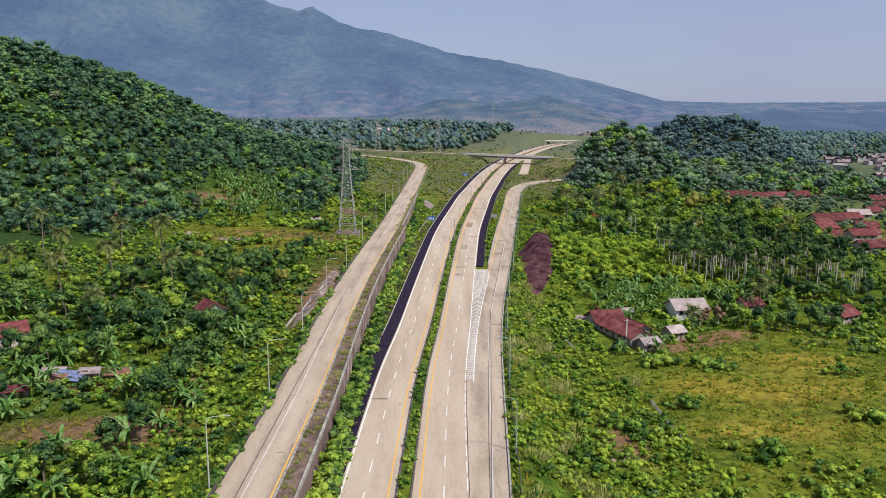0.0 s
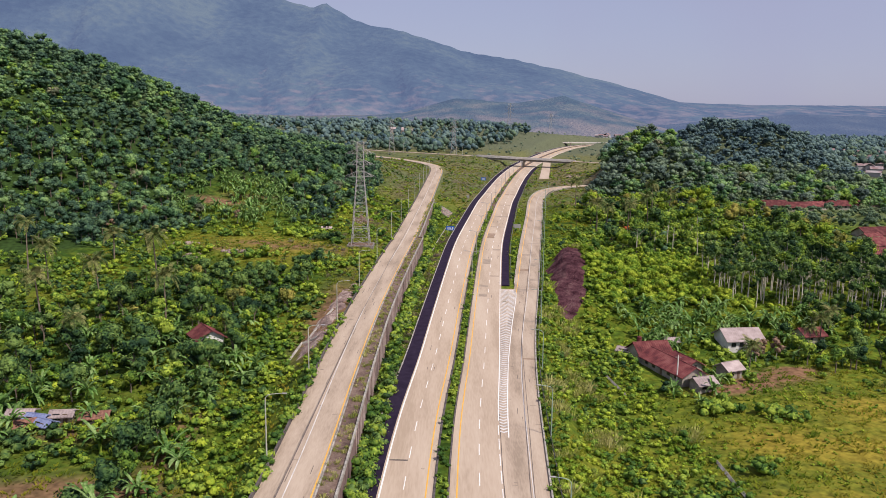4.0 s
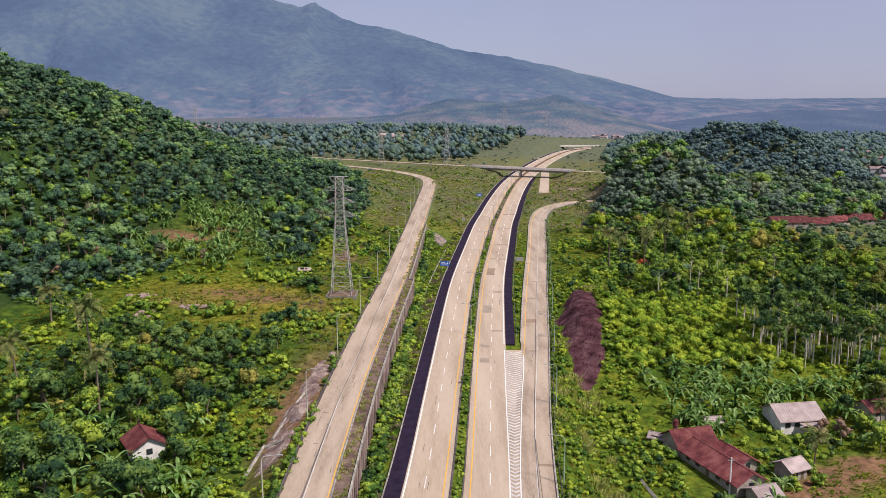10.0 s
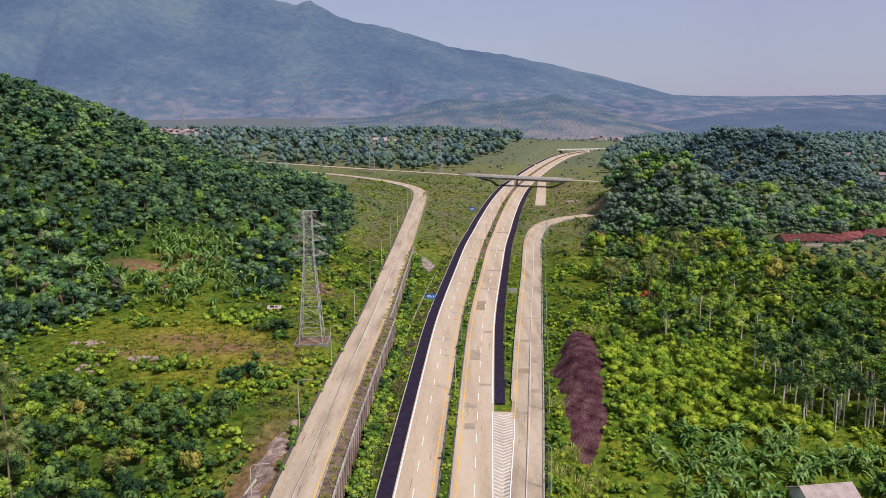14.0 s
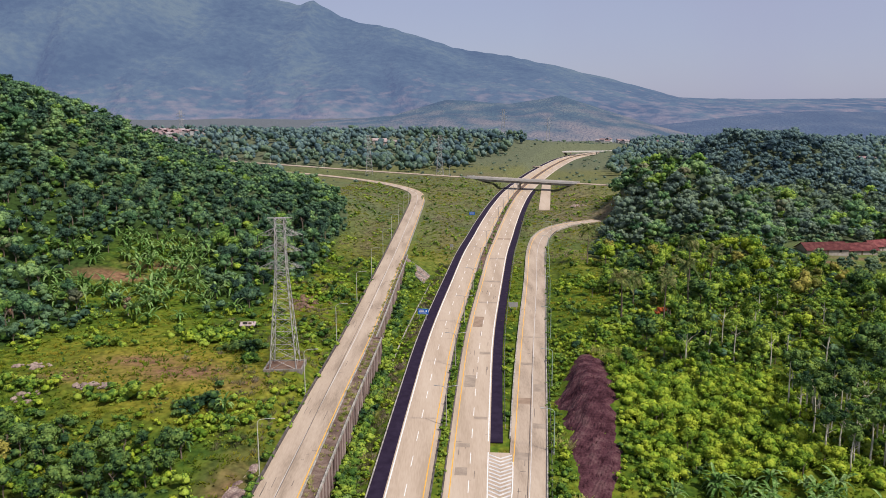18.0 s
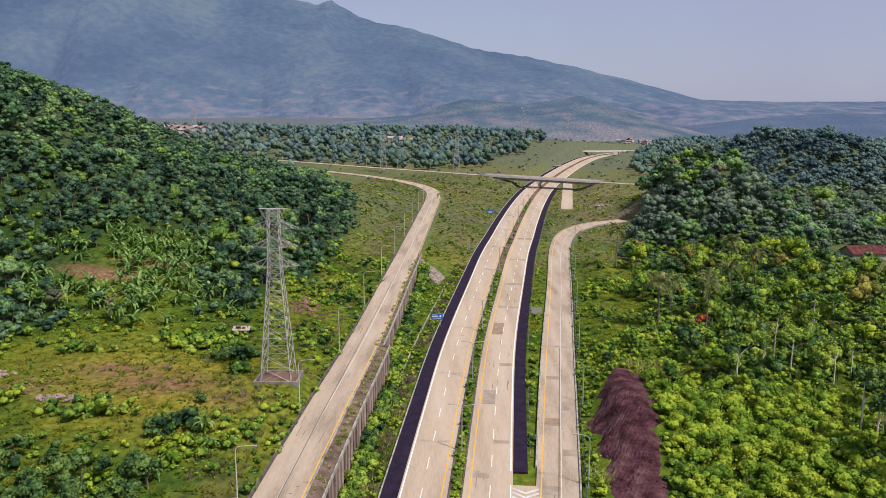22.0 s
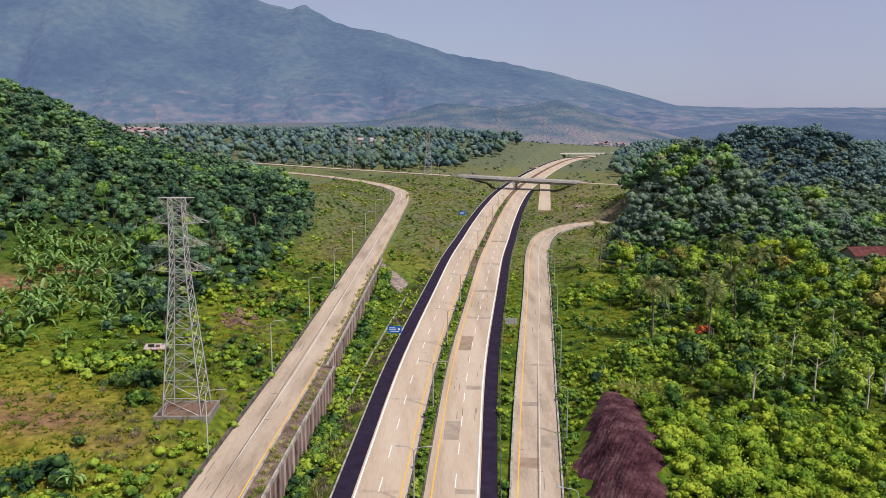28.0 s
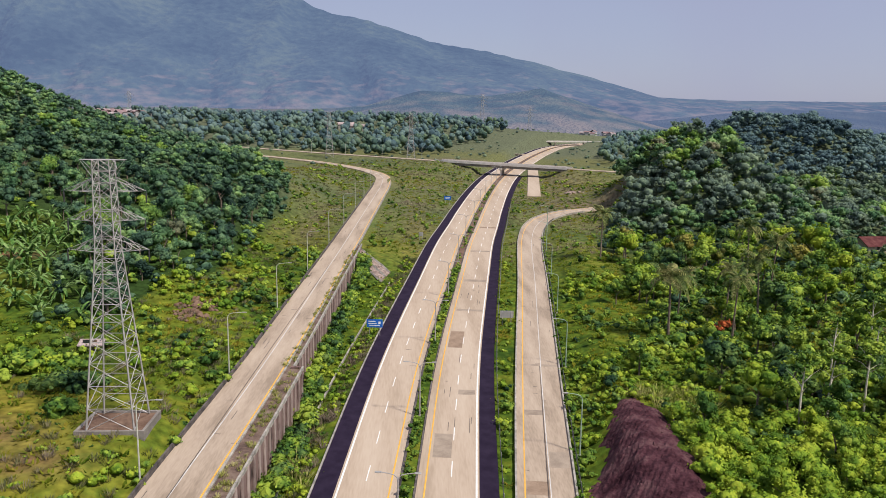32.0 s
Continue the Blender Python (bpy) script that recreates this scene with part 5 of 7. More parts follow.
for lo, hi, mat, label in ((-9, -0.55, LEAF_DARK, "dense dark green weeds and shrubs"), (-0.55, 0.2, LEAF_MID, "dense green weeds and shrubs"), (0.2, 9, LEAF_LIGHT, "bright green weeds and creepers")):
    k = (tone > lo) & (tone <= hi)
    cover("shrubs", label, "shrubs", SHRUBS, x[k & ~small], y[k & ~small], 0.65, 1.35, mat)
    cover("shrubs", label + " along the road", "shrubs", SHRUBS, x[k & small], y[k & small], 0.35, 0.85, mat)
# low leafy growth through the meadow
x, y = scatter(28, 116, 94, 208, 2.3, rs)
k = clear(x, y, 0.5) & (wave(x, y, 8, 1.3) + 0.6 * wave(x, y, 3.5, 0.2) + rs.normal(size=len(x)) * 0.3 > -0.1)
cover("meadow_plants", "bright low leafy growth in the meadow", "plants", SHRUBS, x[k], y[k], 0.22, 0.5, LEAF_LIGHT)
x, y = scatter(-118, -34, 262, 345, 2.3, rs)
k = clear(x, y, 0.5) & (wave(x, y, 8, 0.6) + 0.6 * wave(x, y, 3.5, 1.2) + rs.normal(size=len(x)) * 0.3 > 0.35)
cover("meadow_plants", "low leafy growth in the field", "plants", SHRUBS, x[k], y[k], 0.2, 0.45, LEAF_MID)
# bushes standing in the open meadow and field
for bx, by, rx, ry, n, mat in ((39, 142, 3, 2.5, 9, LEAF_MID), (60, 131, 5, 2.5, 12, LEAF_MID), (-64, 326, 8, 4.5, 46, LEAF_MID), (-65, 328, 7, 4, 24, LEAF_LIGHT), (-52, 318, 5, 4, 24, LEAF_DARK), (88, 150, 5, 2, 10, LEAF_MID), (70, 186, 6, 2.5, 12, LEAF_MID), (52, 158, 4, 2, 8, LEAF_MID),
                               (98, 178, 5, 2, 8, LEAF_MID), (57, 190, 5, 3, 14, LEAF_MID), (-88, 318, 6, 2, 10, LEAF_MID), (-100, 290, 8, 3, 16, LEAF_MID), (-48, 306, 2.5, 2, 7, LEAF_MID), (-72, 284, 9, 4, 26, LEAF_MID), (-54, 279, 5, 4, 18, LEAF_DARK)):
    cover("bushes", "leafy green bushes in the open grass", "shrubs", SHRUBS, bx + rs.normal(size=n) * rx * 0.6, by + rs.normal(size=n) * ry * 0.6, 0.9, 1.9, mat)

TUFTS = [tuft(200 + i, 0.5, 11, 1.1, 0.16, 2.4) for i in range(4)]
REEDS = [tuft(210 + i, 1.9, 36, 1.3, 0.085, 1.2) for i in range(4)]
x, y = scatter(-130, 150, 94, 440, 1.95, rs, 1.0)
k = clear(x, y, 0.1) & (wooded(x, y) < 0.5) & (rs.uniform(size=len(x)) < 0.62)
cover("grass", "rough green and yellowing grass", "grass", TUFTS, x[k], y[k], 0.6, 1.5, GRASS)
x, y = scatter(-62, 112, 94, 330, 1.9, rs)
u, _, _ = MAIN.near(x, y)
ur, _, _ = RAMP_L.near(x, y)
right = (u > 13) & (u < 34) & (y < 300) & (wave(x, y, 8, 0.5) > -0.1)
mid = (u < -15) & (ur > 7.5) & (wave(x, y, 6, 0.9) > -0.1)
right &= wave(x, y, 5.5, 1.9) > 0.15
k = clear(x, y, 0.6) & (right | mid & (wave(x, y, 4, 0.2) > 0.2) | (bump(x, y, 48, 321, 8, 6, 1.2) > 0.5) | (bump(x, y, 45, 176, 4, 3.5, 1) > 0.4) | (bump(x, y, 108, 210, 4, 2, 1) > 0.4) | (bump(x, y, 27, 198, 3, 5, 1) > 0.4))
cover("reeds", "tall yellowish reeds beside the road", "grass", REEDS, x[k], y[k], 0.6, 1.15, REED)
x, y = scatter(-66, -30, 262, 420, 2.6, rs)
k = clear(x, y, 0.4) & (wooded(x, y) < 0.4) & (wave(x, y, 9, 0.8) + rs.normal(size=len(x)) * 0.5 + smooth(-52, -36, x) > 0.5)
cover("reeds", "brownish rank grass beside the ramp", "grass", REEDS, x[k], y[k], 0.3, 0.6, GRASS_DRY)
x, y = scatter(-60, 110, 430, 720, 2.8, rs)
k = clear(x, y, 0.8) & (wooded(x, y) < 0.4) & (wave(x, y, 9, 0.6) + rs.normal(size=len(x)) * 0.6 > 0.85)
cover("shrubs", "scattered low scrub on the road banks", "shrubs", SHRUBS, x[k], y[k], 0.45, 1.15, LEAF_MID)
x, y = scatter(-70, 120, 440, 730, 3.0, rs)
k = clear(x, y, 0.3) & (wooded(x, y) < 0.4)
dry = wave(x, y, 13, 1.1) + rs.normal(size=len(x)) * 0.5 > 0.1
cover("grass", "rough green grass on the road banks", "grass", TUFTS, x[k & ~dry], y[k & ~dry], 0.8, 1.7, GRASS)
cover("grass", "dry yellowish grass on the road banks", "grass", TUFTS, x[k & dry], y[k & dry], 0.8, 1.7, GRASS_DRY)
n = int(MAIN.s[-1] / 2.6)
ss = np.sort(np.where(rs.uniform(size=n) < 0.8, rs.uniform(S(95), S(430), n), rs.uniform(S(430), S(640), n)))
q = np.array([MAIN.spot(a, b, 0.1) for a, b in zip(ss, rs.uniform(-0.7, 0.7, n))])
v, f, _, _ = planted([(a * 0.5, b) for a, b in SHRUBS], q[:, 0], q[:, 1], q[:, 2], rs.uniform(0.6, 1.4, n), rs)
stuff("median_plants", "low green weeds on the median strip", "plants", v, f, LEAF_MID)


# rank weeds between the exit ramp, the mound and the thicket
x, y = scatter(16, 62, 236, 345, 1.9, rs)
k = clear(x, y, 0.2) & (wooded(x, y) < 0.4) & (x < np.interp(y, [236, 300, 345], [42, 50, 62])) & (wave(x, y, 5, 0.3) + rs.normal(size=len(x)) * 0.5 > -0.5)
light = wave(x, y, 7, 1.4) + rs.normal(size=len(x)) * 0.5 > 0
cover("weeds", "rank green weeds beside the exit ramp", "weeds", SHRUBS, x[k & light], y[k & light], 0.45, 1.0, LEAF_LIGHT)
cover("weeds", "rank green weeds beside the exit ramp", "weeds", SHRUBS, x[k & ~light], y[k & ~light], 0.45, 1.1, LEAF_MID)
# creepers on the slopes beside the roads
for x0, x1, y0, y1, ok in ((-58, -40, 95, 225, lambda a, b: a > -57 + 0.02 * (b - 95)), (14, 52, 94, 240, lambda a, b: a < 50 - 0.06 * (b - 94))):
    x, y = scatter(x0, x1, y0, y1, 1.75, rs)
    k = clear(x, y, 0.2) & ok(x, y) & (wave(x, y, 6, 0.7) + rs.normal(size=len(x)) * 0.5 > -0.55) & (bump(x, y, 35.5, 137, 3.5, 9, 1) < 0.35)
    light = wave(x, y, 8, 2.2) + rs.normal(size=len(x)) * 0.5 > -0.1
    cover("creepers", "bright green creepers beside the road", "weeds", SHRUBS, x[k & light], y[k & light], 0.4, 0.85, LEAF_LIGHT)
    cover("creepers", "green creepers beside the road", "weeds", SHRUBS, x[k & ~light], y[k & ~light], 0.4, 0.95, LEAF_MID)
# shrubs close round the houses
ring = []
for hx, hy, hw, hd in HOMES[:8]:
    a = rs.uniform(0, 2 * np.pi, 26)
    ring.append(np.stack([hx + (hw * 0.5 + 1.8) * np.cos(a) * rs.uniform(1, 1.3, 26), hy + (hd * 0.5 + 1.8) * np.sin(a) * rs.uniform(1, 1.3, 26)], 1))
ring = np.vstack(ring)
k = clear(ring[:, 0], ring[:, 1], -0.6)
cover("shrubs", "leafy shrubs close round the houses", "shrubs", SHRUBS, ring[k, 0], ring[k, 1], 0.8, 1.5, LEAF_MID)
# weeds on the ramp's verge, over its edge and along the wall foot
ss = rs.uniform(L(90), L(430), 450)
q = np.array([RAMP_L.spot(a, b, 0.05) for a, b in zip(ss, rs.uniform(5.3, 7.7, len(ss)) * np.where(ss < L(331), 1.0, 0.8))])
v, f, _, _ = planted([(a * 0.45, b) for a, b in REEDS], q[:, 0], q[:, 1], q[:, 2], rs.uniform(0.3, 0.9, len(ss)), rs)
stuff("verge_weeds", "dry brownish weeds on the ramp verge", "weeds", v, f, REED)
ss = np.concatenate([rs.uniform(L(95), L(215), 170), rs.uniform(L(215), L(420), 70)])
q = np.array([RAMP_L.spot(a, b, 0.0) for a, b in zip(ss, rs.uniform(-5.2, -3.9, len(ss)))])
v, f, _, _ = planted(SHRUBS, q[:, 0], q[:, 1], q[:, 2] - 0.1, rs.uniform(0.5, 1.0, len(ss)), rs)
stuff("edge_weeds", "green creepers grown over the ramp edge", "weeds", v, f, LEAF_MID)
ss = rs.uniform(L(95), L(430), 1100)
q = np.array([RAMP_L.spot(a, b, 0.0) for a, b in zip(ss, rs.uniform(8.6, 11.5, len(ss)) - np.where(ss < L(331), 0, 1.6))])
cover("wall_weeds", "tall green weeds along the wall foot", "weeds", SHRUBS, q[:700, 0], q[:700, 1], 0.7, 1.5, LEAF_MID)
cover("wall_weeds", "dark green bushes along the wall foot", "weeds", SHRUBS, q[700:, 0], q[700:, 1], 0.7, 1.4, LEAF_DARK)
ss = rs.uniform(S(110), S(440), 1000)
q = np.array([MAIN.spot(a, b, 0.0) for a, b in zip(ss, rs.uniform(-17.6, -14.3, len(ss)))])
k = wave(q[:, 0], q[:, 1], 7, 0.4) + rs.normal(size=len(q)) * 0.5 > -0.1
cover("reeds", "yellowing reeds beside the shoulder kerb", "grass", REEDS, q[k, 0], q[k, 1], 0.3, 0.65, GRASS_DRY)
cover("creepers", "green creepers beside the shoulder kerb", "weeds", SHRUBS, q[~k, 0], q[~k, 1], 0.3, 0.7, LEAF_LIGHT)
ss = rs.uniform(R(100), R(480), 300)
q = np.array([RAMP_R.spot(a, float(np.interp(a, RAMP_R.s, RAMP_R.p[:, 3])) + b, 0.0) for a, b in zip(ss, rs.uniform(0.4, 1.6, len(ss)))])
v, f, _, _ = planted(SHRUBS, q[:, 0], q[:, 1], q[:, 2] - 0.35, rs.uniform(0.3, 0.7, len(ss)), rs)
stuff("edge_weeds", "green weeds crowding the exit ramp kerb", "weeds", v, f, LEAF_MID)

# ---- road furniture ----
PATCH_BROWN = material("brown_repair_patch", [(0.20, 0.135, 0.09), (0.31, 0.225, 0.155)], 0.5, 0.9, 0.3, 9)
PATCH_GREY = material("grey_repair_patch", [(0.23, 0.18, 0.135), (0.34, 0.275, 0.21)], 0.5, 0.9, 0.3, 9)
STAIN = material("dark_sealant", [(0.06, 0.05, 0.045), (0.15, 0.12, 0.10)], 0.8, 0.9, 0.2, 6)


def flat_piece(name, line, s, u0, u1, length, mat, parent, top=0.012, label=""):
    """A thin piece lying on a road, along the line from station s."""
    return child(name, mesh_of(name, *strip(line, s, s + length, u0, u1, top, 0.03, max(length / 3, 0.5)), mat), parent, label)


bm = box(bmesh.new(), -0.08, 0.08, -2.3, 2.3, -0.02, 0.012)
dash_mesh = bpy.data.meshes.new("lane_dash")
bm.to_mesh(dash_mesh), bm.free()
dash_mesh.materials.append(PAINT)


def dashes(line, s0, s1, u, parent, gap=11.5):
    for s in np.arange(s0, s1, gap):
        ob = child("lane_dash", dash_mesh, parent)
        turn, climb = line.heading(s)
        ob.matrix_basis = pose(*line.spot(s, u, 0.012), climb, 0, turn)


dashes(MAIN, S(95), S(690), -6.1, left_road)
dashes(MAIN, S(97), S(690), 6.1, right_road)
dashes(MAIN, S(92), S(168), 9.75, right_road, 6.5)

# chevrons between the carriageway and the exit ramp
slab("edge_line", MAIN, S(168), S(272), 9.7, 9.92, 0.02, 0.02, PAINT, right_road)
def gore_side(y):
    """How far the painted gore reaches over the ramp's edge."""
    return float(np.interp(y, [150, 170, 192, 220, 260, 270, 280], [0.6, 0.9, 1.4, 1.5, 1.0, 0.6, 0.3]))


def lift(s):
    """How far the ramp's surface stands over the carriageway's there."""
    p = MAIN.spot(s)
    return max(0.0, float(RAMP_R.spot(R(p.y)).z - p.z))


slab("edge_line", MAIN, S(160), S(268), lambda s: max(ramp_gap(s), 10.0) + gore_side(MAIN.spot(s).y) - 0.1, lambda s: max(ramp_gap(s), 10.0) + gore_side(MAIN.spot(s).y) + 0.12, lambda s: lift(s) + 0.045, 0.04, PAINT, right_road)
for s in np.arange(S(162), S(270), 1.45):
    a, b = 10.0, max(ramp_gap(s), 10.0) + gore_side(MAIN.spot(s).y) - 0.15
    if b - a < 0.3:
        continue
    mid, back, w = (a + b) / 2, min(1.6, 0.42 * (b - a)), 0.55
    v = []
    for u, ds in ((a, back), (mid, 0.0), (b, back)):
        for d in (0.0, w):
            for t in (lift(s) - 0.01, lift(s) + 0.035):
                v.append(MAIN.spot(s + ds + d, u, t))
    f = [(1, 5, 7, 3), (5, 9, 11, 7), (0, 4, 5, 1), (4, 8, 9, 5), (3, 7, 6, 2), (7, 11, 10, 6), (0, 1, 3, 2), (8, 10, 11, 9)]
    child("chevron_stripe", mesh_of("chevron_stripe", v, f, FADED), right_road)

for line, parent, y0, u0, u1, length, mat in (
        (MAIN, right_road, 356, 2.9, 6.0, 11, PATCH_BROWN), (MAIN, right_road, 307, 3.0, 5.9, 8, PATCH_GREY), (MAIN, right_road, 383, 3.0, 9.4, 1.6, PATCH_GREY), (MAIN, right_road, 331, 6.3, 9.4, 2.2, PATCH_GREY),
        (MAIN, right_road, 274, 2.8, 5.8, 2.0, PATCH_GREY), (MAIN, right_road, 262, 3.1, 5.6, 3.2, PATCH_GREY), (MAIN, right_road, 288, 6.2, 9.4, 1.4, PATCH_GREY), (MAIN, right_road, 412, 3.0, 9.4, 2.4, PATCH_GREY),
        (MAIN, right_road, 452, 3.0, 9.4, 2.0, PATCH_GREY), (MAIN, right_road, 497, 3.0, 9.4, 3.0, PATCH_BROWN), (MAIN, left_road, 149, -9.5, -6.3, 0.5, STAIN),
        (RAMP_R, ramp_right, 304, 0.9, 3.9, 5.0, PATCH_GREY), (RAMP_R, ramp_right, 268, -2.8, 0.5, 3.2, PATCH_GREY), (RAMP_R, ramp_right, 283, 0.9, 3.9, 2.6, PATCH_GREY), (RAMP_R, ramp_right, 322, -2.8, 0.5, 2.0, PATCH_GREY),
        (RAMP_R, ramp_right, 236, 0.9, 3.9, 1.2, PATCH_GREY), (RAMP_R, ramp_right, 205, 0.9, 3.9, 1.0, PATCH_BROWN), (RAMP_R, ramp_right, 345, -2.8, 3.9, 1.1, PATCH_GREY), (RAMP_R, ramp_right, 296, -2.8, 0.5, 3.8, PATCH_BROWN)):
    flat_piece("repair_patch", line, line.at_y(y0), u0, u1, length, mat, parent, 0.016)
for line, parent, lo, hi, u0, u1, n in ((RAMP_L, ramp_left, 110, 520, -3.3, 4.0, 80), (RAMP_R, ramp_right, 110, 480, -3.2, 3.6, 55), (MAIN, right_road, 255, 420, 2.6, 9.2, 26), (MAIN, left_road, 110, 380, -9.4, -2.6, 8)):
    for yy in rs.uniform(lo, hi, n):
        u = rs.uniform(u0, u1)
        along = rs.uniform() < 0.55
        flat_piece("seal_streak", line, line.at_y(yy), u, u + (0.10 if along else rs.uniform(0.5, 1.4)), rs.uniform(1.5, 5.5) if along else 0.13, STAIN, parent, 0.014)
# open joints along the ramps and the exit lane
for line, parent, a, b, u in ((RAMP_L, ramp_left, 30, 600, 0.18), (RAMP_R, ramp_right, 95, 470, 0.42), (MAIN, right_road, 95, 172, 10.02)):
    flat_piece("joint", line, line.at_y(a), u - 0.06, u + 0.06, line.at_y(b) - line.at_y(a), STAIN, parent, 0.013)

half_r = lambda s: float(np.interp(s, RAMP_R.s, RAMP_R.p[:, 3]))
slab("edge_kerb", RAMP_R, R(70), R(545), lambda s: half_r(s), lambda s: half_r(s) + 0.3, 0.32, 0.8, KERB, ramp_right, "stained concrete edge kerb")
slab("edge_kerb", RAMP_R, R(278), R(545), lambda s: -half_r(s) - 0.3, lambda s: -half_r(s), 0.32, 0.8, KERB, ramp_right, "stained concrete edge kerb")


def guard_rail(line, s0, s1, u, label):
    ob = thing("guard_rail", label, "guard rail", "guard rails")
    child("rail", mesh_of("rail", *strip(line, s0, s1, u - 0.05, u + 0.05, 0.78, 0.3, 6), DARK if u > 0 else STEEL), ob)
    for s in np.arange(s0, s1, 4.0):
        p = line.spot(s, u + (0.08 if u > 0 else -0.08))
        q = child("post", post_mesh, ob)
        q.matrix_basis = pose(*p, 0, 0, 0)


bm = box(bmesh.new(), -0.06, 0.06, -0.06, 0.06, -0.6, 0.74)
post_mesh = bpy.data.meshes.new("post")
bm.to_mesh(post_mesh), bm.free()
post_mesh.materials.append(STEEL)
guard_rail(RAMP_R, R(100), R(520), 4.95, "dark steel guard rail along the exit ramp")
guard_rail(MAIN, S(284), S(560), 13.5, "dark steel guard rail along the asphalt shoulder")

# piers of the retaining wall
FIN = material("stained_fin_concrete", [(0.13, 0.085, 0.075), (0.26, 0.19, 0.168), (0.40, 0.32, 0.285)], 0.5, 0.9, 0.2, 6, stretch=(1, 1, 0.3), vary=0.15)
bm = box(bmesh.new(), 0, 0.24, -0.42, 0.42, -8.0, 0.1, 0.03)
pier_mesh = bpy.data.meshes.new("wall_pier")
bm.to_mesh(pier_mesh), bm.free()
pier_mesh.materials.append(FIN)
for s in np.arange(L(150), L(436), 2.9):
    q = child("wall_pier", pier_mesh, ramp_left)
    q.matrix_basis = pose(*RAMP_L.spot(s, 8.04 if s < L(331) else 6.34), 0, 0, RAMP_L.heading(s)[0])

# pitched stone apron at the end of the wall
apron = thing("stone_apron", "sloping apron of pitched stone beside the ramp", "stone paving")
def on_apron(a, b, up=0.0):
    """A point of the apron: a along its fall from 0 to 1, b across it."""
    q = Vector((-16.0, 436.3)).lerp(Vector((-6.0, 417.2)), a) + Vector((0.2, 4.9)).lerp(Vector((1.0, 4.6)), a) * (2 * b - 1)
    return Vector((q.x, q.y, float(ground_z(q.x, q.y)) + up))


bm = bmesh.new()
rows = [[[bm.verts.new(on_apron(i / 10, j / 6, up)) for j in range(7)] for i in range(11)] for up in (0.12, -0.6)]
for i in range(10):
    for j in range(6):
        bm.faces.new((rows[0][i][j], rows[0][i + 1][j], rows[0][i + 1][j + 1], rows[0][i][j + 1]))
rim = [(i, 0) for i in range(11)] + [(10, j) for j in range(1, 7)] + [(i, 6) for i in range(9, -1, -1)] + [(0, j) for j in range(5, 0, -1)]
for (a, b), (c, d) in zip(rim, rim[1:] + rim[:1]):
    bm.faces.new((rows[0][a][b], rows[1][a][b], rows[1][c][d], rows[0][c][d]))
part("bed", bm, STONE, apron, "mortar bed")
bm = box(bmesh.new(), -0.5, 0.5, -0.5, 0.5, -0.2, 0.1, 0.09)
stone_mesh = bpy.data.meshes.new("stone")
bm.to_mesh(stone_mesh), bm.free()
stone_mesh.materials.append(STONE)
for i in range(15):
    for j in range(8):
        a, b = (i + 0.5 + 0.1 * rs.normal()) / 15, (j + 0.5 + 0.08 * rs.normal()) / 8
        c = on_apron(a, b, 0.15)
        ex, ey = (on_apron(a + 0.03, b, 0.15) - c).normalized(), (on_apron(a, b + 0.06, 0.15) - c).normalized()
        ez = ex.cross(ey).normalized()
        m = Matrix((ex, ez.cross(ex), ez)).transposed().to_4x4()
        m.translation = c
        q = child("stone", stone_mesh, apron)
        q.matrix_basis = m @ pose(0, 0, 0, rs.uniform(-4, 4), rs.uniform(-4, 4), rs.uniform(-9, 9)) @ Matrix.Diagonal((rs.uniform(1.1, 1.5), rs.uniform(0.95, 1.25), rs.uniform(0.7, 1.4), 1))
for b in (0.0, 0.5, 1.0):
    bm = bmesh.new()
    for i in range(10):
        beam(bm, on_apron(i / 10, b, 0.25), on_apron((i + 1) / 10, b, 0.25), 0.4)
    part("rib", bm, KERB, apron, "pale concrete rib")


# ---- lamps and signs ----
def street_lamp(h, arm, mat, label, group, arms=1):
    ob = thing("street_lamp", label, "street lamp", group)
    part("base", box(bmesh.new(), -0.22, 0.22, -0.22, 0.22, -0.8, 0.25, 0.03), KERB, ob)
    bm = bmesh.new()
    tube(bm, [(0, 0, 0.2), (0, 0, h * 0.5), (0, 0, h - 1.0)], [0.13, 0.11, 0.085], 8)
    part("pole", bm, mat, ob)
    for sgn in (1, -1)[:arms]:
        bm = bmesh.new()
        tube(bm, [(0, 0, h - 1.05), (0.08 * sgn, 0, h - 0.5), (0.4 * sgn, 0, h - 0.12), (1.0 * sgn, 0, h + 0.06), (arm * sgn, 0, h + 0.2)], [0.085, 0.08, 0.07, 0.06, 0.05], 7)
        part("arm", bm, mat, ob)
        bm = box(bmesh.new(), 0, 0.85, -0.16, 0.16, -0.07, 0.09, 0.04)
        bmesh.ops.transform(bm, matrix=pose(arm * sgn - (0 if sgn > 0 else 0.85), 0, h + 0.2), verts=bm.verts)
        part("lamp_head", bm, GREY, ob)
    return ob


lamp = street_lamp(11.4, 2.6, POLE_PALE, "pale street lamp with curved arm beside the ramp", "lamps of the elevated ramp")
spots = [(yy, -4.55) for yy in np.arange(100, 620, 38)]
for i, (yy, u) in enumerate(spots):
    s = L(yy)
    p = RAMP_L.spot(s, u)
    m = pose(p.x, p.y, p.z - 0.3, 0, 0, RAMP_L.heading(s)[0])
    if i:
        copy_thing(lamp, m)
    else:
        lamp.matrix_basis = m
lamp = street_lamp(10.0, 2.2, POLE_GREEN, "green-painted street lamp beside the exit ramp", "lamps of the exit ramp")
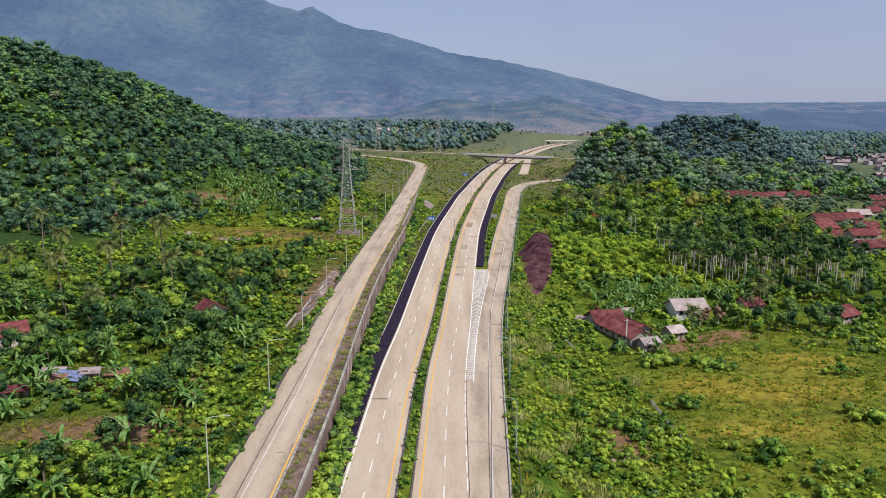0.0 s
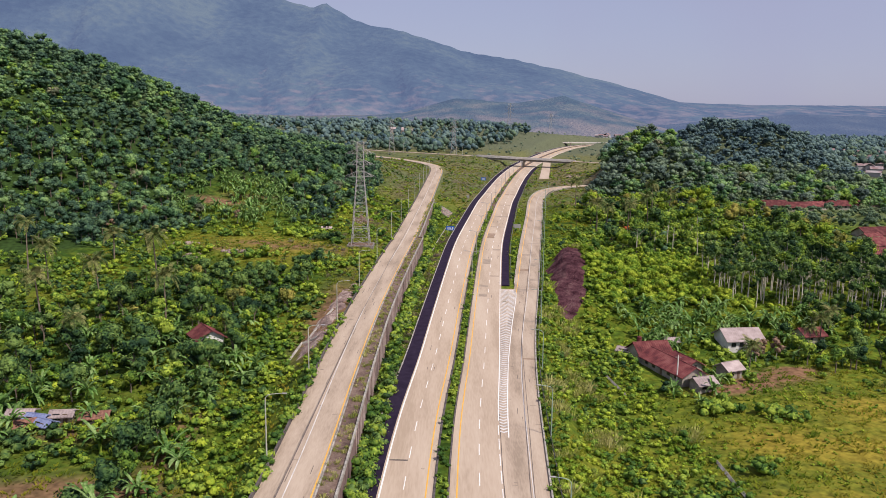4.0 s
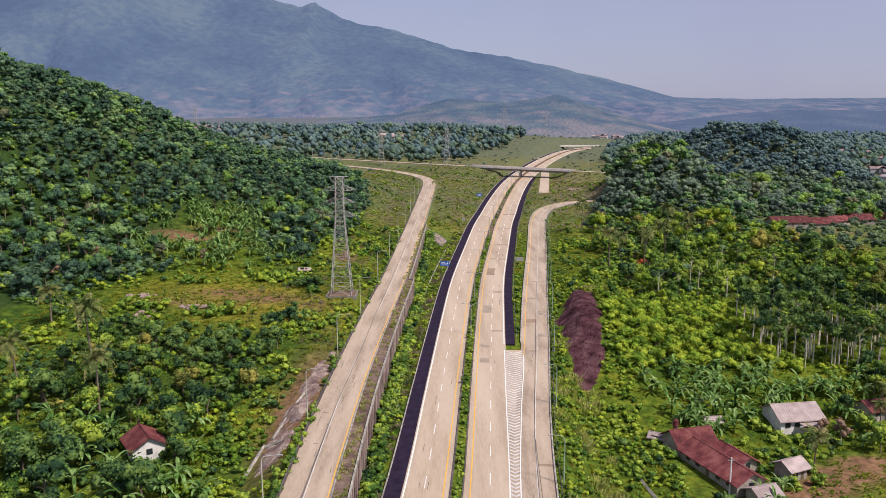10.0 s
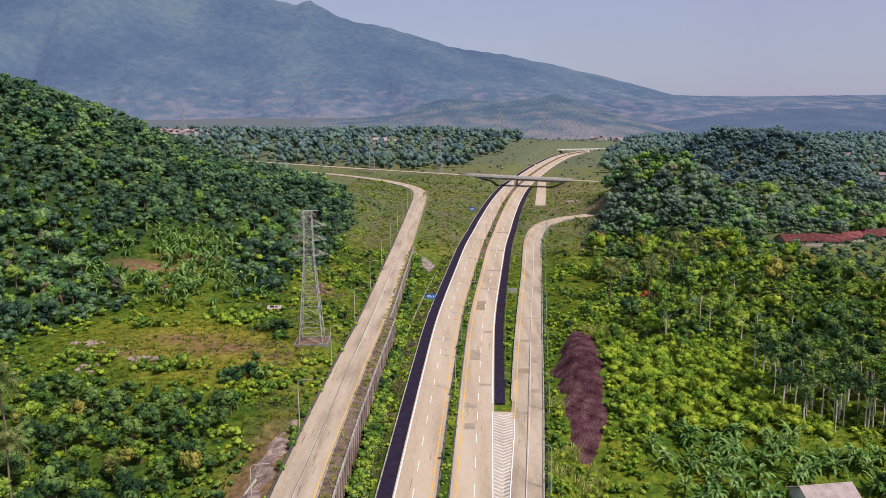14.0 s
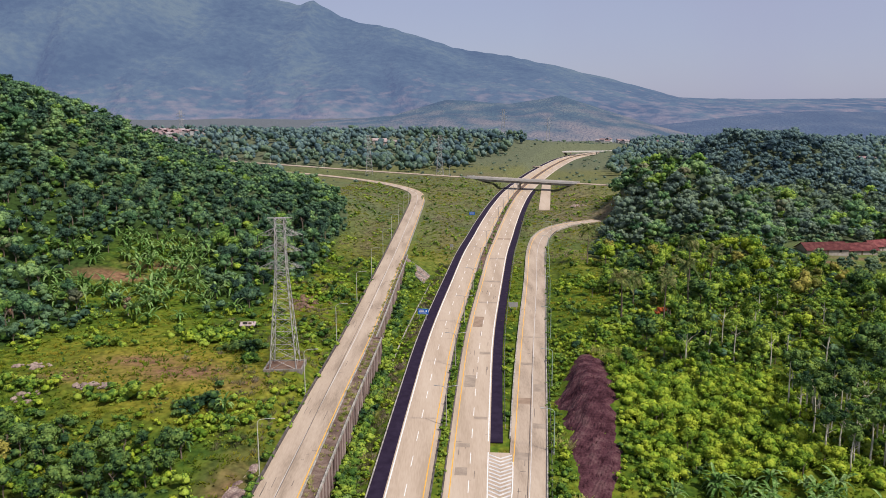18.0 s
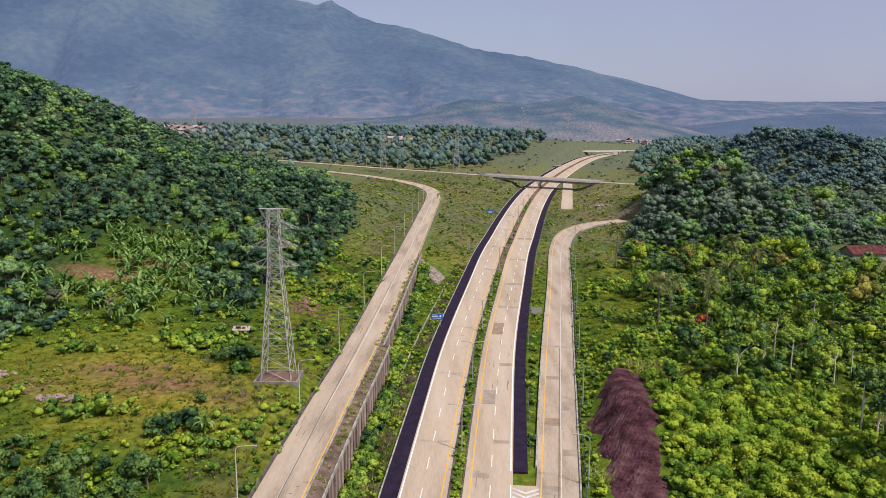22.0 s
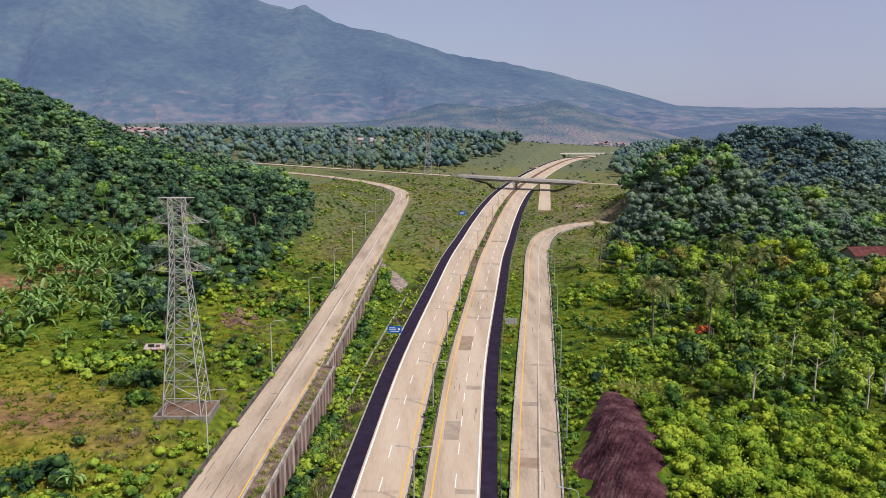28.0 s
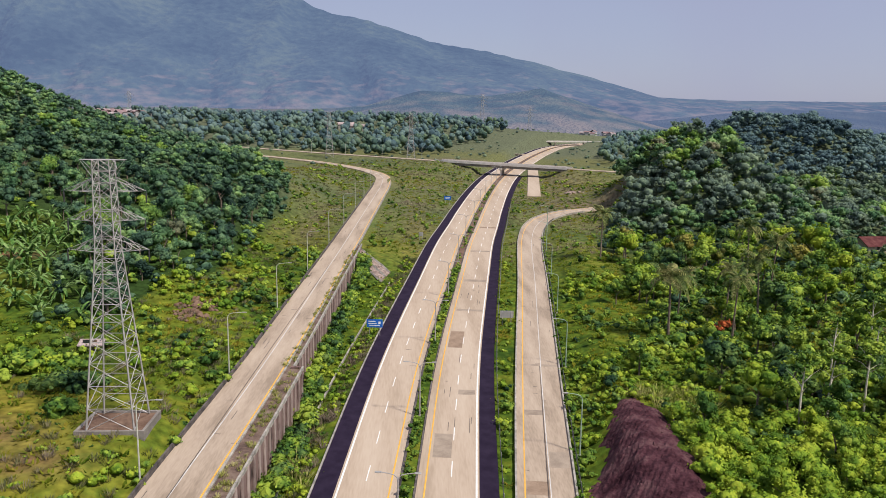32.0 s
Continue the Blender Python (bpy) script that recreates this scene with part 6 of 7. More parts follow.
for i, yy in enumerate(np.arange(124, 520, 37)):
    s = R(yy)
    p = RAMP_R.spot(s, half_r(s) + 1.5)
    m = pose(p.x, p.y, float(ground_z(p.x, p.y)), 0, 0, RAMP_R.heading(s)[0] + 180)
    if i:
        copy_thing(lamp, m)
    else:
        lamp.matrix_basis = m
lamp = street_lamp(9.5, 2.0, STEEL, "thin steel lamp with two arms on the median", "lamps of the median", 2)
for i, yy in enumerate(np.arange(284, 660, 37)):
    s = S(yy)
    m = pose(*MAIN.spot(s, 0, 0.1), 0, 0, MAIN.heading(s)[0])
    if i:
        copy_thing(lamp, m)
    else:
        lamp.matrix_basis = m
lamp = street_lamp(9.0, 2.0, POLE_PALE, "pale street lamp beside the crossing road", "lamps of the crossing road")
for i, s in enumerate(np.arange(OV[2] + 12, OVER.s[-1] - 30, 34)):
    p = OVER.spot(s, -5.0)
    m = pose(p.x, p.y, float(ground_z(p.x, p.y)), 0, 0, OVER.heading(s)[0])
    if i:
        copy_thing(lamp, m)
    else:
        lamp.matrix_basis = m


def road_sign(x, y, turn, w, h, up, face, label, bars):
    z = float(ground_z(x, y))
    ob = thing("road_sign", label, "road sign", "", (x, y, z), turn)
    for px in (-w * 0.32, w * 0.32):
        bm = bmesh.new()
        tube(bm, [(px, 0.08, -0.6), (px, 0.08, up + h * 0.9)], 0.07, 8)
        part("post", bm, STEEL, ob)
    panel = part("panel", box(bmesh.new(), -w / 2, w / 2, -0.03, 0.03, up, up + h, 0.02), face, ob)
    for bx, bz, bw, bh in bars:
        part("text_bar", box(bmesh.new(), bx - bw / 2, bx + bw / 2, -0.045, -0.032, up + bz - bh / 2, up + bz + bh / 2), PAINT, panel)
    return ob


road_sign(-5.6, 363.5, -4, 3.6, 1.9, 2.3, BLUE, "blue direction sign with white lettering on two posts", [(-0.6, 1.4, 1.6, 0.22), (-0.5, 0.9, 1.9, 0.22), (1.1, 1.1, 0.5, 0.6), (0, 0.45, 2.4, 0.18)])
p = MAIN.spot(S(560), -17)
road_sign(p.x, p.y, -8, 3.4, 2.0, 2.0, BLUE, "small blue sign on the bank before the bridge", [(0, 1.3, 2.2, 0.25), (0, 0.7, 2.0, 0.25)])
p = MAIN.spot(S(373), 15.6)
road_sign(p.x, p.y, 180, 3.2, 1.7, 2.0, BLUE, "sign seen from its grey back, on two posts", [(0, 1.1, 2.0, 0.22), (0, 0.6, 2.2, 0.22)])
bm = box(bmesh.new(), -1.6, 1.6, 0.032, 0.05, 2.0, 3.7)
part("back_sheet", bm, GREY, bpy.data.objects["road_sign.002"], "dull grey back sheet")
p = MAIN.spot(S(470), -16.5)
road_sign(p.x, p.y, 176, 1.6, 1.4, 1.6, GREY, "small grey sign board on the bank", [])


# ---- lattice pylons ----
def pylon(h, base, mat, label, group):
    """A square lattice tower with three pairs of crossarms and a top beam."""
    ob = thing("pylon", label, "power pylon", group)
    waist = h * 0.665

    def half(z):
        return float(np.interp(z, [0, waist, h], [base / 2, 1.35, 1.1]))

    levels = [0, 0.085, 0.17, 0.255, 0.335, 0.41, 0.475, 0.535, 0.585, 0.63, 0.665, 0.715, 0.765, 0.815, 0.865, 0.915, 0.96, 1.0]
    zs = [q * h for q in levels]
    for sx, sy in ((-1, -1), (1, -1), (1, 1), (-1, 1)):
        bm = bmesh.new()
        tube(bm, [(sx * half(z), sy * half(z), z if i else -0.4) for i, z in enumerate(zs)], [0.15 - 0.07 * z / h for z in zs], 4)
        part("leg", bm, mat, ob)
    for ax, ay, bx, by in ((-1, -1, 1, -1), (1, -1, 1, 1), (1, 1, -1, 1), (-1, 1, -1, -1)):
        for flip in (0, 1):
            path = []
            for i, z in enumerate(zs):
                c = half(z)
                path.append((ax * c, ay * c, z) if (i + flip) % 2 else (bx * c, by * c, z))
            part("diagonal_brace", tube(bmesh.new(), path, 0.06, 4), mat, ob)
    for z in zs[1:]:
        c = half(z)
        part("ring_brace", tube(bmesh.new(), [(-c, -c, z), (c, -c, z), (c, c, z), (-c, c, z), (-c, -c, z)], 0.05, 4), mat, ob)
    for z, reach in ((0.668 * h, 5.5), (0.78 * h, 5.2), (0.885 * h, 5.5)):
        for sgn in (-1, 1):
            w, w1, tip = half(z), half(z + 1.9), Vector((sgn * reach, 0, z + 0.15))
            lo = [Vector((sgn * w, sy * w, z)) for sy in (-1, 1)]
            up = [Vector((sgn * w1, sy * w1, z + 1.9)) for sy in (-1, 1)]
            path = [lo[0], tip, up[0], lo[0].lerp(tip, 0.35), up[0].lerp(tip, 0.35), lo[0].lerp(tip, 0.7), lo[1].lerp(tip, 0.7), up[1].lerp(tip, 0.35), lo[1].lerp(tip, 0.35), lo[0].lerp(tip, 0.35), lo[1].lerp(tip, 0.35), up[1], tip, lo[1]]
            arm = part("crossarm", tube(bmesh.new(), path, 0.07, 4), mat, ob)
            part("insulator", tube(bmesh.new(), [(tip.x, 0, z + 0.1), (tip.x, 0, z - 0.5), (tip.x, 0, z - 1.5)], [0.05, 0.12, 0.1], 8), DARK, arm)
    path = [(-1.1, -1.1, h - 2.4), (-3, -0.3, h), (3, -0.3, h), (1.1, -1.1, h - 2.4), (1.1, -1.1, h), (2.0, -0.7, h - 1.2), (1.1, 1.1, h), (1.1, 1.1, h - 2.4), (3, 0.3, h), (-3, 0.3, h), (-1.1, 1.1, h - 2.4), (-1.1, 1.1, h), (-2, 0.7, h - 1.2), (-1.1, -1.1, h)]
    part("top_beam", tube(bmesh.new(), path, 0.07, 4), mat, ob)
    return ob


tower = pylon(37.6, 6.6, STEEL, "tall grey steel lattice pylon on a walled plinth", "power pylons")
tower.matrix_basis = pose(-38.3, 302, 7.8, 0, 0, 2)
for i, (px, py, turn, k) in enumerate(((-64, 752, 10, 0.86), (-5, 744, 6, 0.86), (69, 1064, 0, 1.0), (150, 1265, 0, 1.0), (-380, 1210, 0, 1.05))):
    copy_thing(tower, pose(px, py, float(ground_z(px, py)), 0, 0, turn) @ Matrix.Diagonal((k, k, k, 1)))
plinth = thing("pylon_plinth", "low square concrete wall round the pylon foot", "plinth", "", (-38.3, 302, 7.7), 2)
for a, b, c, d in ((-4.8, 4.8, -3.9, -3.5), (-4.8, 4.8, 3.5, 3.9), (-4.8, -4.4, -3.5, 3.5), (4.4, 4.8, -3.5, 3.5)):
    part("wall_side", box(bmesh.new(), a, b, c, d, -2.5, 0.4, 0.04), GIRDER, plinth)
part("earth_fill", box(bmesh.new(), -4.4, 4.4, -3.5, 3.5, -2, 0.1), SOIL, plinth, "brown earth inside the wall")


# ---- houses ----
def house(x, y, turn, w, d, h, rise, roof, label, group="", windows=2, sink=0.0, porch=False, face=PLASTER):
    """Walls, a pitched roof of two slopes with ridge, gables, door and windows; the ridge runs along local x."""
    z = float(ground_z(x, y)) - sink
    ob = thing("house", label, "house", group, (x, y, z), turn)
    bm = bmesh.new()
    pts = [(-w / 2, -d / 2), (w / 2, -d / 2), (w / 2, d / 2), (-w / 2, d / 2)]
    lo, hi = [bm.verts.new((*p, -1.5)) for p in pts], [bm.verts.new((*p, h)) for p in pts]
    g0, g1 = bm.verts.new((-w / 2, 0, h + rise - 0.1)), bm.verts.new((w / 2, 0, h + rise - 0.1))
    bm.faces.new((lo[0], lo[1], hi[1], hi[0])), bm.faces.new((lo[2], lo[3], hi[3], hi[2]))
    bm.faces.new((lo[1], lo[2], hi[2], g1, hi[1])), bm.faces.new((lo[3], lo[0], hi[0], g0, hi[3])), bm.faces.new(lo[::-1])
    part("wall", bm, face, ob)
    e, lift = 0.7, rise * 0.7 / (d / 2)
    for sgn in (-1, 1):
        bm = bmesh.new()
        a, b = (sgn * (d / 2 + e), h - lift), (0.0, h + rise)
        cols = np.linspace(-w / 2 - e, w / 2 + e, 2 * int((w + 2 * e) / 0.62) + 1)
        top = [[bm.verts.new((q, r[0], r[1] + 0.16 + 0.07 * (i % 2))) for i, q in enumerate(cols)] for r in (a, b)]
        low = [[bm.verts.new((q, r[0], r[1])) for q in (cols[0], cols[-1])] for r in (a, b)]
        for i in range(len(cols) - 1):                              # raised rows of tiles
            bm.faces.new((top[0][i], top[0][i + 1], top[1][i + 1], top[1][i]))
        bm.faces.new((low[0][0], low[1][0], low[1][1], low[0][1]))
        bm.faces.new([low[0][0], low[0][1], *top[0][::-1]]), bm.faces.new([low[1][1], low[1][0], *top[1]])
        bm.faces.new((low[0][0], top[0][0], top[1][0], low[1][0])), bm.faces.new((low[0][1], low[1][1], top[1][-1], top[0][-1]))
        part("roof", bm, roof, ob)
    bm = bmesh.new()
    tube(bm, [(-w / 2 - e, 0, h + rise + 0.16), (w / 2 + e, 0, h + rise + 0.16)], 0.14, 6)
    part("ridge_cap", bm, roof, ob)
    for i in range(windows):
        q = (-0.5 + (i + 0.5) / windows) * w * 0.9
        if i == windows // 2:
            part("door", box(bmesh.new(), q - 0.45, q + 0.45, -d / 2 - 0.05, -d / 2 + 0.02, 0.0, 2.05), WOOD, ob)
        else:
            win = part("window", box(bmesh.new(), q - 0.6, q + 0.6, -d / 2 - 0.04, -d / 2 + 0.02, 0.9, 2.1), GLASS_DARK, ob)
            for r in ((q - 0.68, q - 0.6, 0.82, 2.18), (q + 0.6, q + 0.68, 0.82, 2.18), (q - 0.6, q + 0.6, 2.1, 2.18), (q - 0.6, q + 0.6, 0.82, 0.9)):
                part("window_frame", box(bmesh.new(), r[0], r[1], -d / 2 - 0.07, -d / 2 + 0.01, r[2], r[3]), WOOD, win)
    part("window", box(bmesh.new(), w / 2 - 0.02, w / 2 + 0.04, -0.6, 0.6, 0.9, 2.1), GLASS_DARK, ob)
    if porch:
        part("porch_roof", box(bmesh.new(), -w * 0.1, w * 0.45, -d / 2 - 2.4, -d / 2 - 0.72, h - 0.75, h - 0.62), ROOF_GREY, ob, "pale sheet porch roof")
        for q in (-w * 0.08, w * 0.43):
            part("porch_post", box(bmesh.new(), q - 0.07, q + 0.07, -d / 2 - 2.3, -d / 2 - 2.16, -0.5, h - 0.75), WOOD, ob)
    return ob


house(52.3, 213.0, -70, 17.5, 6.8, 2.3, 1.9, ROOF_RED, "long farmhouse with weathered red tiled roof", "farm buildings", 5)
house(49.6, 225.5, 14, 9.0, 7.2, 2.5, 2.3, ROOF_RED, "farmhouse end block with steep red roof", "farm buildings", 3)
house(57.0, 218.0, -70, 8.0, 5.0, 2.1, 1.3, ROOF_RED, "low wing with patched red roof", "farm buildings", 2)
house(56.6, 202.2, 20, 4.6, 4.0, 2.1, 1.0, ROOF_GREY, "open lean-to with greyish roof", "farm buildings", 2)
house(44.0, 229.5, -30, 3.4, 2.6, 1.7, 0.6, ROOF_GREY, "small pale-roofed outhouse beside the farmhouse", "farm buildings", 2)
house(79.0, 240.0, 8, 10.6, 8.4, 2.8, 2.3, ROOF_GREY, "white-walled house with faded pinkish-grey roof", "", 4, 0, True, WHITE_WALL)
house(101, 244, 14, 6.5, 6, 2.1, 1.5, ROOF_RED, "small house with dark red roof among bananas", "", 2)
house(67, 213.5, 25, 4.6, 4.2, 2.6, 1.2, ROOF_GREY, "small brick hut with grey sheet roof", "", 2)
house(128, 238, 30, 8.5, 8, 2.3, 2.0, ROOF_RED, "red-roofed house among trees", "", 3)
house(-65.5, 208.5, -55, 7.5, 6.4, 2.6, 1.9, ROOF_RED, "small white house with red roof in the valley", "", 2, 0, False, WHITE_WALL)
house(-113, 190, 35, 9, 7.5, 3.0, 2.2, ROOF_RED, "house with dark red hipped-looking roof", "", 3)
TARP = material("faded_blue_tarpaulin", [(0.10, 0.13, 0.27), (0.20, 0.23, 0.36)], 0.8, 0.7, 0.2, 6)
RUST = material("rusty_sheet", [(0.13, 0.055, 0.035), (0.25, 0.12, 0.08)], 0.8, 0.8, 0.3, 7)
for hx, hy, turn, w, d, roof, label in ((-89.5, 168, 5, 4.2, 3.0, ROOF_GREY, "low shack with pale sheet roof"), (-85.5, 166.5, -12, 3.4, 2.6, TARP, "low shack under a faded blue tarpaulin"), (-81.5, 168.5, 9, 3.6, 2.8, ROOF_GREY, "low shack with pale sheet roof"),
                                        (-86.5, 163.6, 30, 3.0, 2.4, RUST, "tumbledown shack with rusty roof"), (-82.5, 163.8, -25, 2.8, 2.2, TARP, "low shack under a faded blue tarpaulin"), (-75, 168.5, 14, 4.4, 3.0, RUST, "tumbledown shack with rusty roof"),
                                        (-93, 158, 20, 5.0, 3.6, ROOF_RED, "tumbledown shack with rusty red roof")):
    house(hx, hy, turn, w, d, 1.7, 0.55, roof, label, "valley shacks", 2, 0.3)
house(-56.7, 336.6, 4, 3.2, 2.2, 1.3, 0.4, ROOF_GREY, "tiny field shelter with pale roof", "", 2)
house(59, 238, 5, 3.2, 2.4, 1.9, 0.6, ROOF_GREY, "small plank shed in the banana garden", "", 2)
for hx, hy, turn, w, d, k in ((187, 489, 8, 22, 10, 0), (208, 497, 8, 17, 10, 0), (226, 512, 24, 13, 9, 0), (243, 520, 5, 15, 10, 0), (262, 533, 40, 12, 9, 0), (281, 548, 0, 13, 9, 1),
                          (203, 398, 12, 18, 11, 0), (190, 378, 30, 10, 8, 0), (216, 384, -10, 10, 8, 0), (178, 352, 20, 10, 9, 0), (172, 334, -15, 9, 8, 0), (190, 342, 5, 11, 8, 0), (204, 358, 45, 9, 7, 0), (181, 318, 10, 11, 8, 0),
                          (226, 420, 15, 12, 9, 0), (244, 444, -5, 12, 9, 1), (262, 462, 30, 11, 9, 0), (252, 405, 0, 12, 8, 0), (282, 488, 12, 13, 9, 0), (300, 520, -20, 12, 9, 0), (318, 560, 10, 14, 10, 0), (240, 378, 60, 10, 8, 0),
                          (336, 600, 0, 14, 10, 0), (352, 640, 25, 13, 9, 0), (300, 585, 50, 12, 9, 0), (370, 620, -10, 13, 9, 1), (272, 440, 70, 10, 8, 0), (326, 515, 15, 11, 8, 0)):
    house(hx, hy, turn, w, d, 2.5, d * 0.27, ROOF_GREY if k else ROOF_RED, "village house with " + ("pale grey roof" if k else "red tiled roof"), "houses of the village", 3)


# Distant roofs and walls, haze put into their colours as pale grey.
FAR_ROOF = material("hazed_roofs", [(0.250, 0.175, 0.175), (0.200, 0.125, 0.125), (0.330, 0.300, 0.300)], 0.05, 0.9, 0.0, 4)
FAR_WALL = material("hazed_walls", [(0.315, 0.300, 0.300), (0.450, 0.435, 0.427)], 0.03, 0.9, 0.0, 4)


def town(name, label, cx, cy, sx, sy, n, seed):
    """Far houses, too small to pick apart: walls and pitched roofs in one mesh."""
    r = np.random.default_rng(seed)
    x, y = cx + r.normal(size=n) * sx, cy + r.normal(size=n) * sy
    z, ang = ground_z(x, y), r.uniform(0, 6.28, n)
    w, d, h = r.uniform(6, 12, n), r.uniform(5, 9, n), r.uniform(3, 6, n)
    for part_name, mat, ring in (("walls", FAR_WALL, 0), ("roofs", FAR_ROOF, 1)):
        V, F = [], []
        for i in range(n):
            c, s_ = math.cos(ang[i]), math.sin(ang[i])
            a, b, hh = w[i] / 2, d[i] / 2, h[i]
            if ring:
                a, b = a + 0.6, b + 0.6
                loc = [(-a, -b, hh - 0.2), (a, -b, hh - 0.2), (a, 0, hh + b * 0.5), (-a, 0, hh + b * 0.5), (-a, b, hh - 0.2), (a, b, hh - 0.2)]
                fc = [(0, 1, 2, 3), (3, 2, 5, 4)]
            else:
                loc = [(-a, -b, -3), (a, -b, -3), (a, b, -3), (-a, b, -3), (-a, -b, hh), (a, -b, hh), (a, b, hh), (-a, b, hh)]
                fc = [(0, 1, 5, 4), (1, 2, 6, 5), (2, 3, 7, 6), (3, 0, 4, 7), (4, 5, 6, 7)]
            F += [tuple(len(V) + q for q in f) for f in fc]
            V += [(x[i] + p[0] * c - p[1] * s_, y[i] + p[0] * s_ + p[1] * c, z[i] + p[2]) for p in loc]
        ob = tagged(new(name + "_" + part_name, mesh_arrays(name, V, F, mat)), label + (" roofs" if ring else " walls"), "town", kind="stuff")


town("far_town", "distant village with reddish tiled", 470, 800, 70, 90, 130, 31)
town("far_town", "distant town at the mountain foot with pale and red", -362, 1085, 32, 40, 110, 32)
town("far_town", "distant roadside village with red", 330, 1290, 60, 30, 60, 33)

for hx, hy in ((-78, 1002), (-66, 992), (-20, 1080)):
    house(hx, hy, 10, 16, 10, 4, 2, ROOF_GREY, "pale house on a far wooded knoll", "houses on the far knoll", 3)

# trees between the village houses
x, y = scatter(150, 420, 300, 640, 8.0, rs)
spots = np.array([ob.location[:2] for ob in scene.objects if ob.name.startswith("house")])
gap_to = np.min(np.hypot(x[:, None] - spots[:, 0], y[:, None] - spots[:, 1]), axis=1)
k = (gap_to > 11.5) & (wooded(x, y) < 0.4) & (wave(x, y, 22, 0.4) + rs.normal(size=len(x)) * 0.4 > -0.15) & (bump(x, y, 195, 474, 26, 10, 1) < 0.4)
wood("garden_trees", "green garden trees between the village houses", LOW, x[k], y[k], rs.uniform(0.45, 1.0, k.sum()), HUMP_MID, rs, trunks=False)


def channel(x0, y0, x1, y1, label):
    """A low concrete channel wall along the grass."""
    ob = thing("channel_wall", label, "wall", "channel walls", (x0, y0, float(ground_z(x0, y0))))
    n, d = 6, Vector((x1 - x0, y1 - y0, 0)) / 6
    for i in range(n):
        a, b = d * i, d * (i + 0.97)
        za, zb = (float(ground_z(x0 + p.x, y0 + p.y) - ground_z(x0, y0)) for p in (a, b))
        bm = bmesh.new()
        beam(bm, (a.x, a.y, za + 0.15), (b.x, b.y, zb + 0.15), 0.4)
        part("segment", bm, KERB, ob)


channel(46.5, 162, 46, 137, "low pale concrete channel wall in the meadow")
channel(34.9, 214.5, 36.9, 196.7, "short pale concrete channel wall in tall grass")
channel(-43.4, 199.5, -42.2, 211, "pale concrete drain edge along the bare bank")
channel(-42.2, 211, -37.6, 208.5, "pale concrete drain edge across the bare bank")
channel(-40.8, 213, -37.6, 232, "pale concrete drain edge along the bare bank")

# ---- mound, rocks, stub road, far bridge ----
def draped(name, mat, y0, y1, cy, cx, wy, ww, height, rough, label, category, n_a=30, n_b=70):
    """A rough heap laid over the ground: centre line and half width along y, ragged at the rim."""
    A2, B2 = np.meshgrid(np.linspace(-1, 1, n_a), np.linspace(0, 1, n_b))
    yy = y0 + (y1 - y0) * B2
    knots = np.linspace(0, 1, 26)
    rim = [np.interp(B2, knots, 1 + 0.13 * rs.normal(size=26)) + np.interp(B2, np.linspace(0, 1, 90), 0.02 * rs.normal(size=90)) for _ in range(2)]
    rag = np.where(A2 < 0, rim[0], rim[1])
    xx = np.interp(yy, cy, cx) + A2 * np.interp(yy, wy, ww) * rag
    dome = np.clip(1 - np.abs(A2) ** 4, 0, 1) * np.clip(np.sin(np.pi * B2), 0, 1) ** 0.3
    lumps = 0.55 * wave(xx, yy * 0.7, 2.6, 0.3) + 0.4 * np.abs(wave(xx * 0.8, yy, 1.3, 1.9)) + 0.22 * wave(xx, yy, 0.55, 0.8) + 0.3 * rs.normal(size=xx.shape) * (rs.uniform(size=xx.shape) < 0.06)
    zz = ground_z(xx.ravel(), yy.ravel()).reshape(xx.shape) - 0.3 + dome * (height + rough * lumps)
    q = np.array([(j * n_a + i, j * n_a + i + 1, (j + 1) * n_a + i + 1, (j + 1) * n_a + i) for j in range(n_b - 1) for i in range(n_a - 1)])
    return tagged(new(name, mesh_arrays(name, np.stack([xx.ravel(), yy.ravel(), zz.ravel()], 1), q, mat, False)), label, category)


draped("soil_mound", ROCK, 252, 323, MOUND_Y, MOUND_C, MOUND_Y, MOUND_W, 0.9, 0.9, "heap of bare dark purplish-brown volcanic soil", "mound", 44, 190)
draped("rubble_bank", RUBBLE, 192, 258, [192, 225, 258], [-40.0, -37.6, -34.6], [192, 205, 240, 258], [2.5, 4.0, 3.0, 1.2], 0.45, 0.9, "bank of bare brownish rubble below the ramp", "bank")


def boulder(seed, mat=STONE):
    bm = bmesh.new()
    bmesh.ops.create_icosphere(bm, subdivisions=2, radius=0.5)
    for v in bm.verts:
        v.co *= 1 + 0.35 * noise.noise(v.co * 2.4 + Vector((seed * 7.1, 0, 0)))
        v.co.z *= 0.7
    me = bpy.data.meshes.new("boulder")
    bm.to_mesh(me), bm.free()
    me.materials.append(mat)
    return me


BOULDERS = [boulder(i) for i in range(4)]
EARTHY = [boulder(i + 4, SOIL) for i in range(4)]


def rock_pile(x, y, rx, ry, n, size, label):
    ob = thing("rock_pile", label, "rocks", "rock piles", (x, y, float(ground_z(x, y))))
    for i in range(n):
        a, q = rs.uniform(0, 6.28), rs.uniform(0, 1) ** 0.6
        dx, dy = rx * q * math.cos(a), ry * q * math.sin(a)
        k = size * rs.uniform(0.6, 1.5)
        c = child("boulder", (EARTHY if "reddish" in label else BOULDERS)[i % 4], ob)
        c.matrix_basis = pose(dx, dy, float(ground_z(x + dx, y + dy)) - float(ground_z(x, y)) + 0.3 * (1 - q) * size, rs.uniform(-30, 30), rs.uniform(-30, 30), rs.uniform(0, 360)) @ Matrix.Scale(k, 4)


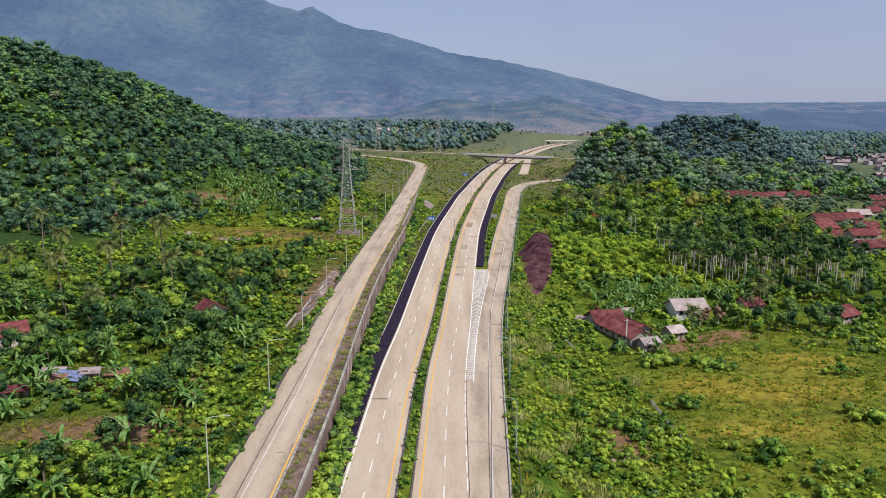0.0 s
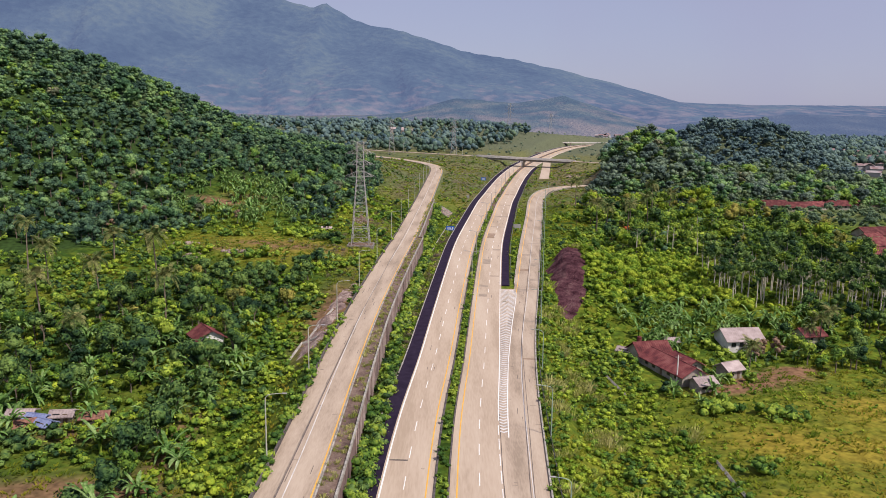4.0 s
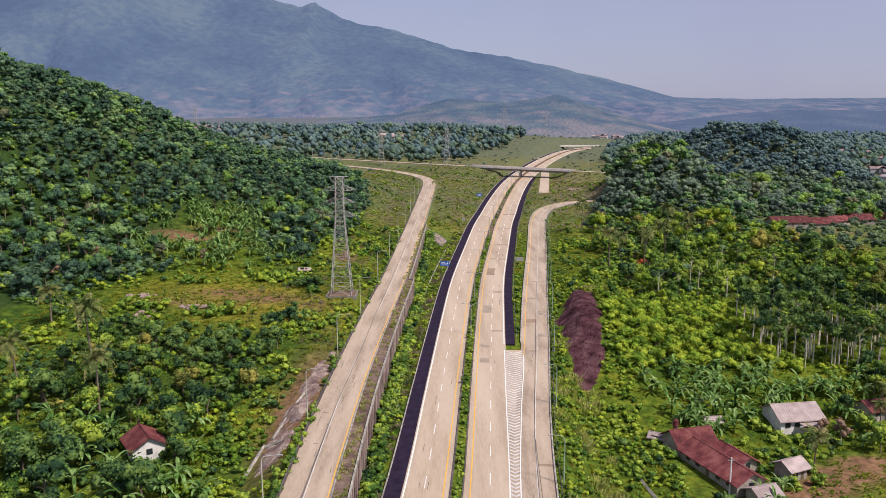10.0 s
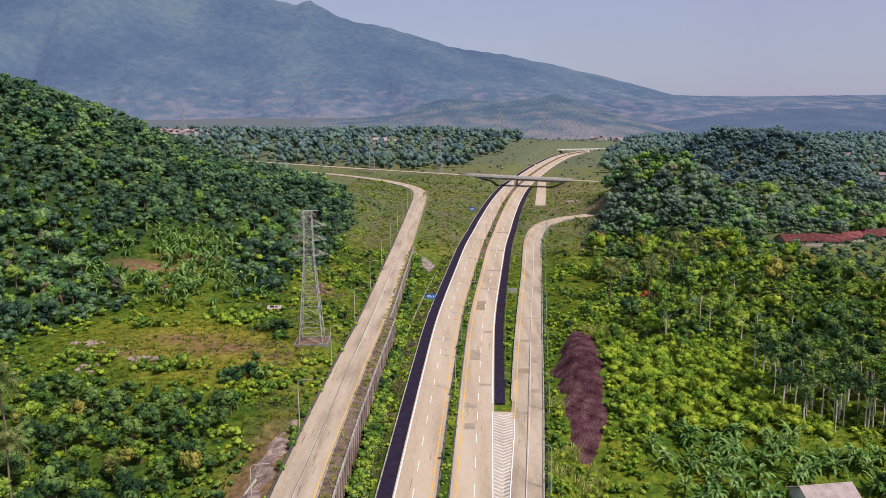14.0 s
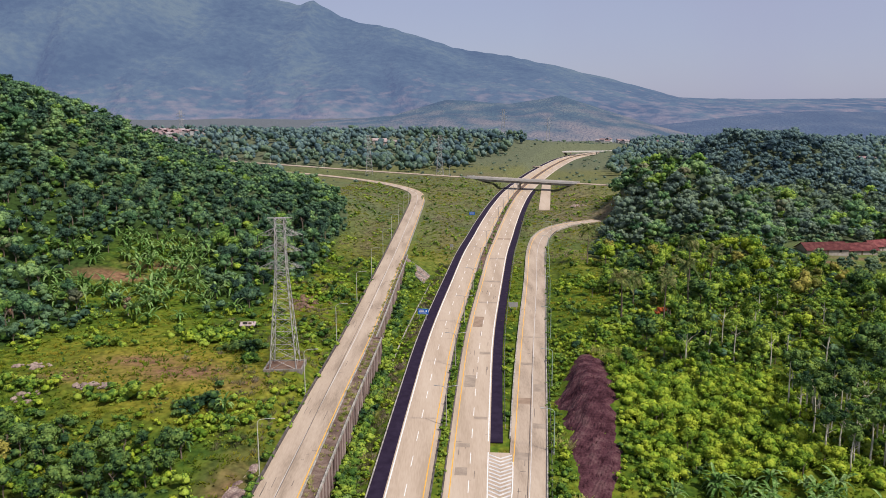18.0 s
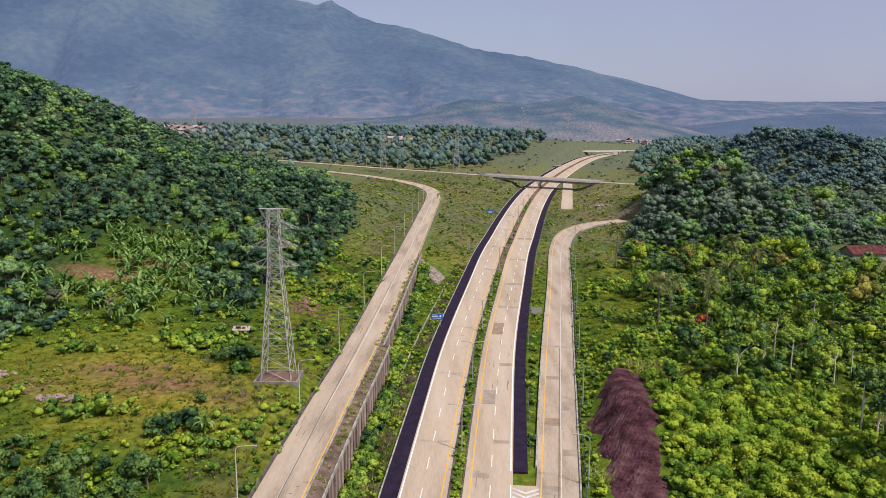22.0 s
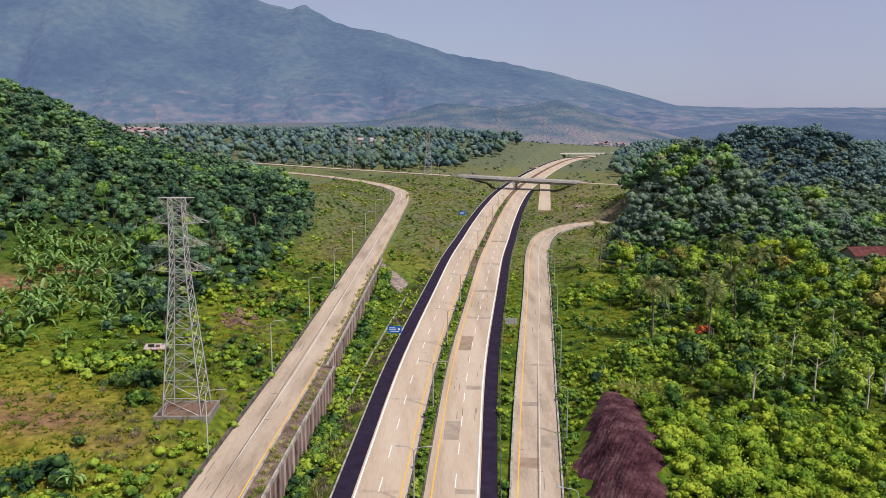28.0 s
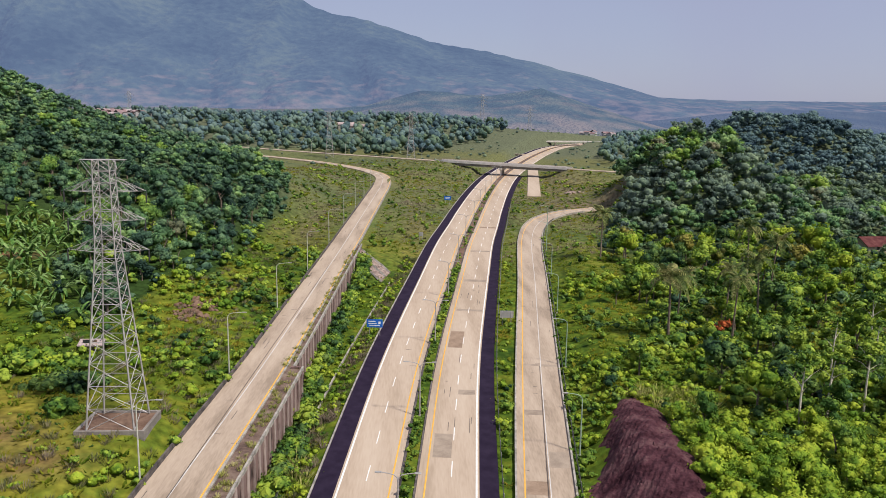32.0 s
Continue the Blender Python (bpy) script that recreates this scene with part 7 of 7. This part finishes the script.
rock_pile(-103, 303, 5, 2, 16, 1.3, "pile of greyish-brown boulders in the field")
rock_pile(-82, 290, 6, 2.2, 20, 1.4, "pile of greyish-brown boulders in the field")
rock_pile(-95, 285, 3, 4, 12, 1.2, "pile of greyish-brown boulders in the field")
rock_pile(-44.5, 361, 4.5, 8, 70, 1.1, "reddish-brown rubble heap behind the pylon")
rock_pile(33, 129, 3, 1.2, 6, 0.9, "a few pale boulders in the grass")
rock_pile(85, 604, 6, 7, 14, 1.6, "earthy rubble at the unfinished works")

STUB = Line([(q, yy, float(MAIN.near(np.array([q]), np.array([yy]))[2][0]), 3.4) for q, yy in ((62.5, 592.0), (69.0, 640.0), (77.0, 700.0), (84.5, 757.0))])
stub = setting("road_stub", mesh_of("road", *strip(STUB, 0, STUB.s[-1], -3.5, 3.5, 0.05, 0.6), CONCRETE), "unfinished pale concrete lane beside the bridge", "road")
branch = Line([(94, 880, 21, 3), (60, 905, 22, 3), (20, 925, 24, 3), (-60, 945, 26, 3)])
setting("road_branch", mesh_of("road", *strip(branch, 0, branch.s[-1], -3, 3, 0.6, 0.8), WORN), "pale branch road leaving the toll road", "road")
far_bridge = thing("overpass_bridge", "distant pale concrete overpass", "bridge")
FB = Line([(120, 1045, 29.6, 4), (150, 1047, 29.8, 4), (215, 1052, 30, 4)])
slab("deck", FB, 0, FB.s[-1], -4.5, 4.5, 0, 1.4, BRIDGE, far_bridge)
for s in (1.5, 30, 62, 92):
    q = FB.spot(s)
    part("pier_column", tube(bmesh.new(), [(q.x, q.y, float(ground_z(q.x, q.y)) - 1), (q.x, q.y, q.z - 1.3)], 0.8, 8), BRIDGE, far_bridge)

pole = thing("utility_pole", "white concrete utility pole beside the farmhouse", "utility pole", "", (51.2, 205, float(ground_z(51.2, 205))))
part("shaft", tube(bmesh.new(), [(0, 0, -0.6), (0, 0, 7.6)], [0.2, 0.14], 8), PAINT, pole)
part("cross_bar", box(bmesh.new(), -0.7, 0.7, -0.05, 0.05, 7.0, 7.12), STEEL, pole)
tank = thing("water_tank", "red plastic water tank on the farmhouse roof", "water tank", "", (48.0, 230.6, float(ground_z(48, 230)) + 3.2), 0)
part("stand", box(bmesh.new(), -0.5, 0.5, -0.5, 0.5, -3.5, 0.3, 0.05), WOOD, tank)
part("drum", tube(bmesh.new(), [(0, 0, 0.3), (0, 0, 0.4), (0, 0, 1.8), (0, 0, 2.05)], [0.6, 0.68, 0.68, 0.3], 14), ROOF_RED, tank)
